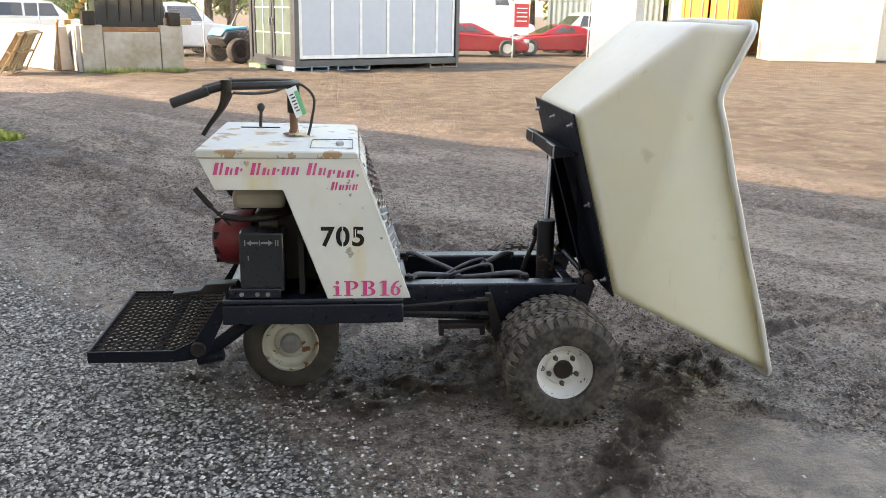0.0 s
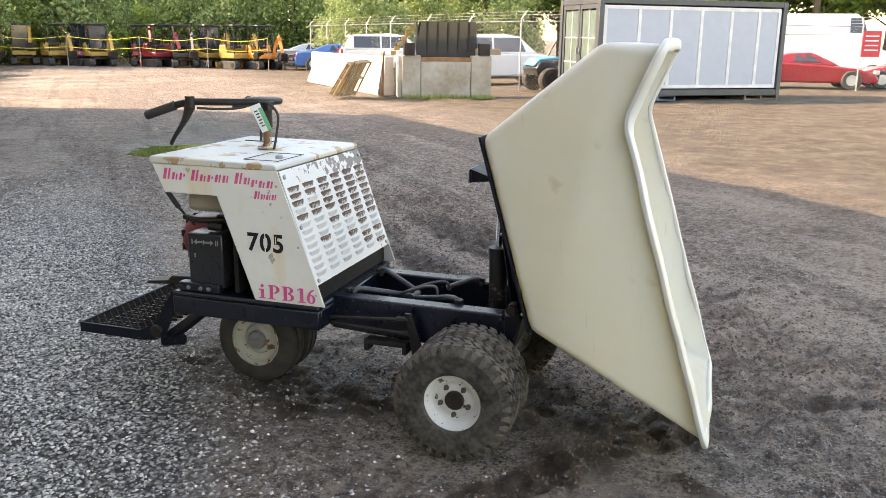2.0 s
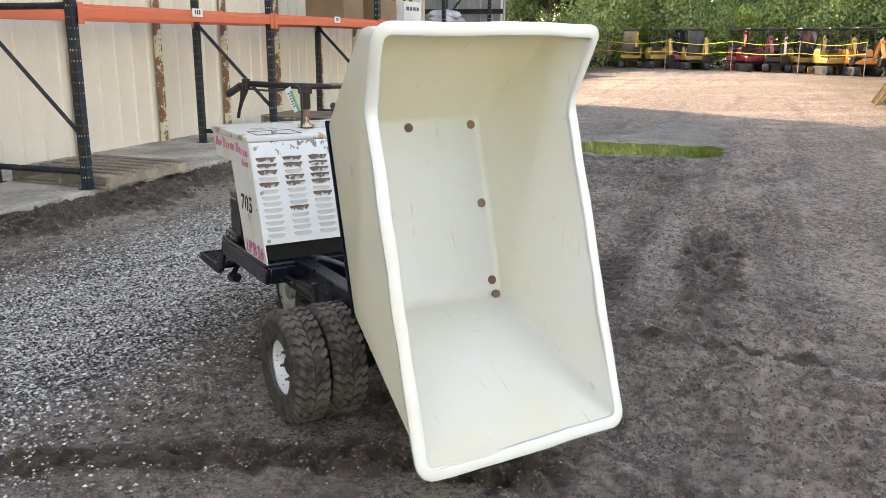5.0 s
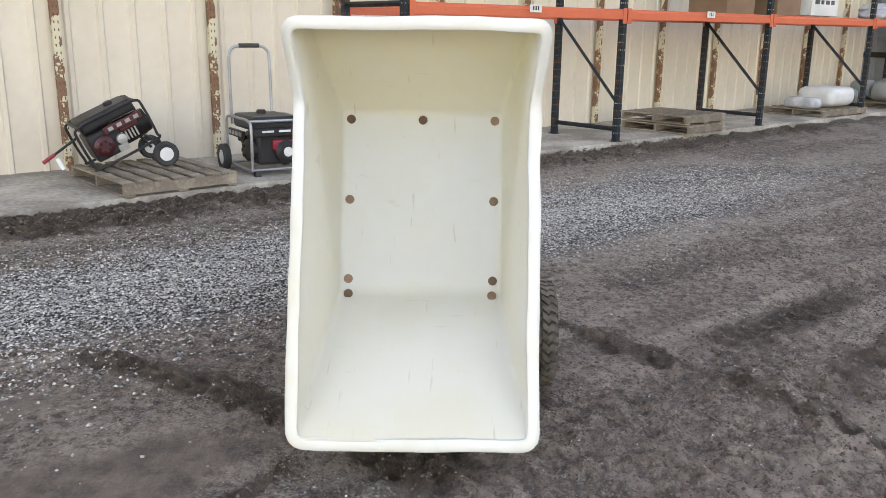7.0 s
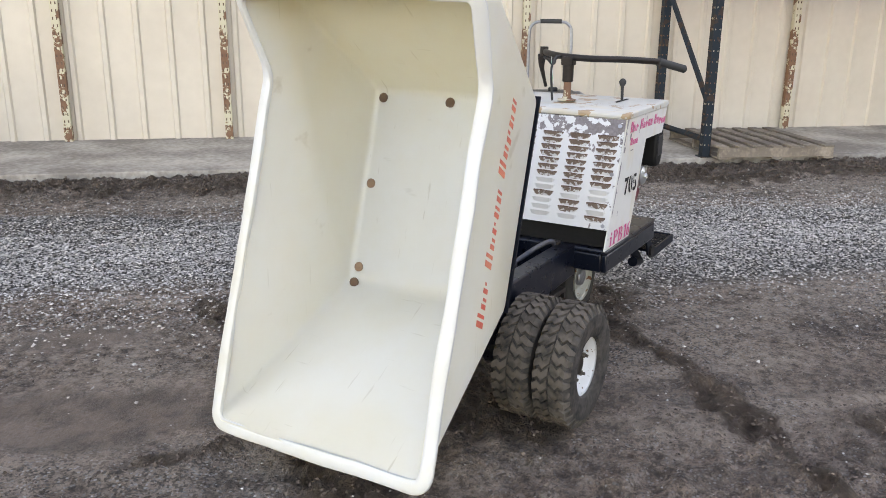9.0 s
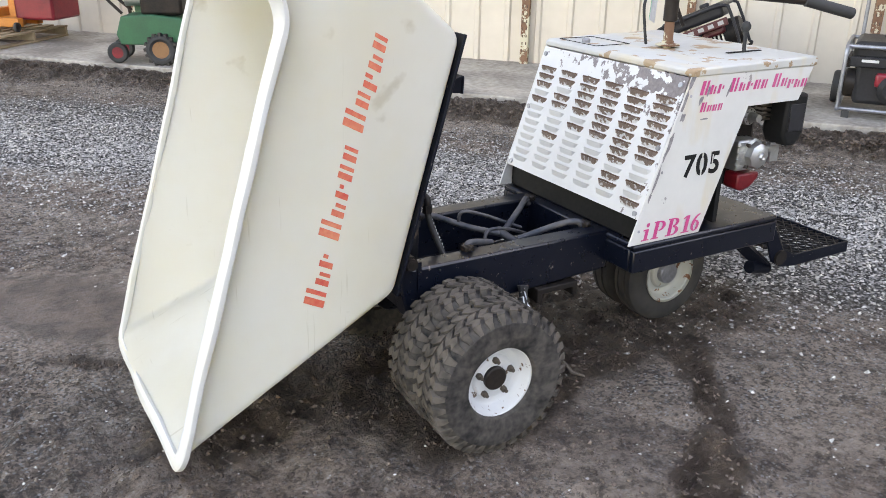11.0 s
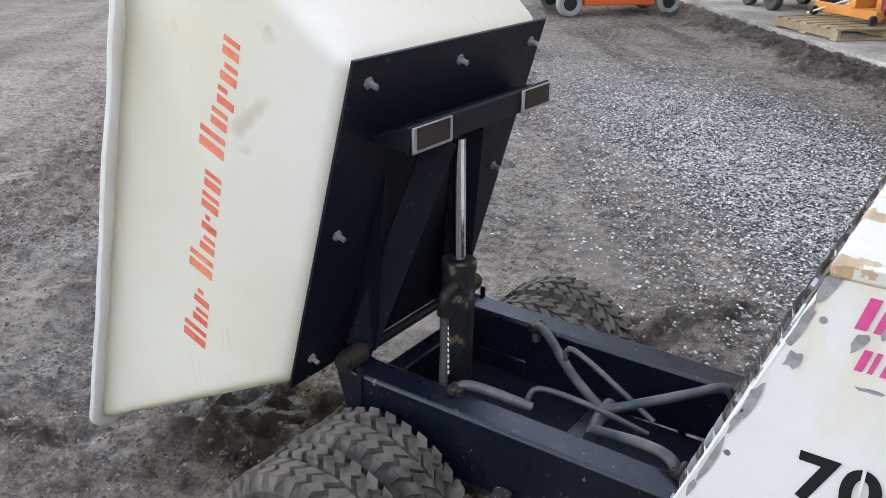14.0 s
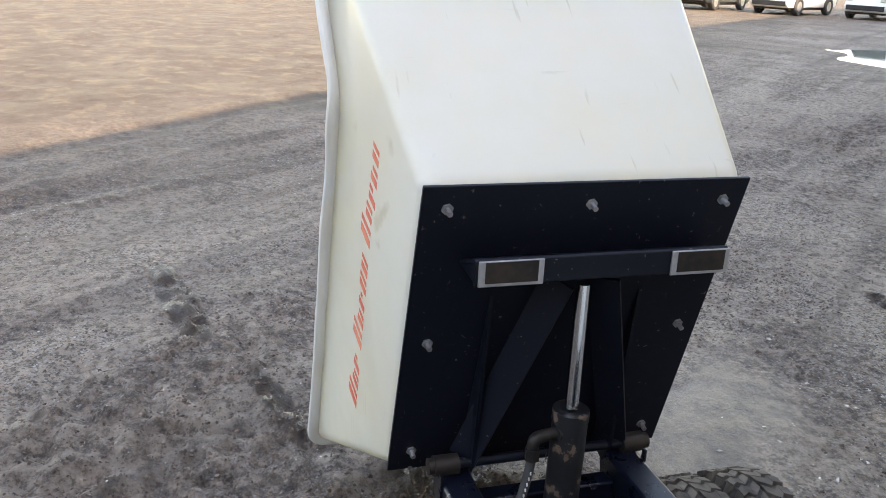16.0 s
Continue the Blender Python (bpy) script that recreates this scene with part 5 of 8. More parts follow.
    tube(bm, [(-1.30, 0.335, 0.758), (-1.375, 0.34, 0.752)], 0.0055, 8)
    tube(bm, [(-1.36, 0.34, 0.752), (-1.385, 0.341, 0.751)], 0.009, 8)
    part("carburettor", bm, M_ALU, e, "dirty cast aluminium carburettor and bowl", bevel=0.004)
    bm = bm_new()
    prism(bm, [(-1.405, 0.945), (-1.30, 0.945), (-1.295, 0.80), (-1.32, 0.755), (-1.375, 0.755), (-1.405, 0.80)], 0.285, 0.385, "y")
    af = part("air_filter_box", bm, M_STENCIL, e, "black plastic air filter housing", bevel=0.012)
    bm = bm_new()
    box(bm, -1.352, 0.386, 0.86, 0.075, 0.004, 0.10)
    part("cover_rib", bm, M_PLASTIC, af, bevel=0.002)
    for k in range(6):
        bm = bm_new()
        box(bm, -1.262, 0.30, 0.85 + 0.016 * k, 0.05, 0.05, 0.007)
        part("cooling_fin", bm, M_DARK, e)
    bm = bm_new()
    prism(bm, [(-1.275, 0.652), (-1.165, 0.655), (-1.165, 0.60), (-1.19, 0.586), (-1.235, 0.597), (-1.275, 0.63)], 0.255, 0.325, "y")
    part("engine_shroud", bm, M_ENGRED, e, "red sheet steel engine shroud", bevel=0.008)
    bm = bm_new()
    tube(bm, [(-1.43, -0.25, 0.905), (-1.37, -0.25, 0.83)], 0.011, 10)
    tube(bm, [(-1.37, -0.25, 0.83), (-1.30, -0.24, 0.755)], 0.006, 8)
    part("throttle_lever", bm, M_RUBBER, e)
    bm = bm_new()
    prism(bm, [(-1.53, 0.478), (-1.53, 0.492), (-1.42, 0.505), (-1.40, 0.528), (-1.28, 0.533), (-1.26, 0.50), (-1.38, 0.49)], -0.30, -0.24, "y")
    part("foot_pedal", bm, M_DARK, e, bevel=0.004)
    bm = bm_new()
    prism(bm, [(-1.30, 0.497), (-1.10, 0.497), (-1.10, 0.535), (-1.30, 0.535)], -0.385, -0.34, "y")
    bx = part("deck_rail", bm, M_NAVY, e, bevel=0.004)
    for x in (-1.25, -1.19, -1.15):
        bm = bm_new()
        tube(bm, [(x, -0.384, 0.515), (x, -0.392, 0.515)], 0.009, 6)
        part("bolt_head", bm, M_GALV, bx)
    bm = bm_new()
    box(bm, -1.02, 0, 0.72, 0.02, 0.74, 0.42)
    part("engine_bulkhead", bm, M_STENCIL, e)

    # steering column and handlebar
    bm = bm_new()
    tube(bm, [(-1.06, 0, 1.075), (-1.06, 0, 1.20)], 0.018, 16)
    lathe(bm, [(0.045, 1.084), (0.045, 1.088), (0.022, 1.092), (0.022, 1.1)], 18, "z", (-1.06, 0, 0))
    part("steering_post", bm, M_POST, e, "bare rusty steering post")
    bm = bm_new()
    tube(bm, [(-1.06, 0, 1.17), (-1.06, 0, 1.262)], 0.026, 16)
    box(bm, -1.06, 0.0, 1.268, 0.05, 0.06, 0.04)
    part("post_collar", bm, M_DARK, e, bevel=0.004)
    bm = bm_new()
    tube(bm, curve([(-1.37, -0.245, 1.275), (-1.30, -0.225, 1.292), (-1.20, -0.17, 1.292), (-1.09, -0.06, 1.288), (-1.055, 0.03, 1.285), (-1.06, 0.12, 1.282), (-1.11, 0.17, 1.280),
                    (-1.22, 0.25, 1.274), (-1.36, 0.35, 1.262)], 6), 0.0155, 14)
    part("handlebar", bm, M_DARK, e, "scuffed black tube handlebar")
    for p0, p1 in (((-1.36, -0.243, 1.278), (-1.495, -0.268, 1.230)), ((-1.35, 0.343, 1.264), (-1.49, 0.44, 1.222))):
        bm = bm_new()
        a, b = Vector(p0), Vector(p1)
        tube(bm, [a + (b - a) * f for f in (0, 0.02, 0.04, 0.97, 1.0)], [0.016, 0.021, 0.0195, 0.0195, 0.015], 14)
        part("grip", bm, M_RUBBER, e, "black rubber grip")
    bm = bm_new()
    tube(bm, [(-1.295, -0.232, 1.318), (-1.295, -0.232, 1.26)], 0.021, 12)
    tube(bm, curve([(-1.29, -0.24, 1.275), (-1.31, -0.25, 1.22), (-1.36, -0.255, 1.15), (-1.385, -0.255, 1.112)], 4), [0.024, 0.022, 0.020, 0.017, 0.015, 0.012, 0.011, 0.010, 0.009, 0.009, 0.009, 0.009, 0.009], 8)
    part("brake_lever", bm, M_DARK, e)
    bm = bm_new()
    tube(bm, curve([(-1.27, -0.22, 1.268), (-1.20, -0.17, 1.262), (-1.13, -0.11, 1.265), (-1.07, -0.05, 1.285), (-1.02, -0.05, 1.285), (-0.975, -0.05, 1.235), (-0.985, -0.05, 1.15), (-1.0, -0.05, 1.085)], 6), 0.0055, 8)
    part("control_cable", bm, M_RUBBER, e)
    bm = bm_new()
    tube(bm, [(-1.22, 0.22, 1.084), (-1.215, 0.22, 1.155)], 0.007, 10)
    lathe(bm, [(0.0, 1.146), (0.010, 1.150), (0.017, 1.163), (0.017, 1.172), (0.010, 1.184), (0.0, 1.187)], 14, "z", (-1.215, 0.22, 0))
    part("shift_knob", bm, M_RUBBER, e)
    tm = pose(-1.045, -0.075, 1.222, 8, -22, 20)
    bm = bm_new()
    box(bm, 0, 0, 0, 0.045, 0.0015, 0.125)
    tg = part("paper_tag", bm, M_PAPER, e, "white and green paper tag on the handlebar", at=tm)
    bm = bm_new()
    box(bm, 0.015, -0.0015, -0.01, 0.018, 0.0015, 0.105)
    part("green_stripe", bm, M_GREEN, tg, smooth=0)
    bm = bm_new()
    for i in range(6):
        box(bm, -0.008 + 0.003 * (i % 2), -0.0015, 0.035 - i * 0.014, 0.016, 0.0015, 0.006)
    part("print", bm, M_ROD, tg, smooth=0)

    # decals: plain strokes in the decals' colours
    def strokes(words, cap, step, m, material, parent, seed):
        rs2 = random.Random(seed)
        bmx = bm_new()
        x = 0.0
        for w, k in enumerate(words):
            for i in range(k):
                h = cap if i == 0 else cap * rs2.choice((0.66, 0.66, 0.7))
                wd = step * (0.98 if i == 0 else 0.80)
                lean = 0.24
                y0 = -cap * 0.2 if (w == len(words) - 1 and k > 4 and i > 1) else 0.0

                def quad(x0, x1, ya, yb):
                    vs2 = [bmx.verts.new((x + x0 + lean * ya, ya, 0)), bmx.verts.new((x + x1 + lean * ya, ya, 0)), bmx.verts.new((x + x1 + lean * yb, yb, 0)), bmx.verts.new((x + x0 + lean * yb, yb, 0))]
                    bmx.faces.new(vs2)
                # each mark: a thick slanted bar and a thinner, mostly shorter one
                low_ = y0 if i else 0.0
                tall = cap if i == 0 else low_ + cap * rs2.choice((0.62, 0.66, 0.7))
                quad(0.02 * wd, 0.40 * wd, low_, tall)
                quad(0.60 * wd, 0.84 * wd, low_ + cap * rs2.choice((0.0, 0.0, 0.3)), tall - cap * rs2.choice((0.0, 0.12, 0.0)))
                x += step * (1.12 if i == 0 else 0.92)
            x += step * 0.55
        obx = tagged(part("decal", bmx, material, parent, at=m, smooth=0), "faded decal of plain slanted strokes", kind="stuff")
        md = obx.modifiers.new("film", "SOLIDIFY")
        md.thickness = 0.0006
        return obx

    def flat(px, py, pz, rx, ry, out_v):
        X, Y, Z = Vector(rx).normalized(), Vector(ry).normalized(), Vector(out_v).normalized()
        return Matrix(((X.x, Y.x, Z.x, px), (X.y, Y.y, Z.y, py), (X.z, Y.z, Z.z, pz), (0, 0, 0, 1)))

    right, left = [o for o in e.children if o.name.startswith("side_panel")]
    strokes((3, 5, 5), 0.046, 0.0385, flat(-1.335, -0.3985, 0.985, (1, 0, 0.0), (0, 0, 1), (0, -1, 0)), M_PINK, right, 1)
    strokes((4,), 0.032, 0.027, flat(-0.905, -0.3985, 0.928, (1, 0, 0), (0, 0, 1), (0, -1, 0)), M_PINK, right, 2)
    strokes((3, 5, 5), 0.046, 0.0385, flat(-0.838, 0.3985, 0.985, (-1, 0, 0.0), (0, 0, 1), (0, 1, 0)), M_PINK, left, 1)
    strokes((4,), 0.032, 0.027, flat(-0.848, 0.3985, 0.928, (-1, 0, 0), (0, 0, 1), (0, 1, 0)), M_PINK, left, 2)

    def number(m, parent):
        cu = bpy.data.curves.new("fleet_number", "FONT")
        cu.body, cu.size, cu.offset, cu.extrude = "705", 0.105, 0.0028, 0.0004
        cu.space_character = 1.12
        tmp = new("fleet_number", cu)
        me = bpy.data.meshes.new_from_object(tmp.evaluated_get(bpy.context.evaluated_depsgraph_get()))
        bpy.data.objects.remove(tmp)
        me.materials.clear()
        me.materials.append(M_STENCIL)
        part("fleet_number", me, None, parent, "black stencilled number", at=m)
        w = max(v.co.x for v in me.vertices)
        for fx, y, dx, dy in ((0.505, 0.037, 0.0045, 0.085), (0.80, 0.05, 0.004, 0.03)):
            bmx = bm_new()
            box(bmx, w * fx, y, 0.001, dx, dy, 0.0016)
            part("stencil_gap", bmx, M_CAB, parent, at=m, smooth=0)
        return w

    def unit_code(m, parent, width, lean=0.0):
        """Slab-serif letters, cap height 1, laid out along x."""
        bmx = bm_new()
        lift = [0.0]

        def sheet(pts):
            lift[0] += 0.00012
            bmx.faces.new([bmx.verts.new((a_, b_, lift[0])) for a_, b_ in pts])

        def bar(x0, x1, y0, y1):
            sheet(((x0, y0), (x1, y0), (x1, y1), (x0, y1)))

        def bowl(cx, cy, rx, ry, wx, wy, a0, a1):
            lift[0] += 0.00012
            k = 16
            rim = []
            for i in range(k + 1):
                a = radians(a0 + (a1 - a0) * i / k)
                c, q = math.cos(a), math.sin(a)
                rim.append((bmx.verts.new((cx + rx * c, cy + ry * q, lift[0])), bmx.verts.new((cx + (rx - wx) * c, cy + (ry - wy) * q, lift[0]))))
            for (o0, i0), (o1, i1) in zip(rim, rim[1:]):
                bmx.faces.new((i0, o0, o1, i1))

        bar(0.16, 0.40, 0.06, 0.66)
        bar(0.0, 0.56, 0.0, 0.07)
        sheet(((0.02, 0.56), (0.17, 0.59), (0.17, 0.66), (0.02, 0.66)))
        bowl(0.28, 0.88, 0.12, 0.12, 0.119, 0.119, 0, 360)
        for x in (0.72, 1.80):
            bar(x + 0.13, x + 0.39, 0.06, 0.94)
            bar(x, x + 0.55, 0.0, 0.07)
            bar(x, x + 0.50, 0.93, 1.0)
        bowl(1.17, 0.71, 0.46, 0.29, 0.24, 0.07, -90, 90)
        bowl(2.26, 0.755, 0.40, 0.245, 0.23, 0.07, -90, 90)
        bowl(2.26, 0.27, 0.47, 0.27, 0.25, 0.07, -90, 90)
        bar(3.18, 3.44, 0.06, 1.0)
        bar(2.99, 3.63, 0.0, 0.07)
        sheet(((2.99, 0.80), (3.19, 0.90), (3.19, 1.0), (2.99, 0.88)))
        bowl(4.02, 0.31, 0.32, 0.31, 0.20, 0.07, 0, 360)
        bowl(4.30, 0.33, 0.60, 0.67, 0.22, 0.08, 95, 180)
        for v in bmx.verts:
            v.co.x, v.co.y = (v.co.x + lean * v.co.y) * width / 4.34, v.co.y * 0.062
        ob = tagged(part("unit_code", bmx, M_PINK, parent, at=m, smooth=0), "magenta slab-serif unit code lettering", kind="stuff")
        ob.modifiers.new("film", "SOLIDIFY").thickness = 0.0006

    # paint flaked to grey primer along the front edge of the left side
    rs4 = random.Random(21)
    for d, off, a_, b_ in ((0.012, 0.016, 0.012, 0.035), (0.075, 0.013, 0.009, 0.04), (0.135, 0.030, 0.014, 0.016), (0.215, 0.014, 0.009, 0.04), (0.262, 0.011, 0.006, 0.025), (0.345, 0.013, 0.008, 0.045),
                           (0.41, 0.011, 0.006, 0.02), (0.050, 0.105, 0.006, 0.022), (0.085, 0.085, 0.010, 0.016), (0.060, 0.200, 0.006, 0.03), (0.150, 0.130, 0.018, 0.004)):
        x, z = -0.790 + 0.324 * d - off, 1.046 - 0.946 * d
        bmx = bm_new()
        ring = []
        for i in range(11):
            a = i * 0.5712
            r = rs4.uniform(0.55, 1.1)
            lx, lz = math.cos(a) * a_ * r, math.sin(a) * b_ * r
            ring.append(bmx.verts.new((lx + 0.324 * lz, lz, 0)))
        bmx.faces.new(ring)
        chip = part("paint_chip", bmx, M_CHIP, left, at=flat(x, 0.3986, z, (-1, 0, 0), (0, 0, 1), (0, 1, 0)), smooth=0)
        chip.modifiers.new("film", "SOLIDIFY").thickness = 0.0004
    unit_code(flat(-0.900, -0.3985, 0.508, (1, 0, 0), (0, 0, 1), (0, -1, 0)), right, 0.262)
    unit_code(flat(-0.650, 0.3985, 0.508, (-1, 0, 0), (0, 0, 1), (0, 1, 0)), left, 0.258, 0.18)
    number(flat(-0.945, -0.3985, 0.712, (0.158 / 0.205, 0, 0), (0, 0, 1), (0, -1, 0)), right)
    number(flat(-0.805, 0.3985, 0.712, (-1, 0, 0), (0, 0, 1), (0, 1, 0)), left)

    # tub: tapered walls between the floor plate and the rim
    A0, A1 = Vector((0.240, 0, 0.480)), Vector((0.030, 0, 1.211))
    ax = (A1 - A0).normalized()
    bx2 = Vector((ax.z, 0, -ax.x))

    def hw(p):
        return 0.345 + 0.122 * (p - A0).dot(bx2)

    side = {"A0": A0, "R0": Vector((0.920, 0, 0.147)), "R1": Vector((0.566, 0, 1.290)), "R2": Vector((0.676, 0, 1.556)), "Q": Vector((0.466, 0, 1.566)), "A1": A1}
    bm = bm_new()
    V = {}
    for s in (-1, 1):
        for k2, p in side.items():
            V[k2, s] = bm.verts.new((p.x, s * hw(p), p.z))
    for s in (-1, 1):
        bm.faces.new([V[k2, s] for k2 in ("A0", "R0", "R1")])
        bm.faces.new([V[k2, s] for k2 in ("A0", "R1", "Q", "A1")])
        bm.faces.new([V[k2, s] for k2 in ("R1", "R2", "Q")])
    for a, b in (("R0", "A0"), ("A0", "A1"), ("A1", "Q"), ("Q", "R2")):
        bm.faces.new((V[a, -1], V[b, -1], V[b, 1], V[a, 1]))
    bmesh.ops.recalc_face_normals(bm, faces=bm.faces)
    hard = [ed for ed in bm.edges if len(ed.link_faces) == 2 and ed.link_faces[0].normal.angle(ed.link_faces[1].normal) > 0.3]
    bmesh.ops.bevel(bm, geom=hard, offset=0.035, segments=5, profile=0.5, affect="EDGES")
    bmesh.ops.recalc_face_normals(bm, faces=bm.faces)
    fl = max(bm.faces, key=lambda f: f.calc_area())
    if fl.normal.dot(fl.calc_center_median() - Vector((0.45, 0, 0.9))) < 0:
        bmesh.ops.reverse_faces(bm, faces=bm.faces)
    me = bpy.data.meshes.new("tub")
    bm.to_mesh(me)
    bm.free()
    me.materials.append(M_TUB)
    me.shade_smooth()
    me.set_sharp_from_angle(angle=radians(50))
    tub = new("tub", me)
    tub.parent = e
    tagged(tub, "scuffed cream polyethylene tub tipped towards the ground")
    md = tub.modifiers.new("wall", "SOLIDIFY")
    md.thickness, md.offset = 0.016, -1
    # rolled rim
    loop = []
    for k2, s in (("R0", -1), ("R1", -1), ("R2", -1), ("R2", 1), ("R1", 1), ("R0", 1)):
        p = side[k2]
        loop.append(Vector((p.x, s * (hw(p) + 0.004), p.z)))
    rnd = []
    for i, p in enumerate(loop):
        a, b = loop[i - 1], loop[(i + 1) % len(loop)]
        r = 0.05
        p0, p2 = p + (a - p).normalized() * r, p + (b - p).normalized() * r
        for j in range(7):
            t = j / 6
            rnd.append(p0 * (1 - t) ** 2 + p * 2 * t * (1 - t) + p2 * t * t)
    full = []
    for i, p in enumerate(rnd):
        q2 = rnd[(i + 1) % len(rnd)]
        full.append(p)
        d = (q2 - p).length
        for j in range(1, int(d / 0.06)):
            full.append(p + (q2 - p) * j / int(d / 0.06))
    full = [q2 + Vector((noise.noise(q2 * 6), noise.noise(q2 * 5 + Vector((9, 0, 0))), noise.noise(q2 * 7 + Vector((0, 9, 0))))) * 0.006 for q2 in full]
    bm = bm_new()
    mid_ = sum(loop, Vector()) / len(loop)
    rings = []
    for i, q2 in enumerate(full):
        d = (full[(i + 1) % len(full)] - full[i - 1]).normalized()
        o = q2 - mid_
        o = (o - d * o.dot(d)).normalized()
        k2 = d.cross(o).normalized()
        t = 1 + 0.12 * noise.noise(q2 * 9)
        ring = []
        for j in range(14):
            a = 6.28318 * j / 14
            ca, sa = math.cos(a), math.sin(a)
            ring.append(bm.verts.new(q2 + o * (0.023 * t * math.copysign(abs(ca) ** 0.7, ca) + 0.001) + k2 * (0.0125 * t * math.copysign(abs(sa) ** 0.7, sa))))
        rings.append(ring)
    for i, A in enumerate(rings):
        C = rings[(i + 1) % len(rings)]
        for j in range(14):
            bm.faces.new((A[j], A[(j + 1) % 14], C[(j + 1) % 14], C[j]))
    bmesh.ops.recalc_face_normals(bm, faces=bm.faces)
    part("rim", bm, M_RIM, tub, "rolled white rim with rubbed edges")
    # bolts through the floor: rusty heads inside, studs outside
    spots_ = ((-0.297, 1.170), (0.0, 1.170), (0.297, 1.170), (-0.297, 0.850), (0.297, 0.850), (-0.297, 0.535), (0.297, 0.535), (-0.297, 0.478), (0.297, 0.478))
    for y, z in spots_:
        f = (z - A0.z) / (A1.z - A0.z)
        p = A0 + (A1 - A0) * f + Vector((0, y, 0))
        if z < 0.5:
            p = Vector((0.262, y * 0.99, 0.483))
        bm = bm_new()
        tube(bm, [p + bx2 * 0.012, p + bx2 * 0.021, p + bx2 * 0.024], [0.0185, 0.0185, 0.010], 16)
        part("washer", bm, M_WASHER, tub, "rusty bolt washer")
        bm = bm_new()
        tube(bm, [p - bx2 * 0.03, p - bx2 * 0.012, p - bx2 * 0.0125, p - bx2 * 0.002], [0.006, 0.006, 0.012, 0.012], 6)
        part("stud", bm, M_GALV, tub)
    # red decal strokes along one tub side
    X, Y, Z = (ax.x, 0.03, ax.z), (-bx2.x, -0.15, -bx2.z), (0, 1, 0)
    p = Vector((0.482, 0, 0.500))
    Xv = (Vector((ax.x, 0, ax.z)) + bx2 * 0.018 + Vector((0, 0.002, 0))).normalized()
    Yv = Vector((bx2.x, 0.122, bx2.z))
    Yv = (Yv - Xv * Yv.dot(Xv)).normalized()
    Zv = Xv.cross(Yv)
    if Zv.y < 0:
        Zv = -Zv
    M4 = Matrix(((Xv.x, Yv.x, Zv.x, p.x), (Xv.y, Yv.y, Zv.y, hw(p) + 0.0014), (Xv.z, Yv.z, Zv.z, p.z), (0, 0, 0, 1)))
    strokes((3, 5, 5), 0.066, 0.056, M4, M_REDTXT, tub, 1)

    # back plate and its brackets
    def on_plate(a_, b_, y):
        return A0 + ax * a_ - bx2 * b_ + Vector((0, y, 0))

    bm = bm_new()
    vs = box(bm, 0, 0, 0, 0.008, 0.696, 0.772)
    R = Matrix(((bx2.x, 0, ax.x, 0), (0, 1, 0, 0), (bx2.z, 0, ax.z, 0), (0, 0, 0, 1)))
    c = (A0 + A1) / 2 - bx2 * 0.004
    bp = part("back_plate", bm, M_BLACK, e, "scratched black steel plate bolted under the tub", at=Matrix.Translation(c) @ R, bevel=0.0015)
    bm = bm_new()
    prism(bm, [(0.080, 1.050), (-0.023, 1.086), (-0.029, 1.082), (-0.026, 1.032), (-0.020, 1.032), (-0.022, 1.076), (0.080, 1.043)], -0.286, 0.256, "y")
    ch = part("stop_bracket", bm, M_BLACK, e, bevel=0.0015)
    for y in (0.249, -0.280):
        bm = bm_new()
        prism(bm, [(0.076, 1.044), (-0.020, 1.076), (-0.020, 1.034)], y - 0.004, y + 0.004, "y")
        part("end_web", bm, M_BLACK, ch)
    for y in (-0.222, 0.184):
        bm = bm_new()
        box(bm, -0.0305, y, 1.057, 0.005, 0.132, 0.052)
        pd = part("wear_pad", bm, M_GALV, ch, "scuffed galvanised wear pad", bevel=0.002)
        bm = bm_new()
        box(bm, -0.0340, y, 1.060, 0.003, 0.106, 0.042)
        part("rubbed_patch", bm, M_DARK, pd, smooth=0)
    for s in (-1, 1):
        bm = bm_new()
        pts = [on_plate(0.50, 0.008, 0), on_plate(0.02, 0.008, 0), on_plate(0.02, 0.075, 0), on_plate(0.08, 0.085, 0)]
        prism(bm, [(q2.x, q2.z) for q2 in pts], s * 0.168, s * 0.176, "y")
        part("gusset", bm, M_BLACK, e)
        bm = bm_new()
        tube(bm, [on_plate(0.56, 0.045, s * 0.05), on_plate(0.07, 0.06, s * 0.19)], 0.03, flat=[(-0.035, -0.004), (0.035, -0.004), (0.035, 0.004), (-0.035, 0.004)])
        part("diagonal_brace", bm, M_BLACK, e, smooth=0)
        bm = bm_new()
        tube(bm, [(0.150, s * 0.205, 0.528), (0.150, s * 0.262, 0.528)], 0.024, 18)
        tube(bm, [(0.150, s * 0.262, 0.528), (0.150, s * 0.275, 0.528)], 0.019, 14)
        part("pivot", bm, M_DARK, e)
    bm = bm_new()
    tube(bm, [(0.150, -0.21, 0.528), (0.150, 0.21, 0.528)], 0.012, 14)
    part("pivot_bar", bm, M_BLACK, e)
    # lift cylinder
    bm = bm_new()
    tube(bm, [(0.030, 0.0, 0.36), (0.024, 0.0, 0.69)], 0.0385, 24)
    tube(bm, [(0.0245, 0.0, 0.69), (0.024, 0.0, 0.715)], 0.0400, 24)
    tube(bm, [(0.024, 0.0, 0.668), (0.008, 0.040, 0.668)], 0.017, 12)
    barrel = part("cylinder_barrel", bm, M_CYL, e, "black lift cylinder with paint rubbed to brown steel")
    bm = bm_new()
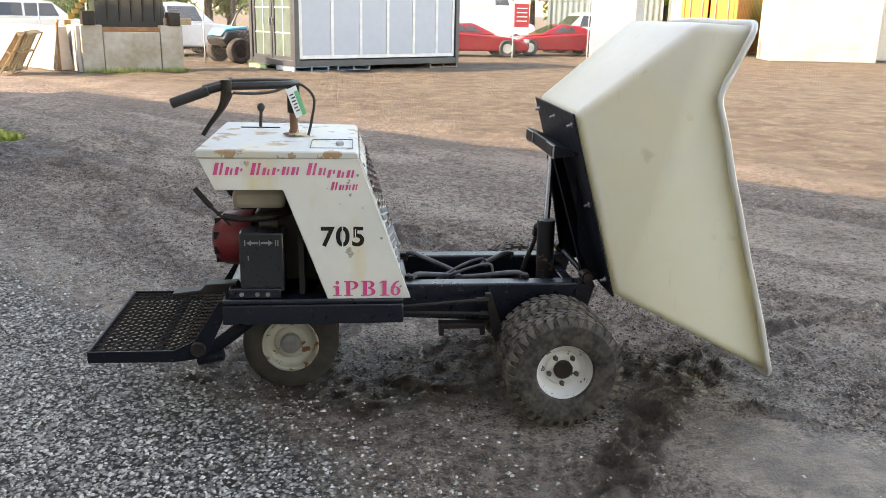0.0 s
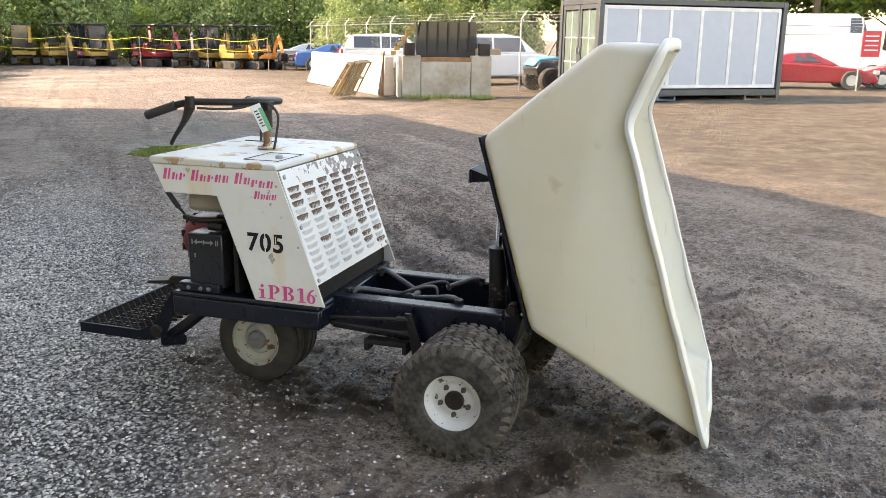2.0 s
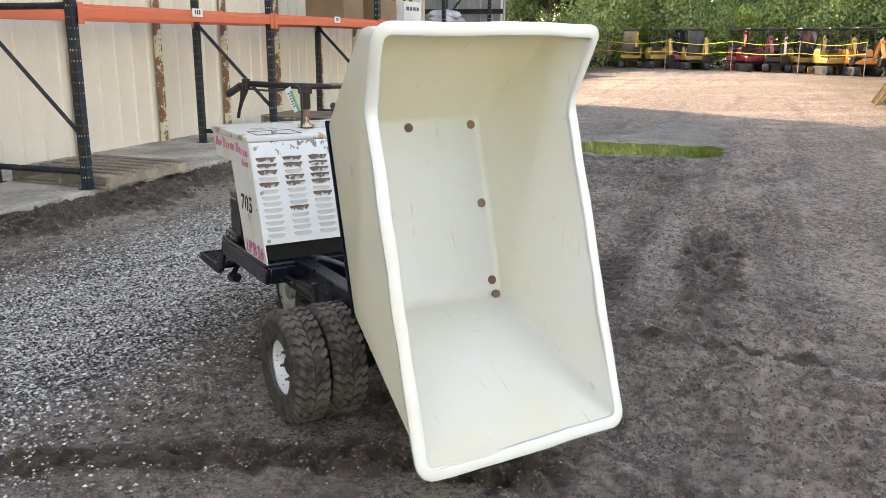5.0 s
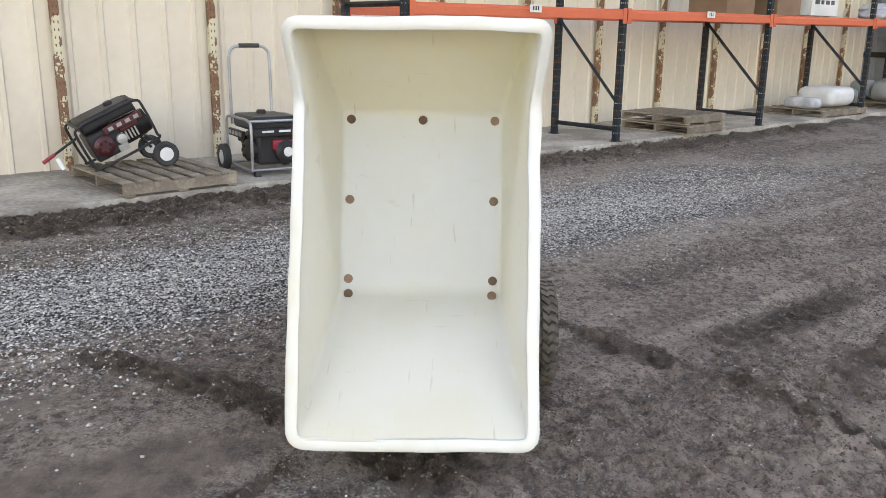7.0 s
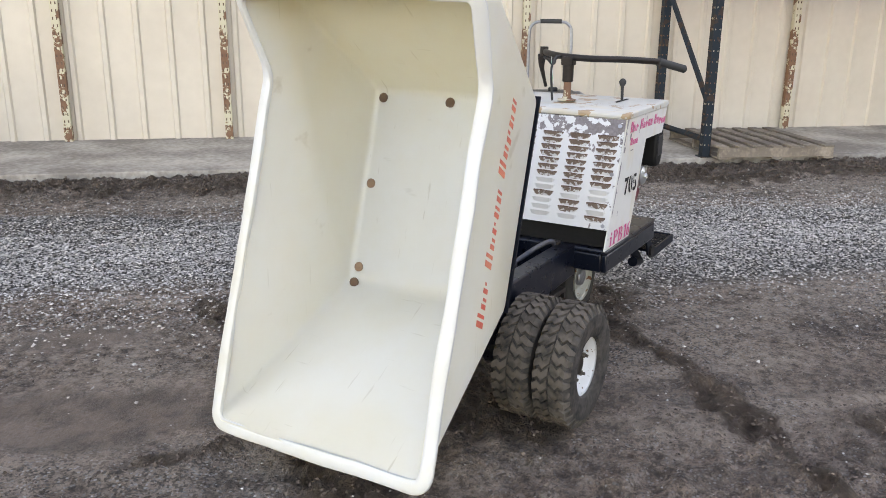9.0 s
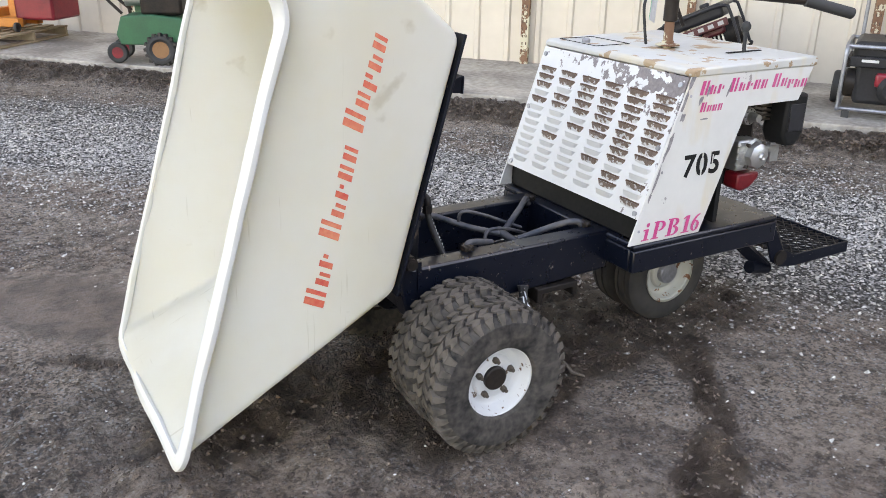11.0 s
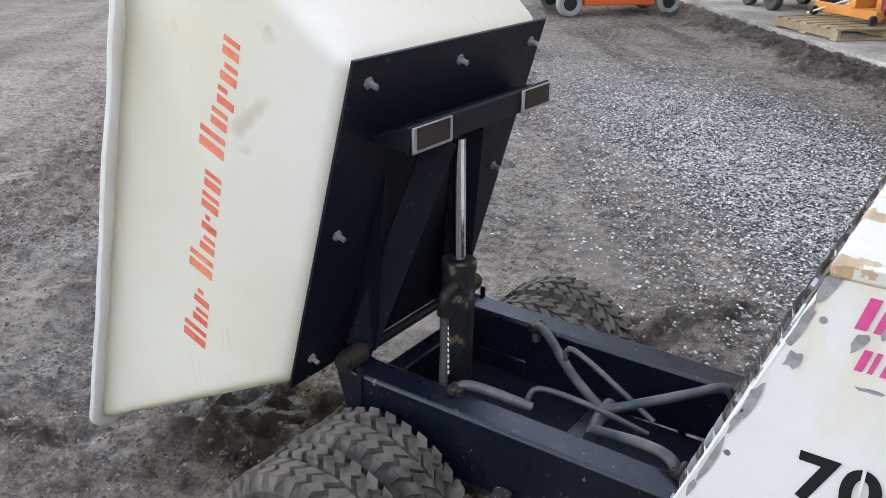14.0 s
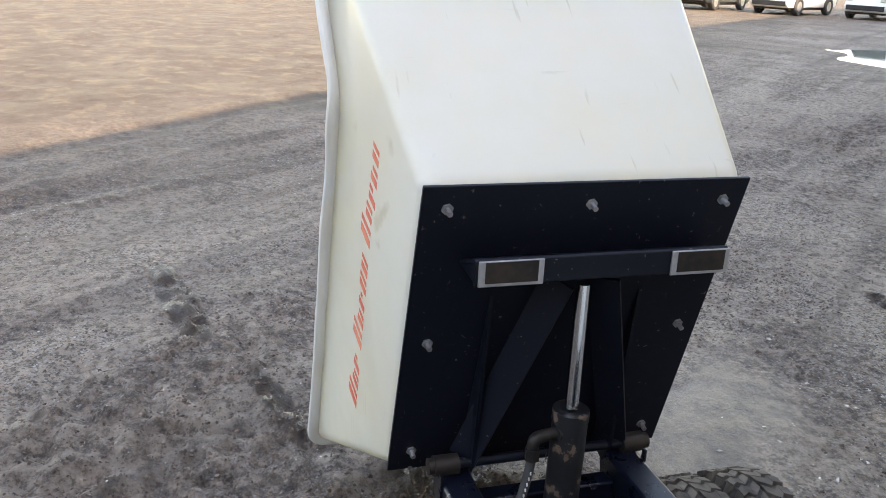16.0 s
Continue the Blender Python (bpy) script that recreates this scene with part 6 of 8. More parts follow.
    tube(bm, curve([(0.012, 0.036, 0.668), (0.004, 0.080, 0.668), (0.002, 0.091, 0.655), (0.001, 0.092, 0.622)], 4), 0.0135, 12)
    tube(bm, [(0.001, 0.0915, 0.645), (0.001, 0.092, 0.618)], 0.0165, 6)
    part("elbow_fitting", bm, M_DARK, barrel, "dark steel hose elbow")
    bm = bm_new()
    tube(bm, [(0.024, 0.0, 0.72), (0.030, 0.0, 1.0)], 0.0145, 16)
    part("cylinder_rod", bm, M_CHROME, e, "bright chromed piston rod")
    bm = bm_new()
    tube(bm, curve([(0.001, 0.092, 0.622), (-0.002, 0.096, 0.60), (-0.014, 0.112, 0.55), (-0.03, 0.138, 0.49), (-0.045, 0.152, 0.42)], 6), 0.0105, 12)
    hs = part("hydraulic_hose", bm, M_RUBBER, e)
    bm = bm_new()
    for i in range(9):
        box(bm, -0.0135 - i * 0.0032, 0.098 + i * 0.0042, 0.593 - i * 0.011, 0.003, 0.003, 0.007)
    part("hose_print", bm, M_WHITE, hs, smooth=0)
    # linkage rods in the open bed
    for pts, r in ((((-0.098, -0.165, 0.472), (-0.105, -0.16, 0.513), (-0.15, -0.13, 0.513), (-0.25, -0.06, 0.479), (-0.36, 0, 0.452)), 0.0125),
                   (((-0.585, -0.165, 0.486), (-0.56, -0.15, 0.513), (-0.5, -0.1, 0.499), (-0.36, 0, 0.459)), 0.0125),
                   (((-0.585, 0.175, 0.486), (-0.565, 0.165, 0.52), (-0.5, 0.13, 0.506), (-0.37, 0.08, 0.459)), 0.0125),
                   (((-0.095, 0.185, 0.472), (-0.1, 0.175, 0.513), (-0.14, 0.155, 0.513), (-0.24, 0.11, 0.479)), 0.0125),
                   (((-0.22, -0.08, 0.486), (-0.23, -0.075, 0.533), (-0.3, -0.06, 0.52), (-0.46, -0.03, 0.452)), 0.007),
                   (((-0.22, 0.1, 0.472), (-0.24, 0.085, 0.513), (-0.34, 0.05, 0.493), (-0.46, 0, 0.439)), 0.007),
                   (((-0.36, -0.03, 0.459), (-0.36, 0.03, 0.452), (-0.37, 0.09, 0.445)), 0.017)):
        bm = bm_new()
        tube(bm, curve(pts, 5), r * 0.9, 16)
        part("linkage_rod", bm, M_ROD, e)
    for x, y in ((-0.098, -0.165), (-0.098, 0.185), (-0.59, -0.165), (-0.59, 0.175)):
        bm = bm_new()
        box(bm, x, y, 0.508, 0.035, 0.03, 0.022)
        tube(bm, [(x, y - 0.022, 0.513), (x, y + 0.022, 0.513)], 0.009, 8)
        part("rod_clip", bm, M_DARK, e, bevel=0.003)
    # control links on the right flank
    for p0, p1 in (((-0.62, -0.30, 0.425), (-0.27, -0.30, 0.452)), ((-0.62, -0.30, 0.40), (-0.25, -0.29, 0.385))):
        bm = bm_new()
        a, b = Vector(p0), Vector(p1)
        tube(bm, [a, b], 0.008, 8)
        tube(bm, [b - (b - a) * 0.14, b], 0.014, 8)
        part("control_link", bm, M_DARK, e)
    bm = bm_new()
    prism(bm, [(-0.285, 0.48), (-0.262, 0.48), (-0.21, 0.33), (-0.16, 0.14), (-0.185, 0.13), (-0.25, 0.30)], -0.31, -0.29, "y")
    part("control_arm", bm, M_DARK, e, bevel=0.002)
    bm = bm_new()
    rs3 = random.Random(6)
    line = curve([(-0.268, 0.268, 0.375), (-0.262, 0.282, 0.33), (-0.245, 0.297, 0.27), (-0.232, 0.303, 0.21), (-0.222, 0.300, 0.15)], 5)
    tube(bm, line, [0.017 + rs3.uniform(-0.003, 0.004) for _ in line], 9)
    hose = part("wrapped_hose", bm, M_WRAP, e, "frayed black hose wrapped in dirty tape")
    for k in range(7):
        bm = bm_new()
        q = line[min(len(line) - 1, 2 + 2 * k)]
        a = Vector((rs3.uniform(-0.02, 0.02), 0.018, rs3.uniform(-0.01, 0.01)))
        tube(bm, [q + a * 0.6, q + a * 1.2 + Vector((rs3.uniform(-0.01, 0.01), 0.004, -0.02)), q + a + Vector((rs3.uniform(-0.015, 0.015), 0.006, -0.05))], [0.003, 0.0022, 0.001], 5)
        part("loose_thread", bm, M_PAPER, hose)
    return e


M_PEEL = worn("peeled_louvre_paint", (0.66, 0.66, 0.645), ((0.10, 0.07, 0.058), (0.30, 0.21, 0.165)), 0.585, 60.0)
_pn = M_PEEL.node_tree
_pt = [q for q in _pn.nodes if q.type == "TEX_NOISE" and q.inputs["Scale"].default_value == 60.0][0]
_pr = _pt.outputs["Fac"].links[0].to_socket
_px, _pm, _pa = (_pn.nodes.new(k) for k in ("ShaderNodeSeparateXYZ", "ShaderNodeMapRange", "ShaderNodeMath"))
_pc = _pn.nodes.new("ShaderNodeTexCoord")
_pm.inputs["From Min"].default_value, _pm.inputs["From Max"].default_value, _pm.inputs["To Min"].default_value, _pm.inputs["To Max"].default_value = 0.008, 0.029, 0.20, -0.02
_pn.links.new(_pc.outputs["Object"], _px.inputs[0])
_pn.links.new(_px.outputs[1], _pm.inputs["Value"])
_pn.links.new(_pm.outputs[0], _pa.inputs[0])
_pn.links.new(_pt.outputs["Fac"], _pa.inputs[1])
_pn.links.new(_pa.outputs[0], _pr)
_n = M_PEEL.node_tree
_oi = _n.nodes.new("ShaderNodeObjectInfo")
_va = _n.nodes.new("ShaderNodeVectorMath")
_vs = _n.nodes.new("ShaderNodeVectorMath")
_vs.operation = "SCALE"
_vs.inputs[0].default_value, _va.operation = (3.1, 5.7, 9.2), "ADD"
_n.links.new(_oi.outputs["Random"], _vs.inputs["Scale"])
for _t in [q for q in _n.nodes if q.type == "TEX_NOISE"]:
    _src = _t.inputs["Vector"].links[0].from_socket
    _n.links.new(_src, _va.inputs[0])
    _n.links.new(_vs.outputs[0], _va.inputs[1])
    _n.links.new(_va.outputs[0], _t.inputs["Vector"])
build_buggy()

bm_ = bm_new()
tube(bm_, [(_x, _y, float(ground_z(np.array([_x]), np.array([_y]))[0]) + 0.008) for _x, _y in ((-0.485, 0.085), (-0.512, 0.12), (-0.498, 0.18), (-0.507, 0.24), (-0.490, 0.29), (-0.497, 0.35))], [0.004, 0.007, 0.007, 0.006, 0.007, 0.004], 6)
solid("stick", bm_, M_WOOD, "short grey crooked stick lying in the mud", "stick")


# ---- things on the slab ----
def wheel(parent, x, y, z, r, w, rim_material, axis="y", name="wheel", tyre_material=None):
    bm = bm_new()
    lathe(bm, [(r * 0.55, -w * 0.4), (r * 0.72, -w * 0.5), (r * 0.9, -w * 0.48), (r, -w * 0.3), (r, w * 0.3), (r * 0.9, w * 0.48), (r * 0.72, w * 0.5), (r * 0.55, w * 0.4)], 24, axis, (x, y, z), cap=False)
    t = part(name, bm, tyre_material or M_RUBBER, parent)
    bm = bm_new()
    lathe(bm, [(r * 0.56, -w * 0.38), (r * 0.2, -w * 0.2), (r * 0.2, w * 0.2), (r * 0.56, w * 0.38)], 16, axis, (x, y, z))
    part("rim", bm, rim_material, t)
    return t


def generator(m, label, tank, body, tubes, handle_up, axle=0.115, side=1):
    """Portable frame generator; local x is its length, wheels at -x."""
    e = thing("generator", label, "generator", m)
    for y in (-0.26, 0.26):
        bm = bm_new()
        tube(bm, curve([(-0.34, y, 0.10), (-0.345, y, 0.40), (-0.30, y, 0.50), (0.0, y, 0.51), (0.30, y, 0.50), (0.345, y, 0.40), (0.34, y, 0.10), (0.30, y, 0.06), (-0.30, y, 0.06), (-0.34, y, 0.10)], 4), 0.014, 10)
        part("frame_tube", bm, tubes, e)
    for x in (-0.3, 0.3):
        for z in (0.06, 0.50):
            bm = bm_new()
            tube(bm, [(x, -0.26, z), (x, 0.26, z)], 0.014, 8)
            part("cross_tube", bm, tubes, e)
    bm = bm_new()
    box(bm, 0, 0, 0.47, 0.56, 0.44, 0.13)
    t = part("fuel_tank", bm, tank, e, bevel=0.035, seg=3)
    bm = bm_new()
    lathe(bm, [(0.045, 0.53), (0.045, 0.56), (0.035, 0.57), (0, 0.57)], 14, "z", (-0.1, 0, 0))
    part("fuel_cap", bm, M_PLASTIC, t)
    bm = bm_new()
    box(bm, 0.12, 0.02, 0.24, 0.32, 0.40, 0.28)
    part("engine", bm, M_PLASTIC, e, bevel=0.03)
    bm = bm_new()
    lathe(bm, [(0, -0.27 * side), (0.06, -0.27 * side), (0.10, -0.24 * side), (0.105, -0.16 * side), (0, -0.16 * side)], 20, "y", (0.16, 0, 0.23))
    r = part("recoil_cover", bm, body, e)
    for i in range(6):
        bm = bm_new()
        box(bm, 0.16 + math.cos(i * 1.05) * 0.05, -0.273 * side, 0.23 + math.sin(i * 1.05) * 0.05, 0.016, 0.006, 0.03)
        part("vent", bm, M_STENCIL, r, smooth=0)
    bm = bm_new()
    lathe(bm, [(0, -0.2), (0.12, -0.2), (0.13, -0.1), (0.13, 0.14), (0, 0.14)], 20, "x", (-0.16, 0, 0.24))
    part("alternator", bm, M_DARK, e)
    bm = bm_new()
    box(bm, -0.10, -0.245 * side, 0.36, 0.40, 0.03, 0.07)
    c = part("control_panel", bm, body, e, bevel=0.006)
    bm = bm_new()
    for i in range(4):
        box(bm, -0.24 + 0.09 * i, -0.262 * side, 0.36, 0.05, 0.006, 0.035)
    part("sockets", bm, M_GALV, c, smooth=0)
    bm = bm_new()
    lathe(bm, [(0, -0.26 * side), (0.05, -0.255 * side), (0.055, -0.21 * side), (0, -0.21 * side)], 14, "y", (-0.02, 0, 0.22))
    box(bm, 0.0, -0.22 * side, 0.14, 0.10, 0.05, 0.07)
    if not handle_up:
        part("carburettor", bm, M_ALU, e)
    else:
        bm = bm_new()
        lathe(bm, [(0, 0.36), (0.07, 0.36), (0.105, 0.33), (0.11, 0.24), (0, 0.24)], 22, "x", (0, 0.08, 0.22))
        rc = part("recoil_cover", bm, M_PLASTIC, e)
        bm = bm_new()
        lathe(bm, [(0.045, 0.362), (0.04, 0.368), (0, 0.369)], 16, "x", (0, 0.08, 0.22))
        part("badge", bm, M_WHITE, rc)
        bm = bm_new()
        box(bm, 0.30, 0.08, 0.28, 0.05, 0.26, 0.10)
        part("engine_cowl", bm, M_GENRED, e, bevel=0.02)
        bm = bm_new()
        box(bm, 0.325, 0, 0.40, 0.03, 0.46, 0.07)
        cp = part("front_panel", bm, M_PLASTIC, e, bevel=0.008)
        for q in (-0.1, 0.06):
            bm = bm_new()
            box(bm, 0.342, q, 0.41, 0.004, 0.11, 0.018)
            part("text_bar", bm, M_WHITE, cp)
    for y in (-0.31, 0.31):
        wheel(e, -0.31, y, axle, 0.125, 0.075, M_WHITE)
        if axle < 0:
            bm = bm_new()
            tube(bm, [(-0.31, y * 0.86, axle), (-0.26, y * 0.84, 0.07)], 0.014, 8)
            part("axle_bracket", bm, M_PLASTIC, e)
    bm = bm_new()
    for i in range(5):
        box(bm, -0.20 + 0.035 * i, -0.137 * side, 0.22, 0.014, 0.02, 0.12)
    part("cooling_fins", bm, M_ALU, e, smooth=0)
    bm = bm_new()
    box(bm, -0.14, -0.15 * side, 0.30, 0.2, 0.1, 0.07)
    part("shroud", bm, body, e, bevel=0.02)
    bm = bm_new()
    for y in (-0.2, 0.2):
        bm = bm_new()
        box(bm, 0.30, y, 0.025, 0.05, 0.05, 0.05)
        part("rubber_foot", bm, M_RUBBER, e)
    bm = bm_new()
    if handle_up:
        tube(bm, curve([(-0.36, -0.2, 0.42), (-0.37, -0.2, 1.0), (-0.37, -0.17, 1.12), (-0.37, -0.08, 1.15), (-0.37, 0.08, 1.15), (-0.37, 0.17, 1.12), (-0.37, 0.2, 1.0), (-0.36, 0.2, 0.42)], 5), 0.014, 10)
        hd = part("handle", bm, tubes, e)
        bm = bm_new()
        tube(bm, [(-0.37, -0.10, 1.152), (-0.37, 0.10, 1.152)], 0.021, 12)
        part("grip", bm, M_RUBBER, hd)
    else:
        tube(bm, [(0.34, -0.22 * side, 0.42), (0.72, -0.24 * side, 0.36)], 0.013, 10)
        hd = part("handle", bm, tubes, e)
        bm = bm_new()
        tube(bm, [(0.60, -0.234 * side, 0.378), (0.73, -0.24 * side, 0.358)], 0.019, 10)
        part("grip", bm, M_GENRED, hd)
        bm = bm_new()
        box(bm, 0.60, -0.26 * side, 0.28, 0.035, 0.002, 0.12)
        part("paper_tag", bm, M_PAPER, hd)
    return e


generator(shed(0.575, -0.98, 0.535, -97) @ pose(0, 0, 0, 0, 25, 0) @ Matrix.Scale(0.97, 4) @ pose(0, 0, -0.28), "black and red portable generator tipped on its wheels", M_PLASTIC, M_MAROON, M_PLASTIC, False, -0.10, -1)
generator(shed(2.05, -0.62, 0.06, -8) @ Matrix.Scale(1.12, 4), "grey-framed black portable generator with a tall handle", M_PLASTIC, M_DARK, M_GALV, True)


def wrapped_tank():
    e = thing("white_tank", "white plastic tank in clear wrap on a pallet", "tank", shed(13.95, -0.55, 0.20))
    bm = bm_new()
    box(bm, 0, 0.1, 0.19, 0.75, 0.95, 0.36)
    part("tank_body", bm, M_WHITE, e, bevel=0.14, seg=4)
    bm = bm_new()
    for y in (0.62, 0.70):
        tube(bm, curve([(-0.3, y, 0.02), (-0.3, y, 0.27), (0.0, y + 0.03, 0.34), (0.3, y, 0.27), (0.3, y, 0.02)], 5), 0.02, 8)
    part("end_frame", bm, M_GALV, e)
    bm = bm_new()
    box(bm, 0.0, -0.75, 0.10, 0.6, 0.4, 0.2)
    part("loose_bag", bm, M_BAG, e, bevel=0.08, seg=3)


wrapped_tank()


def rolls():
    for u, v, r, q in ((16.2, -0.35, 0.20, 90), (16.75, -0.5, 0.22, 70), (16.5, -0.95, 0.2, 85)):
        e = thing("hose_roll", "grey plastic hose roll lying on a pallet", "roll", shed(u, v, 0.205 + r, q), "hose rolls")
        bm = bm_new()
        lathe(bm, [(r * 0.5, -0.2), (r * 0.9, -0.22), (r, -0.18), (r, 0.18), (r * 0.9, 0.22), (r * 0.5, 0.2), (r * 0.45, 0.0), (r * 0.5, -0.2)], 26)
        part("coil", bm, M_WRAPG, e)
        bm = bm_new()
        lathe(bm, [(r * 0.44, -0.19), (r * 0.36, -0.19), (r * 0.36, 0.19), (r * 0.44, 0.19)], 18)
        part("core", bm, M_DARK, e)


rolls()


def shelf_goods():
    for u, v, w, d, h, mt, lab in ((11.5, -0.5, 0.75, 0.8, 0.36, M_CARD, "brown cardboard box on the rack shelf"), (10.3, -0.6, 0.8, 0.7, 0.5, M_CARD, "brown cardboard box beside the rack post")):
        bm = bm_new()
        box(bm, 0, 0, h / 2, d, w, h)
        b = solid("cardboard_box", bm, mt, lab, "box", shed(u, v, 1.835), 0.006, "shelf boxes")
        bm = bm_new()
        box(bm, 0, 0, h + 0.002, d * 1.0, 0.06, 0.003)
        part("tape", bm, M_WOOD, b)
    e = thing("white_crate", "white plastic crate with printed side on the shelf", "crate", shed(12.65, -0.42, 1.835), "shelf crates")
    bm = bm_new()
    box(bm, 0, 0, 0.03, 0.7, 0.95, 0.03)
    for x, y, sx, sy in ((0.34, 0, 0.02, 0.95), (-0.34, 0, 0.02, 0.95), (0, 0.465, 0.7, 0.02), (0, -0.465, 0.7, 0.02)):
        box(bm, x, y, 0.20, sx, sy, 0.34)
    part("crate_body", bm, M_WHITE, e, bevel=0.006)
    for k, w in ((0, 0.16), (1, 0.1), (2, 0.13), (3, 0.12)):
        bm = bm_new()
        box(bm, 0.352, -0.28 + k * 0.18, 0.24, 0.004, w, 0.07)
        part("print_bar", bm, M_ROD, e, smooth=0)
    bm = bm_new()
    for k in range(3):
        box(bm, 0, -0.35 + 0.35 * k, -0.0, 0.6, 0.09, 0.03)
    part("crate_feet", bm, M_WHITE, e)
    rs = random.Random(3)
    for i, (u, v, z) in enumerate(((15.2, -0.35, 0), (15.7, -0.5, 0), (15.4, -0.45, 0.13), (16.1, -0.4, 0), (15.9, -0.45, 0.14), (16.5, -0.5, 0.0))):
        bm = bm_new()
        bmesh.ops.create_icosphere(bm, subdivisions=3, radius=1)
        for w in bm.verts:
            k = 1 + 0.16 * noise.noise(w.co * 1.7 + Vector((i, 0, 0)))
            w.co = Vector((w.co.x * 0.30 * k, w.co.y * 0.26 * k, max(-0.075, w.co.z * 0.12 * k)))
        solid("filled_bag", bm, M_WRAPG if i % 2 else M_BAG, "slumped grey filled bag on the rack shelf", "bag", shed(u, v, 1.835 + 0.075 + z, rs.uniform(-20, 20)), group="filled bags")


shelf_goods()


def sod_cutter():
    e = thing("sod_cutter", "green self-propelled sod cutter with lugged wheels", "machine", shed(-4.72, -0.35, 0.06, -68))
    bm = bm_new()
    prism(bm, [(-0.42, 0.20), (0.42, 0.20), (0.46, 0.30), (0.40, 0.48), (0.10, 0.50), (-0.40, 0.44)], -0.22, 0.22, "y")
    b = part("body", bm, M_MACHGREEN, e, bevel=0.012)
    bm = bm_new()
    for i in range(4):
        for j in range(3):
            box(bm, -0.30 + 0.07 * i, -0.222, 0.30 + 0.05 * j, 0.045, 0.006, 0.022)
    part("slots", bm, M_STENCIL, b, smooth=0)
    bm = bm_new()
    lathe(bm, [(0, -0.004), (0.05, -0.004), (0.05, 0.0)], 18, "y", (0.2, -0.222, 0.37))
    part("badge", bm, M_WHITE, b)
    for y in (-0.20, 0.20):
        t = wheel(e, 0.02, y, 0.155, 0.155, 0.15, M_RUST)
        bm = bm_new()
        for i in range(16):
            a = i * 0.3927
            box(bm, 0.02 + math.cos(a) * 0.155, y, 0.155 + math.sin(a) * 0.155, 0.03, 0.14, 0.03, None)
        tagged(part("tread", bm, M_TYRE, t, smooth=0), kind="stuff")
    for x, y in ((0.54, -0.24), (0.50, 0.10)):
        wheel(e, x, y, 0.105, 0.105, 0.06, M_GENRED)
    for x, y in ((-0.50, -0.2), (-0.50, 0.15)):
        wheel(e, x, y, 0.10, 0.10, 0.07, M_DARK)
    for i in range(6):
        bm = bm_new()
        box(bm, 0.30, -0.226, 0.24 + 0.035 * i, 0.17, 0.012, 0.012)
        part("grille_bar", bm, M_DARK, e)
    bm = bm_new()
    tube(bm, curve([(0.42, -0.25, 0.26), (0.45, -0.26, 0.58), (0.38, -0.26, 0.70), (0.27, -0.26, 0.66), (0.24, -0.26, 0.40), (0.16, -0.25, 0.24)], 5), 0.018, 10)
    part("guard_hoop", bm, M_DARK, e)
    bm = bm_new()
    lathe(bm, [(0, -0.05), (0.06, -0.05), (0.065, 0.0), (0.065, 0.12), (0, 0.12)], 18, "x", (0.30, -0.08, 0.62))
    part("muffler", bm, M_ALU, e)
    bm = bm_new()
    box(bm, 0.0, 0.0, 0.62, 0.42, 0.36, 0.26)
    part("engine", bm, M_DARK, e, bevel=0.03)
    bm = bm_new()
    box(bm, -0.05, -0.05, 0.78, 0.26, 0.22, 0.12)
    part("fuel_tank", bm, M_GENRED, e, bevel=0.03)
    bm = bm_new()
    box(bm, 0.1, -0.2, 0.60, 0.16, 0.08, 0.10)
    part("cylinder_head", bm, M_ALU, e, bevel=0.01)
    bm = bm_new()
    prism(bm, [(0.26, 0.45), (0.36, 0.45), (0.40, 1.0), (0.34, 1.0)], -0.24, -0.16, "y")
    part("mast", bm, M_MACHGREEN, e, bevel=0.008)
    bm = bm_new()
    tube(bm, curve([(-0.5, -0.18, 0.10), (-0.46, -0.2, 0.4), (-0.3, -0.2, 0.75), (-0.15, -0.2, 0.95), (-0.05, -0.1, 1.0), (-0.05, 0.1, 1.0)], 5), 0.017, 10)
    tube(bm, curve([(0.4, 0.15, 0.5), (0.75, 0.15, 0.85), (0.95, 0.1, 0.95), (0.95, -0.15, 0.95), (0.75, -0.18, 0.8), (0.4, -0.18, 0.5)], 5), 0.016, 10)
    part("handlebar", bm, M_DARK, e)


sod_cutter()


def orange_hoist():
    e = thing("engine_hoist", "folded orange and red hoist strapped on a pallet", "hoist", shed(-7.55, -0.75, 0.20, 10))
    bm = bm_new()
    box(bm, 0.12, 0, 0.10, 0.10, 1.0, 0.10)
    box(bm, -0.25, 0.05, 0.10, 0.10, 0.9, 0.10)
    part("leg", bm, M_ORANGE2, e, bevel=0.008)
    bm = bm_new()
    box(bm, -0.05, 0.35, 0.45, 0.12, 0.12, 0.8)
    box(bm, -0.05, 0.15, 0.20, 0.5, 0.10, 0.10)
    part("mast", bm, M_ORANGE2, e, bevel=0.008)
    bm = bm_new()
    box(bm, -0.25, 0.62, 0.42, 0.55, 0.5, 0.6)
    part("red_housing", bm, M_GENRED, e, bevel=0.03)
    for x, y in ((0.2, -0.45), (-0.2, -0.4), (0.2, 0.5)):
        wheel(e, x, y, 0.055, 0.055, 0.04, M_DARK)
    bm = bm_new()
    tube(bm, [(0.25, -0.5, 0.02), (0.05, -0.05, 0.22)], 0.012, 6)
    tube(bm, [(0.1, -0.52, 0.02), (-0.1, -0.05, 0.2)], 0.012, 6)
    part("strap", bm, M_WHITE, e)


orange_hoist()


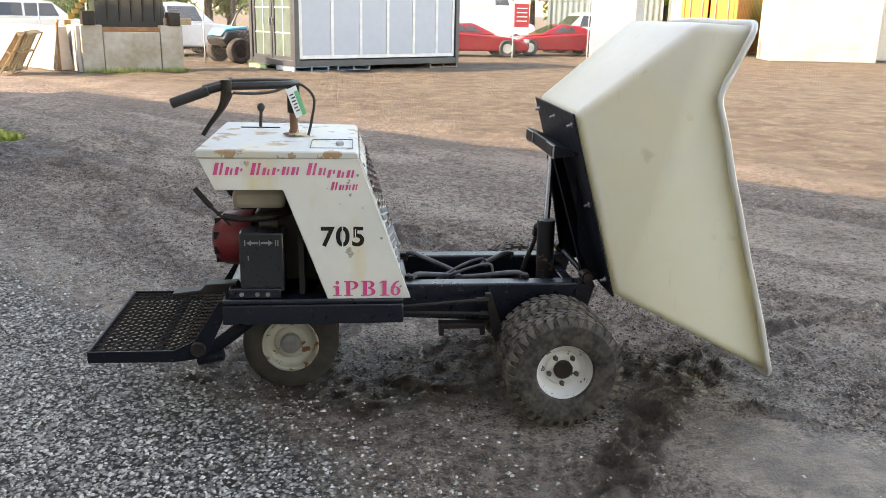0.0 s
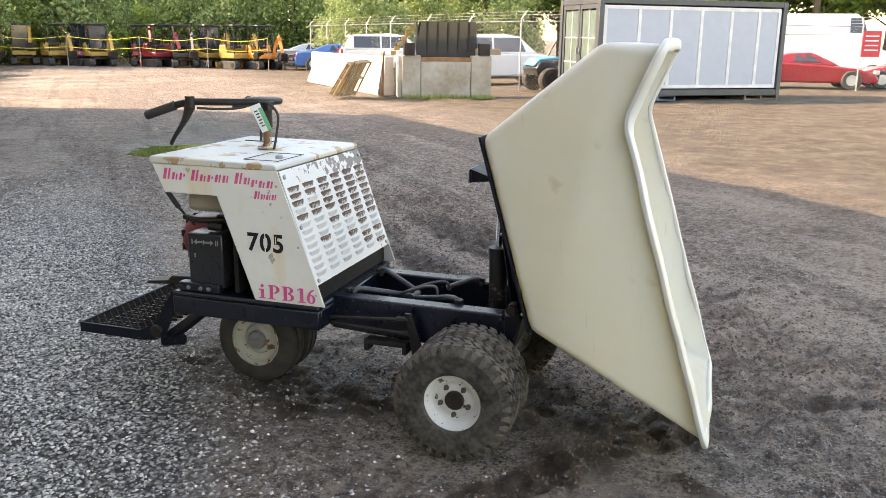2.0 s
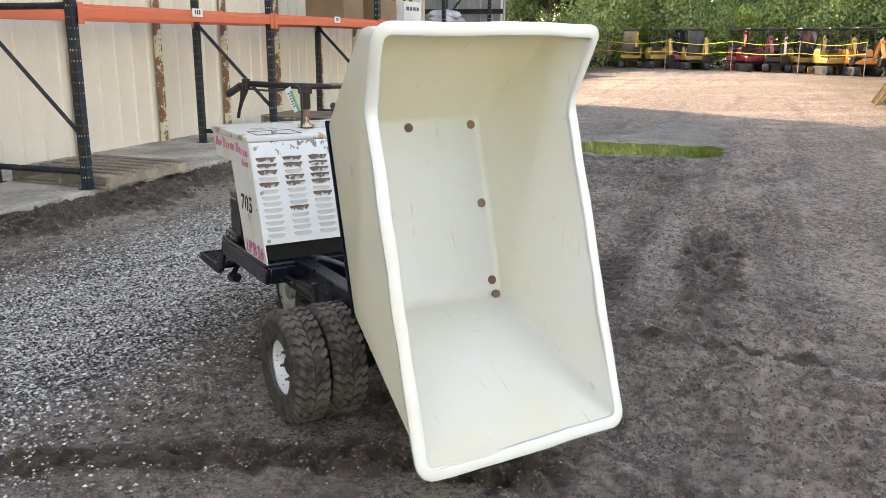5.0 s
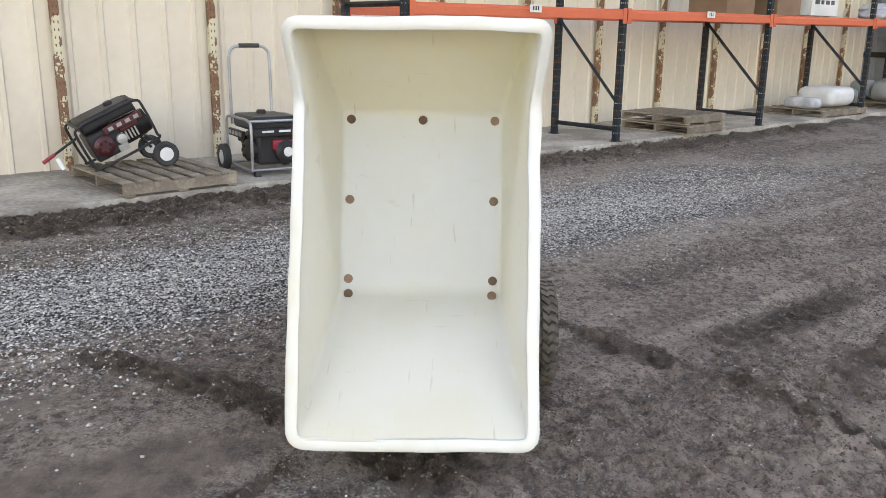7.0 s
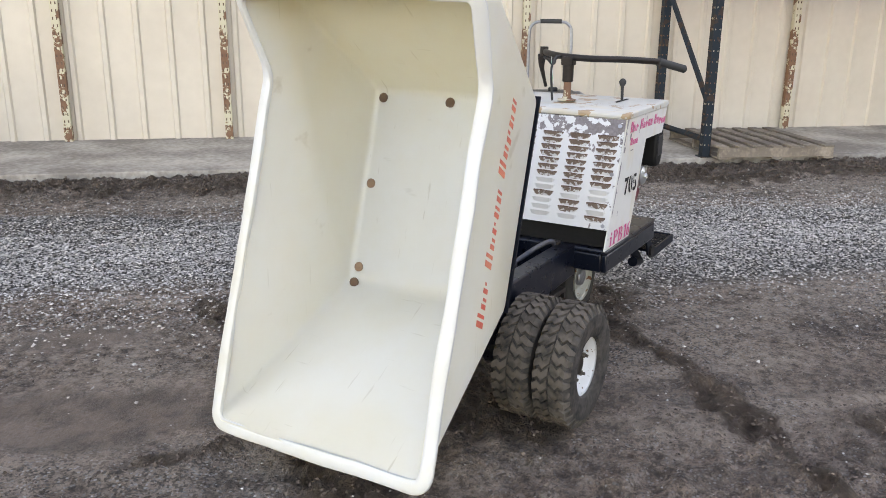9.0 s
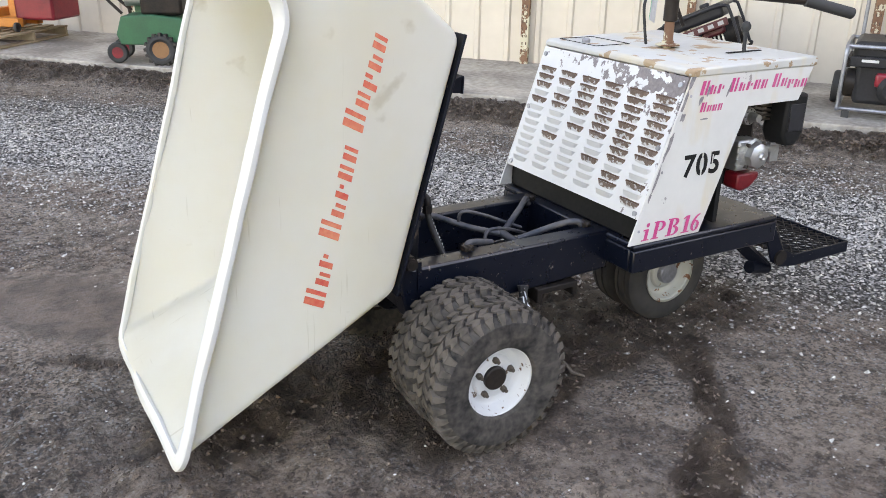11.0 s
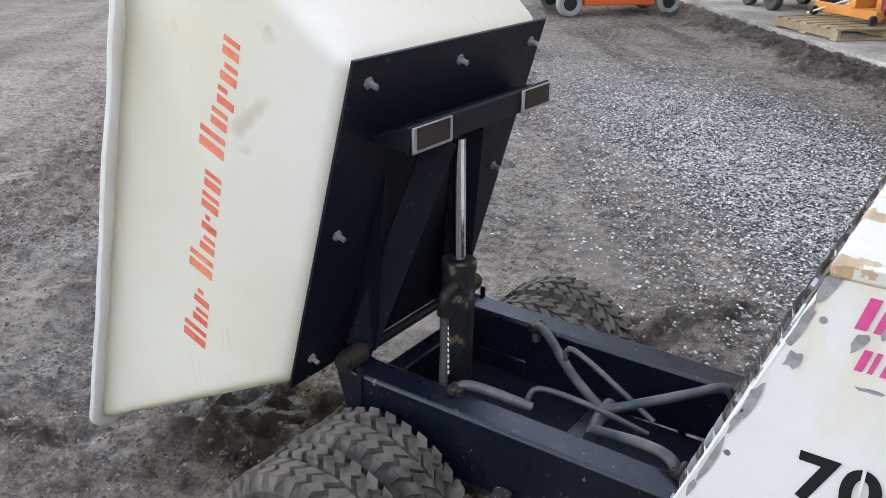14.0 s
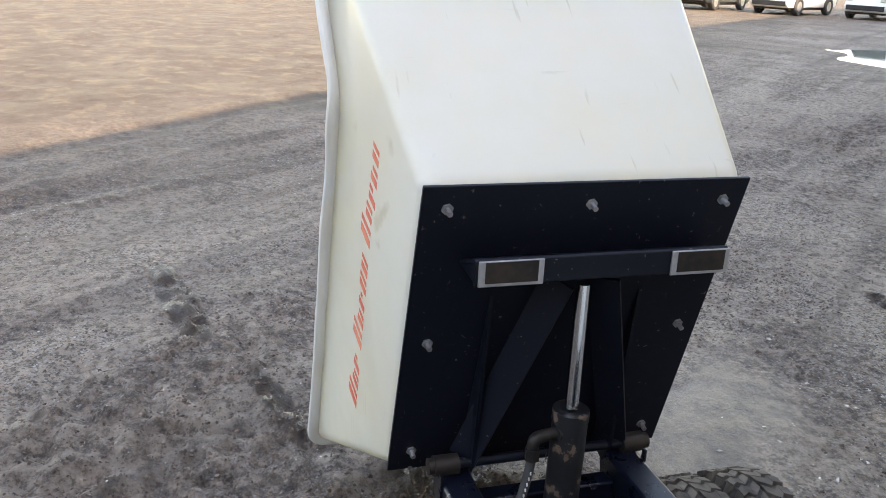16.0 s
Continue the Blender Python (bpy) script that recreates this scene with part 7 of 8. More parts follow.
def grey_cart():
    e = thing("equipment_cart", "grey steel equipment cart with one dark tyre", "cart", shed(-9.8, -1.1, 0.06, 5))
    bm = bm_new()
    box(bm, 0, 0, 0.45, 0.9, 1.0, 0.5)
    part("body", bm, M_CORGREY, e, bevel=0.02)
    for x, y in ((0.42, 0.3), (0.42, -0.3), (-0.42, 0.3), (-0.42, -0.3)):
        wheel(e, x, y, 0.2, 0.2, 0.1, M_DARK, "x")


grey_cart()


def scissor_lift():
    e = thing("scissor_lift", "orange electric scissor lift with grey solid tyres", "scissor lift", Matrix.Translation((3.99, -9.52, 0)) @ pose(0, 0, 0, 0, 0, -129))
    bm = bm_new()
    prism(bm, [(-0.50, 0.13), (0.50, 0.13), (0.54, 0.46), (-0.54, 0.46)], -0.36, 0.36, "y")
    b = part("chassis", bm, M_ORANGE, e, "orange painted chassis cover", bevel=0.012)
    bm = bm_new()
    box(bm, 0, 0, 0.56, 1.55, 0.74, 0.17)
    t = part("deck_frame", bm, M_CARDARK, e, bevel=0.01)
    bm = bm_new()
    for k in range(10):
        box(bm, -0.30 + 0.035 * k, -0.375, 0.575, 0.026, 0.006, 0.05)
    part("number_bars", bm, M_WHITE, t, smooth=0)
    bm = bm_new()
    for k in range(2):
        box(bm, 0.28 + 0.2 * k, -0.375, 0.57, 0.11, 0.006, 0.07)
    part("sticker", bm, M_WHITE, t, smooth=0)
    for x in (-0.715, 0.715):
        for y in (-0.32, 0.32):
            wheel(e, x, y, 0.17, 0.17, 0.12, M_CARDARK, tyre_material=M_WRAPG)
        bm = bm_new()
        box(bm, x, 0, 0.24, 0.12, 0.55, 0.12)
        part("axle_beam", bm, M_DARK, e, bevel=0.01)
    bm = bm_new()
    box(bm, -0.88, 0, 0.40, 0.26, 0.6, 0.26)
    part("end_cover", bm, M_ORANGE, e, bevel=0.02)
    for k in range(4):
        for y in (-0.28, 0.28):
            bm = bm_new()
            z = 0.68 + 0.09 * k
            tube(bm, [(-0.75, y, z), (0.75, y, z + 0.08)], 0.02, flat=[(-0.035, -0.015), (0.035, -0.015), (0.035, 0.015), (-0.035, 0.015)])
            part("scissor_arm", bm, M_ORANGE, e, smooth=0)
    bm = bm_new()
    box(bm, 0, 0, 1.1, 1.7, 0.76, 0.08)
    p = part("platform", bm, M_GALV, e, bevel=0.006)
    bm = bm_new()
    for z in (1.6, 2.1):
        for y in (-0.37, 0.37):
            tube(bm, [(-0.84, y, z), (0.84, y, z)], 0.018, 8)
        for x in (-0.84, 0.84):
            tube(bm, [(x, -0.37, z), (x, 0.37, z)], 0.018, 8)
    for x in (-0.84, 0, 0.84):
        for y in (-0.37, 0.37):
            tube(bm, [(x, y, 1.1), (x, y, 2.1)], 0.018, 8)
    part("guard_rail", bm, M_GALV, p)


scissor_lift()


# ---- yard: container office, bin, barrier ----
def office():
    m = pose(-2.30, 19.25, 0.13, 0, 0, 35.5)
    L, W, H = 5.75, 2.35, 2.5
    e = thing("container_office", "grey-framed container office with pale blue panels", "container", m)
    for x, y in ((0.06, 0.06), (L - 0.06, 0.06), (0.06, W - 0.06), (L - 0.06, W - 0.06)):
        bm = bm_new()
        box(bm, x, y, H / 2, 0.14, 0.14, H)
        part("corner_post", bm, M_CONT, e, bevel=0.01)
    for z, h in ((0.08, 0.16), (H - 0.07, 0.14)):
        for y in (0.05, W - 0.05):
            bm = bm_new()
            box(bm, L / 2, y, z, L - 0.26, 0.10, h)
            part("rail", bm, M_CONT, e, bevel=0.008)
        for x in (0.05, L - 0.05):
            bm = bm_new()
            box(bm, x, W / 2, z, 0.10, W - 0.26, h)
            part("rail", bm, M_CONT, e, bevel=0.008)
    cut = (0.2, 1.20, 2.14, 3.08, 4.02, 4.90, L - 0.2)
    for a, b in zip(cut, cut[1:]):
        bm = bm_new()
        box(bm, (a + b) / 2, 0.07, H / 2 + 0.02, b - a - 0.10, 0.03, H - 0.50)
        part("wall_panel", bm, M_PANEL, e)
    for a in cut:
        bm = bm_new()
        box(bm, a, 0.062, H / 2 + 0.02, 0.09, 0.04, H - 0.4)
        part("batten", bm, M_WHITE, e, smooth=0)
    for z in (0.24, H - 0.22):
        bm = bm_new()
        box(bm, L / 2, 0.060, z, L - 0.32, 0.04, 0.09)
        part("batten", bm, M_WHITE, e, smooth=0)
    bm = bm_new()
    box(bm, L / 2, W / 2 + 0.05, H - 0.03, L - 0.1, W - 0.2, 0.05)
    part("roof", bm, M_CONT, e)
    bm = bm_new()
    box(bm, L / 2, W - 0.12, H / 2, L - 0.3, 0.05, H - 0.3)
    box(bm, L - 0.12, W / 2, H / 2, 0.05, W - 0.3, H - 0.3)
    box(bm, L / 2, W / 2, 0.1, L - 0.3, W - 0.3, 0.05)
    part("rear_wall", bm, M_PANEL, e)
    for k, (a, b) in enumerate(((0.16, 1.16), (1.19, 2.19))):
        bm = bm_new()
        box(bm, 0.06, (a + b) / 2, 1.22, 0.02, b - a - 0.2, 1.95)
        d = part("glass_door", bm, M_DOORGLASS, e, "pale reflecting glass door with white bars")
        bm = bm_new()
        for y in (a + 0.05, b - 0.05):
            box(bm, 0.045, y, 1.25, 0.05, 0.10, 2.2)
        for z in (0.2, 2.3):
            box(bm, 0.045, (a + b) / 2, z, 0.05, b - a - 0.2, 0.12)
        part("door_frame", bm, M_CONT, d, bevel=0.004)
        bm = bm_new()
        box(bm, 0.040, (a + b) / 2 - 0.02, 1.25, 0.012, 0.025, 2.0)
        for z in (0.85, 1.5):
            box(bm, 0.040, (a + b) / 2, z, 0.012, b - a - 0.2, 0.028)
        part("glazing_bars", bm, M_WHITE, d, smooth=0)
        bm = bm_new()
        box(bm, 0.0, (b if k == 0 else a) + (-0.06 if k == 0 else 0.06), 1.15, 0.04, 0.03, 0.16)
        part("handle", bm, M_GALV, d)
    pallet(m @ pose(0.5, 0.45, -0.135), M_PALBLUE, "blue painted pallet under the container", "container pallets", (1.1, 0.9))
    pallet(m @ pose(0.4, 1.75, -0.135), M_PALGREEN, "green painted pallet under the container", "container pallets", (1.1, 0.9))
    pallet(m @ pose(1.9, 0.5, -0.135), M_PALBLUE, "blue painted pallet under the container", "container pallets", (1.1, 0.9))
    pallet(m @ pose(5.2, 0.5, -0.135), M_WOOD, "grey wooden pallet under the container", "container pallets", (1.1, 0.9))


office()


def hopper_bin():
    m = pose(-7.45, 17.95, 0, 0, 0, 24.7)
    for x, w, lab in ((0.45, 0.5, ""), (1.38, 1.34, ""), (2.34, 0.55, "")):
        bm = bm_new()
        box(bm, x, 0.5, 0.48 if w > 1 else 0.56, w, 0.9, 0.96 if w > 1 else 1.12)
        solid("concrete_block", bm, M_CONC, "rust-streaked weathered concrete block", "concrete block", m, 0.02, "bin blocks")
    bm = bm_new()
    box(bm, 0.15, 0.9, 0.55, 0.1, 1.5, 1.1)
    solid("concrete_wall", bm, M_CONCW, "pale upright concrete panel beside the blocks", "concrete panel", m, 0.015)
    e = thing("spreader_hopper", "black steel spreader hopper on the concrete blocks", "hopper", m @ pose(0, 0, 0.0))
    bm = bm_new()
    prism(bm, [(0.62, 1.02), (2.15, 1.02), (2.25, 1.35), (2.2, 2.0), (0.75, 2.0), (0.58, 1.35)], 0.30, 0.34, "y")
    prism(bm, [(0.62, 1.02), (2.15, 1.02), (2.25, 1.35), (2.2, 2.0), (0.75, 2.0), (0.58, 1.35)], 1.1, 1.14, "y")
    box(bm, 0.62, 0.7, 1.5, 0.04, 0.84, 0.95)
    box(bm, 2.18, 0.7, 1.5, 0.04, 0.84, 0.95)
    part("hopper_wall", bm, M_CARDARK, e)
    for i in range(5):
        bm = bm_new()
        box(bm, 0.9 + 0.28 * i, 0.28, 1.6, 0.05, 0.05, 0.75)
        part("rib", bm, M_DARK, e)
    bm = bm_new()
    box(bm, 1.4, 0.15, 1.02, 1.75, 0.14, 0.10)
    part("front_beam", bm, M_RUST, e, bevel=0.01)
    for x in (0.40, 2.42):
        bm = bm_new()
        box(bm, x, 0.2, 1.28, 0.28, 0.4, 0.32)
        part("side_box", bm, M_DARK, e, bevel=0.01)
    bm = bm_new()
    for i in range(6):
        box(bm, 0.0 + 0.10 * i, 0.6, 1.16 + 0.13 * i, 0.14, 0.1, 0.11, None)
    solid("hazard_board", bm, M_YELLOW, "yellow stepped hazard board leaning beside the hopper", "board", m)
    bm = bm_new()
    box(bm, 2.55, 0.5, 1.22, 0.7, 0.5, 0.16)
    solid("timber_beam", bm, M_WOODN, "pale timber beam on the concrete block", "timber", m, 0.01)
    pallet(m @ pose(-1.2, -0.15, 0.47) @ pose(0, 0, 0, 0, 0, -20) @ pose(0, 0, 0, 0, -57, 0), M_WOODN, "pale wooden pallet leaning on stacked boards", "leaning pallets", (1.0, 1.1))
    pallet(m @ pose(-0.98, -0.12, 0.49) @ pose(0, 0, 0, 0, 0, -20) @ pose(0, 0, 0, 0, -62, 0), M_WOODN, "pale wooden pallet leaning behind another one", "leaning pallets", (1.0, 1.1))
    for i in range(4):
        bm = bm_new()
        box(bm, -0.28 - 0.05 * i, 0.4, 0.58, 0.035, 0.25, 1.16)
        solid("plank", bm, M_RUST if i < 2 else M_WOOD, "red-brown plank standing by the concrete panel", "plank", m @ pose(0, 0, 0, 0, 3 * i, 0), 0.004, "standing planks")
    # weeds along the foot of the blocks
    rs = random.Random(8)
    bm = bm_new()
    for i in range(900):
        x, y = rs.uniform(0.2, 2.7), -0.02 - abs(rs.gauss(0, 0.12))
        h = rs.uniform(0.04, 0.16)
        a = rs.uniform(0, 3.14)
        dx, dy = math.cos(a) * 0.008, math.sin(a) * 0.008
        vs = [bm.verts.new((x - dx, y - dy, 0)), bm.verts.new((x + dx, y + dy, 0)), bm.verts.new((x + rs.uniform(-0.05, 0.05), y + rs.uniform(-0.05, 0.05), h))]
        bm.faces.new(vs)
    solid("weeds", bm, M_GRASS, "short yellow-green weeds along the concrete blocks", "weeds", m, kind="stuff", smooth=0)


hopper_bin()

_a, _b = Vector((-13.0, 24.4, 0)), Vector((-7.9, 18.7, 0))
for _i in range(3):
    _p = _a.lerp(_b, (_i + 0.5) / 3)
    _d = (_b - _a).length / 3
    _bm = bm_new()
    prism(_bm, [(-0.28, 0), (0.28, 0), (0.28, 0.12), (0.16, 0.4), (0.12, 1.05), (-0.12, 1.05), (-0.16, 0.4), (-0.28, 0.12)], -_d / 2 + 0.01, _d / 2 - 0.01, "y")
    solid("concrete_barrier", _bm, M_CONCW, "pale concrete barrier section in a row", "barrier", Matrix.Translation(_p) @ pose(0, 0, 0, 0, 0, 41.8), 0.02, "barriers")


# ---- fence ----
def fence(points, h=2.1, group="fence"):
    for a, b in zip(points, points[1:]):
        a, b = Vector((*a, 0)), Vector((*b, 0))
        d = (b - a).length
        ang = math.degrees(math.atan2(b.y - a.y, b.x - a.x))
        k = max(1, round(d / 3))
        e = thing("fence", "galvanised chain-link fence with barbed wire", "fence", Matrix.Translation(a) @ pose(0, 0, 0, 0, 0, ang), group)
        for i in range(k + 1):
            bm = bm_new()
            tube(bm, [(d * i / k, 0, 0), (d * i / k, 0, h + 0.05), (d * i / k + 0.05, 0.18, h + 0.32)], [0.022, 0.020, 0.010], 8)
            part("post", bm, M_GALV, e)
        bm = bm_new()
        tube(bm, [(0, 0, h), (d, 0, h)], 0.014, 6)
        part("top_rail", bm, M_GALV, e)
        bm = bm_new()
        for q in (0.1, 0.2, 0.3):
            tube(bm, [(0, q * 0.6, h + q), (d, q * 0.6, h + q)], 0.006, 4)
        part("barbed_wire", bm, M_GALV, e)
        bm = bm_new()
        step = 0.14
        n = int((d + h) / step)
        for i in range(n):
            for s in (1, -1):
                x0 = i * step - (h if s > 0 else 0)
                pts = []
                for x, z in ((x0, 0 if s > 0 else 0), (x0 + s * h, h)) if s > 0 else ((x0, 0), (x0 - h, h)):
                    pts.append((x, z))
                (xa, za), (xb, zb) = pts
                if xb == xa:
                    continue
                lo, hi = max(0, min(xa, xb)), min(d, max(xa, xb))
                if hi - lo < 0.02:
                    continue
                f = lambda x: za + (zb - za) * (x - xa) / (xb - xa)
                w = 0.0022
                vs = [bm.verts.new((lo, 0, f(lo) - w)), bm.verts.new((hi, 0, f(hi) - w)), bm.verts.new((hi, 0, f(hi) + w)), bm.verts.new((lo, 0, f(lo) + w))]
                bm.faces.new(vs)
        o = part("chain_link", bm, M_GALV, e, smooth=0)
        tagged(o, kind="stuff")


fence([(-19.5, 37.0), (-12.0, 29.2), (-5.2, 22.9)])
fence([(-5.2, 22.9), (-3.2, 22.2)])
fence([(2.6, 26.6), (5.1, 28.3), (8.2, 29.2)])
_bm = bm_new()
box(_bm, 0, 0, 1.55, 0.62, 0.02, 0.85)
_s = solid("fence_sign", _bm, M_SIGNRED, "red notice board with unreadable white lines on the fence", "sign", pose(5.4, 28.28, 0, 0, 0, 20))
for _k in range(4):
    _bm = bm_new()
    box(_bm, 0, -0.014, 1.8 - 0.15 * _k, 0.45, 0.006, 0.04)
    part("text_bar", _bm, M_WHITE, _s, smooth=0)


# ---- vehicles ----
CAR_SHAPES = {
    "coupe": (4.45, 1.84, [(-2.2, 0.35), (-2.22, 0.62), (-2.1, 0.88), (-1.3, 0.93), (0.55, 0.82), (1.5, 0.72), (2.1, 0.55), (2.24, 0.36), (2.15, 0.22), (-2.1, 0.22)],
              [(-1.55, 0.90), (-0.75, 1.20), (0.0, 1.24), (0.95, 0.80)], 0.33, (-1.35, 1.33)),
    "suv": (4.7, 1.9, [(-2.3, 0.4), (-2.34, 0.8), (-2.28, 1.08), (0.95, 1.08), (1.7, 1.0), (2.25, 0.85), (2.33, 0.5), (2.2, 0.3), (-2.2, 0.3)],
            [(-2.22, 1.07), (-1.95, 1.66), (-0.2, 1.74), (0.4, 1.66), (1.1, 1.06)], 0.37, (-1.4, 1.4)),
    "pickup": (5.8, 2.02, [(-2.85, 0.5), (-2.9, 0.62), (-2.88, 1.15), (-0.9, 1.15), (1.25, 1.15), (2.3, 1.1), (2.8, 0.95), (2.88, 0.6), (2.75, 0.42), (-2.75, 0.42)],
               [(-0.95, 1.14), (-0.8, 1.86), (0.2, 1.93), (0.75, 1.86), (1.5, 1.14)], 0.41, (-1.75, 1.85)),
    "jeep": (4.2, 1.85, [(-2.0, 0.55), (-2.0, 1.15), (0.5, 1.15), (1.95, 1.1), (2.05, 0.7), (1.95, 0.5), (-1.9, 0.5)],
             [(-1.98, 1.14), (-1.95, 1.82), (0.2, 1.84), (0.55, 1.14)], 0.42, (-1.25, 1.3)),
    "van": (5.9, 2.0, [(-2.95, 0.4), (-2.98, 1.4), (-2.98, 1.9), (2.0, 1.9), (2.2, 1.35), (2.85, 1.1), (2.95, 0.6), (2.85, 0.35), (-2.85, 0.35)],
            [(-2.9, 1.88), (-2.85, 2.72), (1.2, 2.74), (2.05, 1.88)], 0.36, (-1.8, 1.95)),
}


def vehicle(kind, m, paint, label, name=None):
    L, W, low, top, r, ax = CAR_SHAPES[kind]
    e = thing(name or kind, label, "car" if kind != "pickup" else "pickup truck", m)
    bm = bm_new()
    vs = prism(bm, low, -W / 2, W / 2, "y")
    for v in vs:
        if v.co.z > 0.7:
            v.co.y *= 0.94
        v.co.y *= 1 - 0.09 * max(0, abs(v.co.x) / (L / 2) - 0.55) / 0.45
    part("body", bm, paint, e, bevel=0.07, seg=3)
    bm = bm_new()
    vs = prism(bm, top, -W * 0.45, W * 0.45, "y")
    zt = max(z for _, z in top)
    for v in vs:
        k = (v.co.z - top[0][1]) / (zt - top[0][1])
        v.co.y *= 1 - 0.2 * max(0, k)
    part("roof", bm, paint, e, bevel=0.05, seg=3)
    # panes set proud of the cabin
    base, pk = top[0][1], zt
    for s in (-1, 1):
        n = 2 if kind != "van" else 1
        x0, x1 = (top[1][0] + 0.12, top[-2][0] + 0.15) if kind != "van" else (0.9, 1.55)
        for i in range(n):
            a, b = x0 + (x1 - x0) * i / n + 0.04, x0 + (x1 - x0) * (i + 1) / n - 0.04
            bm = bm_new()
            z0, z1 = base + 0.10 * (pk - base), base + 0.80 * (pk - base)
            y0, y1 = W * 0.45 * (1 - 0.2 * 0.10) + 0.006, W * 0.45 * (1 - 0.2 * 0.80) + 0.006
            sl = (0.10 if i == n - 1 else 0) + (0.12 if kind == "coupe" else 0)
            P = [(a, z0, y0), (b + sl, z0, y0), (b - sl, z1, y1), (a + (0.12 if kind == "coupe" and i == 0 else 0.0), z1, y1)]
            q = [bm.verts.new((x, s * y, z)) for x, z, y in P] + [bm.verts.new((x, s * (y - 0.02), z)) for x, z, y in P]
            for f in ((0, 1, 2, 3), (7, 6, 5, 4), (0, 4, 5, 1), (1, 5, 6, 2), (2, 6, 7, 3), (3, 7, 4, 0)):
                bm.faces.new([q[j] for j in f])
            part("side_window", bm, M_GLASSDARK, e, smooth=0)
    for (xa, za), (xb, zb), nm in ((top[-1], top[-2], "windscreen"), (top[0], top[1], "rear_window")):
        bm = bm_new()
        d = Vector((xb - xa, 0, zb - za))
        nv = Vector((d.z, 0, -d.x)).normalized()
        if (nm == "windscreen") != (nv.x > 0):
            nv = -nv
        p0, p1 = Vector((xa, 0, za)) + d * 0.14 + nv * 0.012, Vector((xa, 0, za)) + d * 0.86 + nv * 0.012
        w0, w1 = W * 0.40, W * 0.335
        q = [bm.verts.new(c) for c in ((p0.x, -w0, p0.z), (p0.x, w0, p0.z), (p1.x, w1, p1.z), (p1.x, -w1, p1.z))]
        q += [bm.verts.new(v.co - nv * 0.02) for v in q[:4]]
        for f in ((0, 1, 2, 3), (7, 6, 5, 4), (0, 4, 5, 1), (1, 5, 6, 2), (2, 6, 7, 3), (3, 7, 4, 0)):
            bm.faces.new([q[j] for j in f])
        part(nm, bm, M_GLASSDARK, e, smooth=0)
    for x in ax:
        for y in (-W / 2 + 0.10, W / 2 - 0.10):
            wheel(e, x, y, r, r, 0.24, M_ALU)
    xb, xf = low[1][0], low[-3][0] if len(low) > 8 else low[-3][0]
    for s in (-1, 1):
        bm = bm_new()
        box(bm, min(x for x, _ in low) + 0.03, s * W * 0.40, 0.92 if kind in ("pickup", "suv", "van", "jeep") else 0.70, 0.08, 0.16, 0.30 if kind in ("pickup", "suv", "van") else 0.14)
        part("tail_lamp", bm, M_TAIL, e, bevel=0.01)
        bm = bm_new()
        box(bm, max(x for x, _ in low) - 0.10, s * W * 0.36, 0.80 if kind != "coupe" else 0.60, 0.16, 0.26, 0.14)
        part("headlight", bm, M_ALU, e, bevel=0.02)
    bm = bm_new()
    box(bm, min(x for x, _ in low) - 0.03, 0, 0.52, 0.12, W * 0.86, 0.16)
    part("rear_bumper", bm, M_GALV if kind == "pickup" else M_PLASTIC, e, bevel=0.03)
    bm = bm_new()
    box(bm, max(x for x, _ in low) - 0.06, 0, 0.48, 0.12, W * 0.8, 0.20)
    part("grille", bm, M_PLASTIC, e, bevel=0.02)
    bm = bm_new()
    box(bm, 0, 0, 0.30, L * 0.86, W * 0.8, 0.16)
    part("underbody", bm, M_DARK, e)
    if kind == "pickup":
        bm = bm_new()
        box(bm, -2.9, 0, 0.90, 0.03, 0.10, 0.10)
        part("badge", bm, M_DARK, e)
    if kind == "jeep":
        wheel(e, -2.1, 0, 1.0, 0.38, 0.22, M_ALU, "x", "spare_wheel")
    return e


def at_deg(x, y, deg, z=0.0):
    return pose(x, y, z, 0, 0, deg)

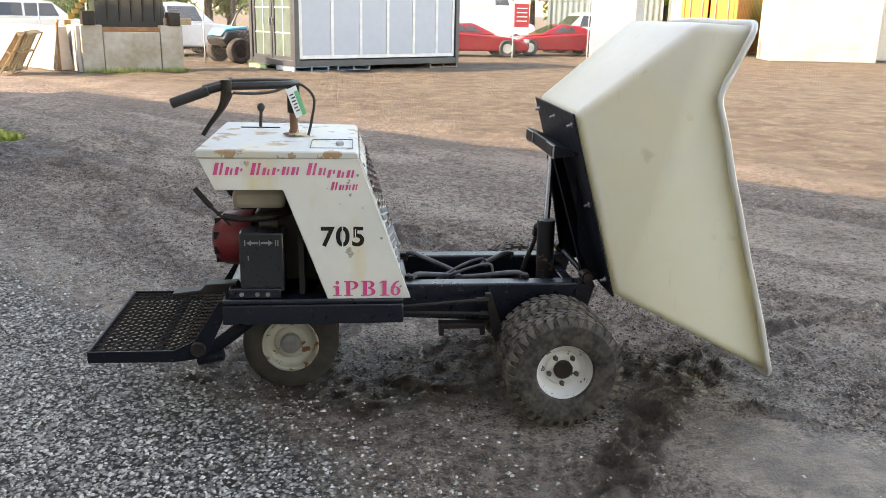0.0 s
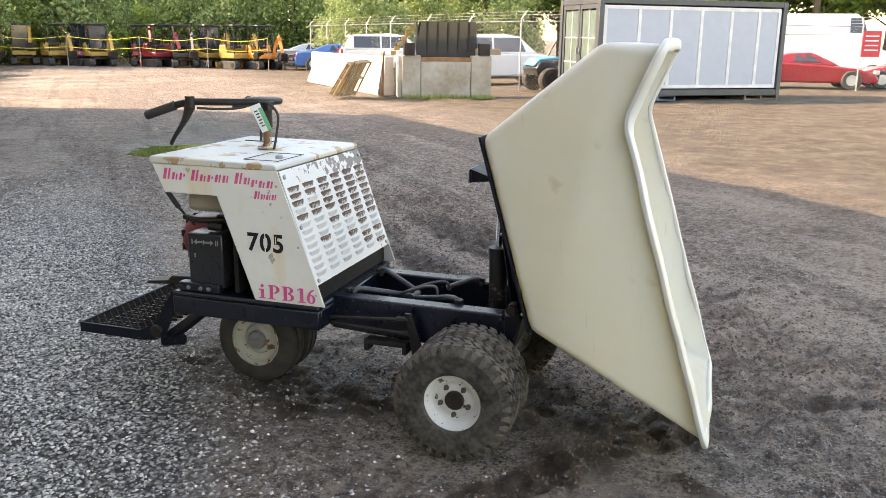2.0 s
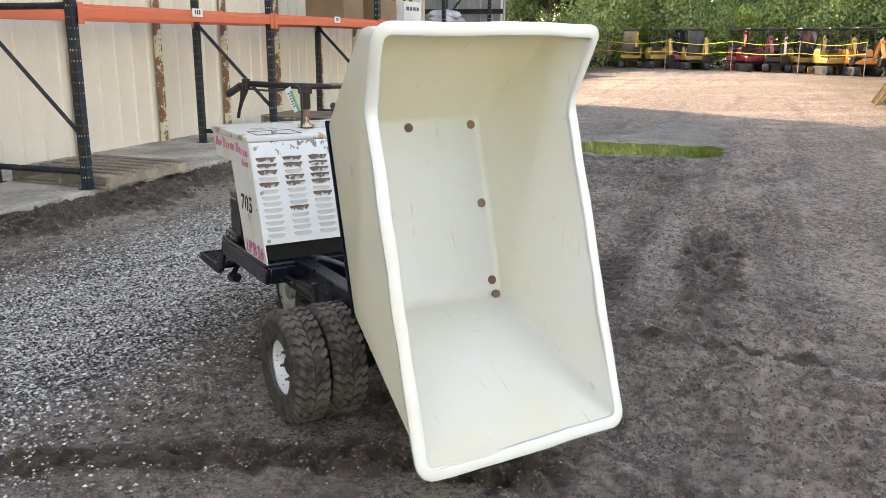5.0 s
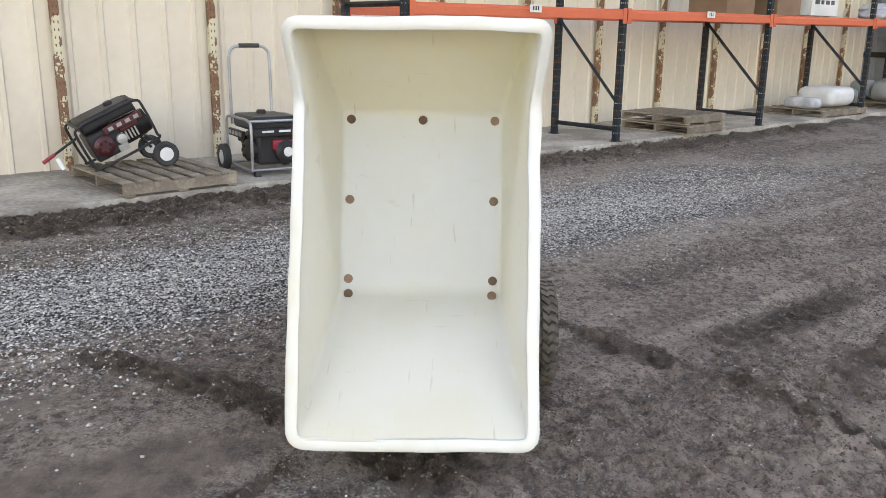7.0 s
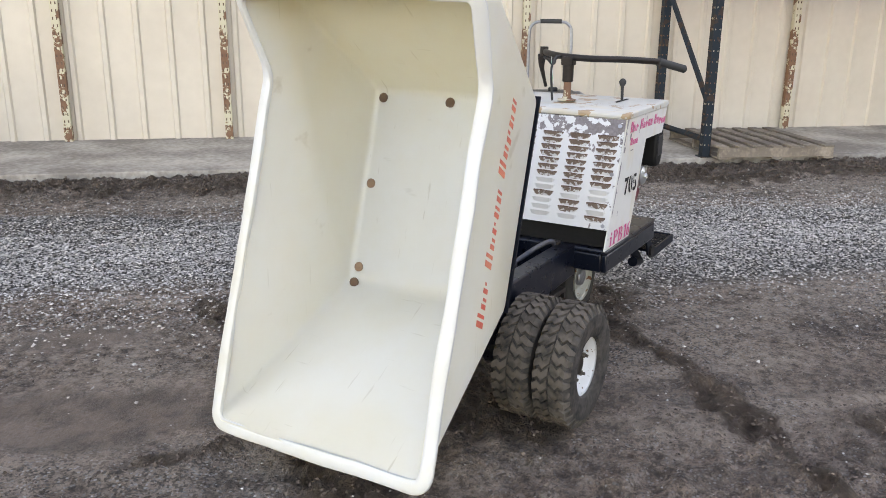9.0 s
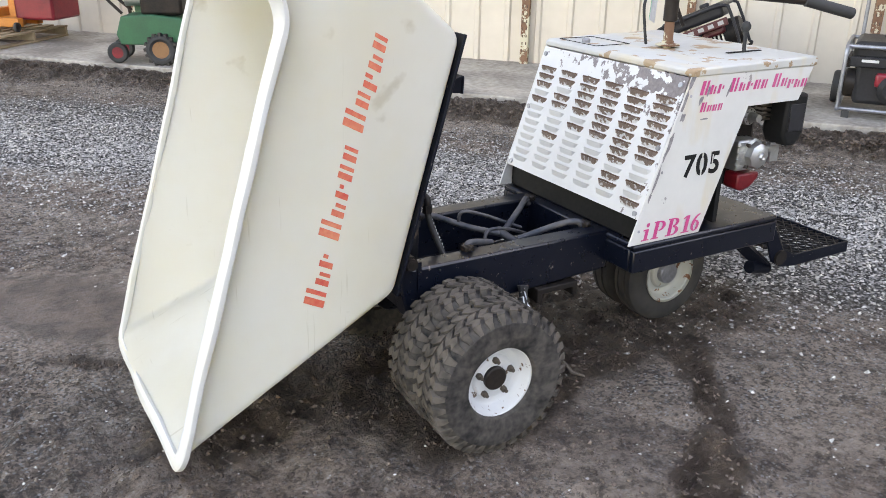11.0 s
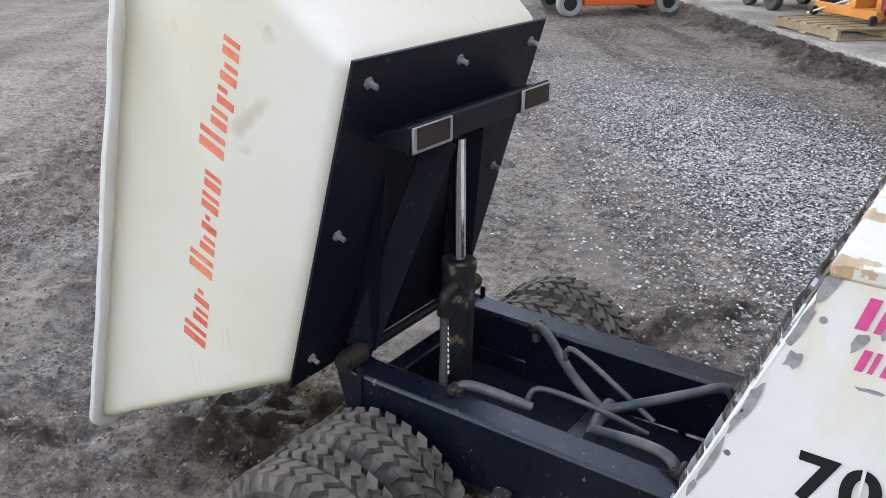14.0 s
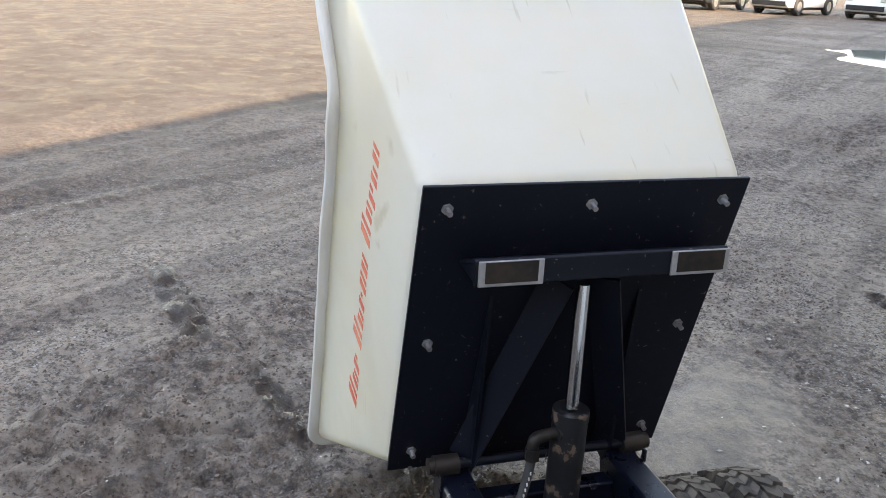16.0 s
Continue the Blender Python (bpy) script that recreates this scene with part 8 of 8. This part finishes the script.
def utv(m):
    e = thing("off_roader", "dark blue open off-road buggy with big muddy tyres", "buggy", m)
    bm = bm_new()
    prism(bm, [(-1.25, 0.55), (-1.3, 0.85), (-0.75, 0.95), (-0.65, 0.62), (0.35, 0.62), (0.5, 0.98), (1.3, 0.92), (1.45, 0.7), (1.35, 0.5), (0.5, 0.42), (-0.6, 0.42)], -0.58, 0.58, "y")
    part("body", bm, M_CARDARK, e, bevel=0.05, seg=2)
    bm = bm_new()
    prism(bm, [(0.55, 0.985), (1.25, 0.93), (1.42, 0.78), (1.46, 0.80), (1.28, 1.0), (0.6, 1.06)], -0.42, 0.42, "y")
    part("hood", bm, M_CYAN, e, "bright cyan hood", bevel=0.02)
    for y in (-0.6, 0.6):
        bm = bm_new()
        tube(bm, curve([(0.62, y, 0.95), (0.35, y * 0.92, 1.45), (0.1, y * 0.88, 1.66), (-0.6, y * 0.88, 1.68), (-1.0, y * 0.92, 1.3), (-1.2, y, 0.85)], 4), 0.03, 8)
        part("cage_tube", bm, M_CARDARK, e)
    for x, z in ((0.1, 1.66), (-0.6, 1.68), (-1.05, 1.2)):
        bm = bm_new()
        tube(bm, [(x, -0.54, z), (x, 0.54, z)], 0.026, 8)
        part("cage_tube", bm, M_CARDARK, e)
    for y in (-0.28, 0.28):
        bm = bm_new()
        box(bm, -0.2, y, 0.74, 0.5, 0.42, 0.14)
        box(bm, -0.46, y, 1.08, 0.14, 0.40, 0.62)
        st = part("seat", bm, M_WHITE, e, "white and black bucket seat", bevel=0.04)
        for q in (-0.1, 0.0, 0.1):
            bm = bm_new()
            box(bm, -0.385, y + q, 1.1, 0.012, 0.04, 0.4)
            part("stripe", bm, M_PLASTIC, st)
    for x in (-0.95, 1.0):
        for y in (-0.66, 0.66):
            wheel(e, x, y, 0.37, 0.37, 0.30, M_DARK, tyre_material=M_TYRE2)
        bm = bm_new()
        tube(bm, [(x, -0.6, 0.4), (x, 0.6, 0.4)], 0.04, 8)
        part("axle", bm, M_DARK, e)
        for y in (-0.45, 0.45):
            bm = bm_new()
            tube(bm, [(x, y, 0.42), (x * 0.85, y * 0.8, 1.0)], 0.035, 8)
            part("shock_absorber", bm, M_GALV, e)


utv(at_deg(-3.7, 23.6, 215))

vehicle("coupe", at_deg(3.6, 29.6, 6), M_RED, "glossy red sports coupe parked behind the fence", "sports_car")
vehicle("coupe", at_deg(7.4, 31.3, 186), M_RED, "glossy dark red coupe parked behind the fence", "coupe")
vehicle("suv", at_deg(9.4, 34.3, 190), M_CARWHITE, "white sport utility car parked behind red cars", "suv")
vehicle("van", at_deg(4.6, 36.5, 5), M_CARWHITE, "tall white van with dark windows", "van")
vehicle("suv", at_deg(-6.8, 26.6, 40), M_CARWHITE, "white sport utility car behind the fence", "suv")
vehicle("suv", at_deg(-13.0, 32.0, 30), M_CARWHITE, "white car behind the chain-link fence", "suv")
vehicle("coupe", at_deg(-16.6, 34.5, 25), M_CARBLUE, "blue car behind the chain-link fence", "car")
vehicle("coupe", at_deg(-19.6, 38.0, 25), M_SILVER, "silver car behind the chain-link fence", "car")
vehicle("pickup", at_deg(-28.0, 21.7, 140), M_CARWHITE, "white pickup truck seen from its tailgate", "pickup_truck")
vehicle("jeep", at_deg(-31.4, 26.0, 150) @ Matrix.Scale(0.9, 4), M_CARDARK, "dark green jeep beside the pickup", "jeep")
vehicle("jeep", at_deg(-34.6, 25.2, 130), M_RED, "red jeep with a spare wheel", "jeep")
vehicle("suv", at_deg(-26.6, 18.2, -55), M_SILVER, "silver sport utility car by the shed", "suv")
for _i, (_x, _y, _m, _l) in enumerate(((31.2, -24.9, M_CARWHITE, "white sport utility car at the far side of the yard"), (29.3, -28.0, M_CARWHITE, "white sport utility car parked in the far row"),
                                       (33.1, -21.9, M_CARDARK, "dark sport utility car parked in the far row"), (27.2, -31.0, M_SILVER, "silver sport utility car parked in the far row"))):
    vehicle("suv", at_deg(_x, _y, 116 + 3 * _i), _m, _l, "suv")


# ---- small diggers in a row ----
def digger(m, paint, label, boom, canopy):
    e = thing("mini_excavator", label, "excavator", m, "diggers in a row")
    for y in (-0.55, 0.55):
        bm = bm_new()
        prism(bm, [(-0.75, 0.08), (-0.65, 0.0), (0.65, 0.0), (0.78, 0.12), (0.78, 0.30), (0.65, 0.42), (-0.65, 0.42), (-0.78, 0.30)], y - 0.15, y + 0.15, "y")
        t = part("track", bm, M_RUBBER, e, bevel=0.02)
        for x in (-0.5, 0.5):
            bm = bm_new()
            tube(bm, [(x, y - 0.16, 0.2), (x, y + 0.16, 0.2)], 0.13, 12)
            part("sprocket", bm, M_DARK, t)
    bm = bm_new()
    box(bm, 0, 0, 0.45, 0.8, 0.8, 0.12)
    part("undercarriage", bm, M_DARK, e)
    bm = bm_new()
    prism(bm, [(-0.85, 0.55), (0.55, 0.55), (0.55, 0.80), (-0.15, 0.85), (-0.25, 1.25), (-0.80, 1.25), (-0.92, 0.9)], -0.62, 0.62, "y")
    part("house", bm, paint, e, bevel=0.05, seg=3)
    bm = bm_new()
    for x, y in ((-0.25, -0.55), (0.5, -0.55), (-0.25, 0.3), (0.5, 0.3)):
        tube(bm, [(x, y, 0.8), (x, y, 2.2)], 0.03, 6)
    for z in (0.9, 2.2):
        tube(bm, [(-0.25, -0.55, z), (0.5, -0.55, z), (0.5, 0.3, z), (-0.25, 0.3, z)], 0.03, 6, True)
    part("cab_frame", bm, M_CARDARK, e)
    bm = bm_new()
    box(bm, 0.12, -0.12, 2.26, 0.95, 1.0, 0.08)
    part("cab_roof", bm, M_CARDARK, e, bevel=0.03)
    bm = bm_new()
    prism(bm, [(-0.95, 0.62), (-0.80, 0.62), (-0.30, 1.27), (-0.80, 1.30), (-0.97, 0.95)], -0.55, 0.55, "y")
    part("engine_cover", bm, M_PLASTIC, e, bevel=0.03)
    if not canopy:
        bm = bm_new()
        box(bm, 0.12, -0.12, 1.55, 0.72, 0.82, 1.25)
        part("cab_glass", bm, M_GLASSDARK, e)
    else:
        bm = bm_new()
        box(bm, 0.0, -0.12, 1.15, 0.45, 0.45, 0.12)
        box(bm, -0.2, -0.12, 1.4, 0.12, 0.45, 0.5)
        part("seat", bm, M_PLASTIC, e, bevel=0.03)
    P = [Vector((0.55, 0.35, 0.8)), Vector((0.85, 0.35, 1.35 + 0.4 * boom)), Vector((1.25, 0.35, 1.45 + 0.6 * boom)), Vector((1.45, 0.35, 0.7 + 0.6 * boom))]
    bm = bm_new()
    tube(bm, curve(P[:3], 5), 0.1, flat=[(-0.08, -0.05), (0.08, -0.05), (0.08, 0.05), (-0.08, 0.05)])
    part("boom", bm, paint, e)
    bm = bm_new()
    tube(bm, [P[2] + Vector((-0.2, 0, 0.12)), P[3]], 0.08, flat=[(-0.09, -0.05), (0.09, -0.05), (0.06, 0.05), (-0.06, 0.05)])
    part("dipper", bm, paint, e)
    bm = bm_new()
    tube(bm, [P[0] + Vector((0.15, 0, 0.0)), P[1] + Vector((0.12, 0, -0.1))], 0.035, 8)
    tube(bm, [P[1] + Vector((0.1, 0, 0.2)), P[2] + Vector((-0.15, 0, 0.2))], 0.03, 8)
    part("ram", bm, M_CHROME, e)
    bm = bm_new()
    prism(bm, [(P[3].x - 0.1, P[3].z), (P[3].x + 0.15, P[3].z - 0.05), (P[3].x + 0.1, P[3].z - 0.4), (P[3].x - 0.2, P[3].z - 0.45), (P[3].x - 0.35, P[3].z - 0.2)], 0.15, 0.55, "y")
    part("bucket", bm, M_DARK, e, bevel=0.02)
    bm = bm_new()
    box(bm, -1.1, 0, 0.2, 0.06, 1.4, 0.32)
    part("blade", bm, paint, e, bevel=0.01)
    return e


for _x, _y, _p, _a, _b, _c, _l in ((-34.9, 31.2, M_PINKM, 210, 0.1, True, "faded pink small digger with an open canopy"), (-32.9, 31.7, M_YELLOW, 240, 0.9, False, "yellow digger with its boom raised"),
                                   (-31.2, 32.1, M_YELLOW, 300, 0.2, True, "yellow digger with an open canopy"), (-30.1, 32.8, M_PINKM, 250, 0.1, False, "faded red digger with a dark cab"),
                                   (-28.9, 32.4, M_YELLOW, 280, 0.3, False, "yellow digger with a dark glazed cab"), (-27.4, 33.9, M_RED, 220, 1.0, True, "red machine with its boom folded high"),
                                   (-26.0, 33.4, M_GENRED, 320, 0.5, True, "dark red digger with a white canopy"), (-24.7, 33.5, M_CARDARK, 265, 0.4, True, "dark digger with a white canopy frame"),
                                   (-23.6, 34.1, M_YELLOW, 275, 0.5, False, "yellow digger with a tall glazed cab"), (-21.6, 33.4, M_YELLOW, 230, 0.4, True, "yellow digger with a bent boom"),
                                   (-20.4, 33.7, M_ORANGE2, 300, 0.3, True, "orange-yellow digger at the end of the row"), (-36.8, 33.5, M_ORANGE2, 200, 0.3, True, "orange digger behind the parked jeeps")):
    digger(at_deg(_x, _y, 300 + (_a * 7) % 45) @ Matrix.Scale(0.9, 4), _p, _l, _b, _c)
# stacked pallets by the fence
for _i in range(5):
    pallet(at_deg(-19.0, 34.4, 25, 0.145 * _i), M_WOOD, "grey wooden pallet in a stack by the fence", "stacked pallets")
for _i in range(3):
    pallet(at_deg(-17.4, 33.7, 20, 0.145 * _i), M_WOODN, "pale wooden pallet in a low stack", "stacked pallets")
# tape on stakes in front of the diggers
_st = [(-37.5, 30.0), (-33.5, 30.2), (-29.5, 30.9), (-26.0, 31.8), (-22.5, 32.2), (-19.5, 32.6)]
for _h, _sag in ((1.45, 0.16), (0.95, 0.10)):
    _bm = bm_new()
    for (_xa, _ya), (_xb, _yb) in zip(_st, _st[1:]):
        tube(_bm, curve([(_xa, _ya, _h), ((_xa + _xb) / 2, (_ya + _yb) / 2, _h - _sag), (_xb, _yb, _h)], 4), 0.02, flat=[(-0.012, -0.002), (0.012, -0.002), (0.012, 0.002), (-0.012, 0.002)])
    solid("barrier_tape", _bm, M_TAPE, "sagging yellow barrier tape between thin stakes", "tape", smooth=0, group="tapes")
for _x, _y in _st:
    _bm = bm_new()
    tube(_bm, [(0, 0, 0), (0, 0, 1.5)], 0.02, 6)
    solid("stake", _bm, M_WOOD, "thin wooden stake holding yellow tape", "stake", pose(_x, _y, 0), group="tape stakes")


# ---- far buildings and containers ----
def big_container(m, L, W, H, material, label, doors):
    e = thing("shipping_container", label, "container", m)
    bm = bm_new()
    for y in (0.03, W - 0.03):
        x = 0.1
        pts = []
        while x < L - 0.3:
            pts += [(x, y), (x + 0.07, y + 0.03), (x + 0.14, y + 0.03), (x + 0.21, y)]
            x += 0.28
        A = [bm.verts.new((px, py, 0.15)) for px, py in pts]
        C = [bm.verts.new((px, py, H - 0.1)) for px, py in pts]
        for i in range(len(A) - 1):
            bm.faces.new((A[i], A[i + 1], C[i + 1], C[i]))
    part("corrugated_wall", bm, material, e, smooth=0)
    bm = bm_new()
    for x in (0.06, L - 0.06):
        for y in (0.06, W - 0.06):
            box(bm, x, y, H / 2, 0.14, 0.14, H)
    for z in (0.08, H - 0.06):
        for y in (0.05, W - 0.05):
            box(bm, L / 2, y, z, L - 0.2, 0.1, 0.14)
        for x in (0.05, L - 0.05):
            box(bm, x, W / 2, z, 0.1, W - 0.2, 0.14)
    part("frame", bm, material, e, bevel=0.01)
    bm = bm_new()
    box(bm, L / 2, W / 2, H - 0.05, L - 0.1, W - 0.1, 0.04)
    box(bm, L - 0.03, W / 2, H / 2, 0.04, W - 0.1, H - 0.1)
    part("roof", bm, material, e)
    for k in range(2):
        bm = bm_new()
        box(bm, 0.04, W * (0.27 + 0.46 * k), H / 2, 0.05, W * 0.42, H - 0.3)
        d = part("door", bm, material, e, bevel=0.01)
        for q in (0.16, 0.38):
            bm = bm_new()
            tube(bm, [(-0.01, W * (q + 0.46 * k), 0.2), (-0.01, W * (q + 0.46 * k), H - 0.2)], 0.025, 8)
            part("lock_rod", bm, M_GALV, d)
    return e


big_container(at_deg(9.0, 39.9, -20), 6.0, 2.44, 2.6, M_CORGREY, "grey-green corrugated shipping container", True)
big_container(at_deg(15.8, 33.0, 52), 6.0, 2.44, 2.9, M_ORCONT, "orange shipping container showing its doors", True)
big_container(at_deg(19.9, 33.1, 52), 6.0, 2.44, 2.8, M_TEAL, "teal shipping container behind an orange one", True)
_bm = bm_new()
box(_bm, 0.95, 0.1, 2.1, 1.9, 0.2, 4.2)
solid("wall_panel", _bm, M_CARWHITE, "white-painted tall wall panel beside the fence", "wall", at_deg(8.4, 29.3, 15), 0.02, kind="structure")
_bm = bm_new()
box(_bm, 2.05, 0.2, 2.1, 0.5, 0.3, 4.2)
solid("wall_pier", _bm, M_CONCW, "pale weathered concrete pier", "wall", at_deg(8.4, 29.3, 15), 0.02, kind="structure")
_bm = bm_new()
box(_bm, 2.1, 0.9, 2.9, 4.2, 1.8, 5.8)
solid("white_building", _bm, M_CONCW, "white-painted block building at the yard's far side", "building", at_deg(15.95, 29.8, -8.5), 0.03, kind="structure")
_bm = bm_new()
box(_bm, 6.0, 3.0, 2.9, 12.0, 6.0, 5.8)
solid("far_building", _bm, M_BEIGE, "beige steel building beyond the white one", "building", at_deg(21.0, 31.5, -8), 0.03, kind="structure")


# ---- trees ----
def leaf_cloud(rs, lobes, count, size):
    """Small leaf clumps gathered in lobes, with gaps between them."""
    k = len(lobes)
    pick = rs.randint(0, k, count)
    L = np.array(lobes)[pick]
    d = rs.normal(0, 1, (count, 3))
    d /= np.linalg.norm(d, axis=1)[:, None]
    r = rs.rand(count) ** 0.45
    c = L[:, :3] + d * L[:, 3:4] * r[:, None] * np.array((1, 1, 0.8))
    a = rs.normal(0, 1, (count, 3))
    a /= np.linalg.norm(a, axis=1)[:, None]
    b = np.cross(a, d + 0.3 * rs.normal(0, 1, (count, 3)))
    b /= np.linalg.norm(b, axis=1)[:, None] + 1e-9
    s = size * (0.6 + 0.9 * rs.rand(count))[:, None]
    V = np.stack([c - a * s, c + b * s * 0.55, c + a * s, c - b * s * 0.55], 1)
    return V.reshape(-1, 3), np.arange(count * 4).reshape(-1, 4)


def tree_kind(seed, h, spread, count, material, leaf, low=0.25):
    rs = np.random.RandomState(seed)
    bm = bm_new()
    tube(bm, [(0, 0, -0.1), (0.05, 0.02, h * 0.3), (-0.05, 0.08, h * 0.6), (0.05, 0.05, h * 0.85)], [0.02 * h, 0.016 * h, 0.010 * h, 0.003 * h], 8)
    lobes = []
    for i in range(16):
        a, z = rs.rand() * 6.283, low * h + (0.98 - low) * h * rs.rand() ** 0.8
        rr = spread * (1 - ((z / h - 0.5) / 0.75) ** 2) * (0.35 + 0.65 * rs.rand())
        p = (math.cos(a) * rr, math.sin(a) * rr, z)
        lobes.append((*p, spread * (0.28 + 0.22 * rs.rand())))
        tube(bm, [(0, 0, z * 0.72), ((p[0]) * 0.5, p[1] * 0.5, z * 0.9), p], [0.006 * h, 0.004 * h, 0.001 * h], 5)
    trunk = mesh_of("trunk", bm, M_BARK)
    V, F = leaf_cloud(rs, lobes, count, leaf)
    me = bpy.data.meshes.new("crown")
    me.from_pydata(V.tolist(), [], F.tolist())
    me.materials.append(material)
    return trunk, me


def plant(kind, x, y, s, turn, label, name="tree", group="trees behind the yard"):
    e = thing(name, label, "tree" if name == "tree" else "shrub", pose(x, y, 0, 0, 0, turn) @ Matrix.Diagonal((s, s, s * 1.0, 1)), group)
    part("trunk", kind[0], None, e)
    part("crown", kind[1], None, e)


TREES = [tree_kind(21, 11, 3.6, 5200, M_LEAF, 0.17), tree_kind(22, 13, 4.0, 5600, M_LEAF, 0.18), tree_kind(23, 9, 3.2, 4600, M_LEAF2, 0.15, 0.1)]
SHRUBS = [tree_kind(31, 3.6, 2.3, 5200, M_LEAF3, 0.07, 0.05), tree_kind(32, 4.4, 2.7, 5600, M_LEAF3, 0.075, 0.05), tree_kind(33, 3.0, 2.0, 4200, M_LEAF2, 0.07, 0.02)]


def woods():
    rs = random.Random(14)
    for i in range(58):
        yaw = -28 + 104 * (i + rs.uniform(-0.3, 0.3)) / 57
        for row, d0 in enumerate((56, 66)):
            d = d0 + rs.uniform(-3, 4)
            if yaw < -8:
                d += 4
            a = radians(yaw)
            plant(rs.choice(TREES), -math.sin(a) * d, math.cos(a) * d, rs.uniform(0.85, 1.35), rs.uniform(0, 360), "tall leafy green tree in a dense row")
    for i in range(74):
        yaw = 14 + 64 * (i + rs.uniform(-0.4, 0.4)) / 73
        a = radians(yaw)
        d = (48.5 if yaw < 50 else 53) + rs.uniform(-2.0, 3.5)
        plant(rs.choice(SHRUBS), -math.sin(a) * d, math.cos(a) * d, rs.uniform(0.8, 1.3), rs.uniform(0, 360), "bright green bushy shrub at the yard's edge", "shrub", "shrubs at the yard's edge")
    for x, y, s in ((-16.5, 37.5, 1.1), (-15.0, 38.5, 0.9), (-18.2, 39.0, 1.2)):
        plant(SHRUBS[0], x, y, s, rs.uniform(0, 360), "pale green shrub behind the fence", "shrub", "shrubs at the yard's edge")


woods()
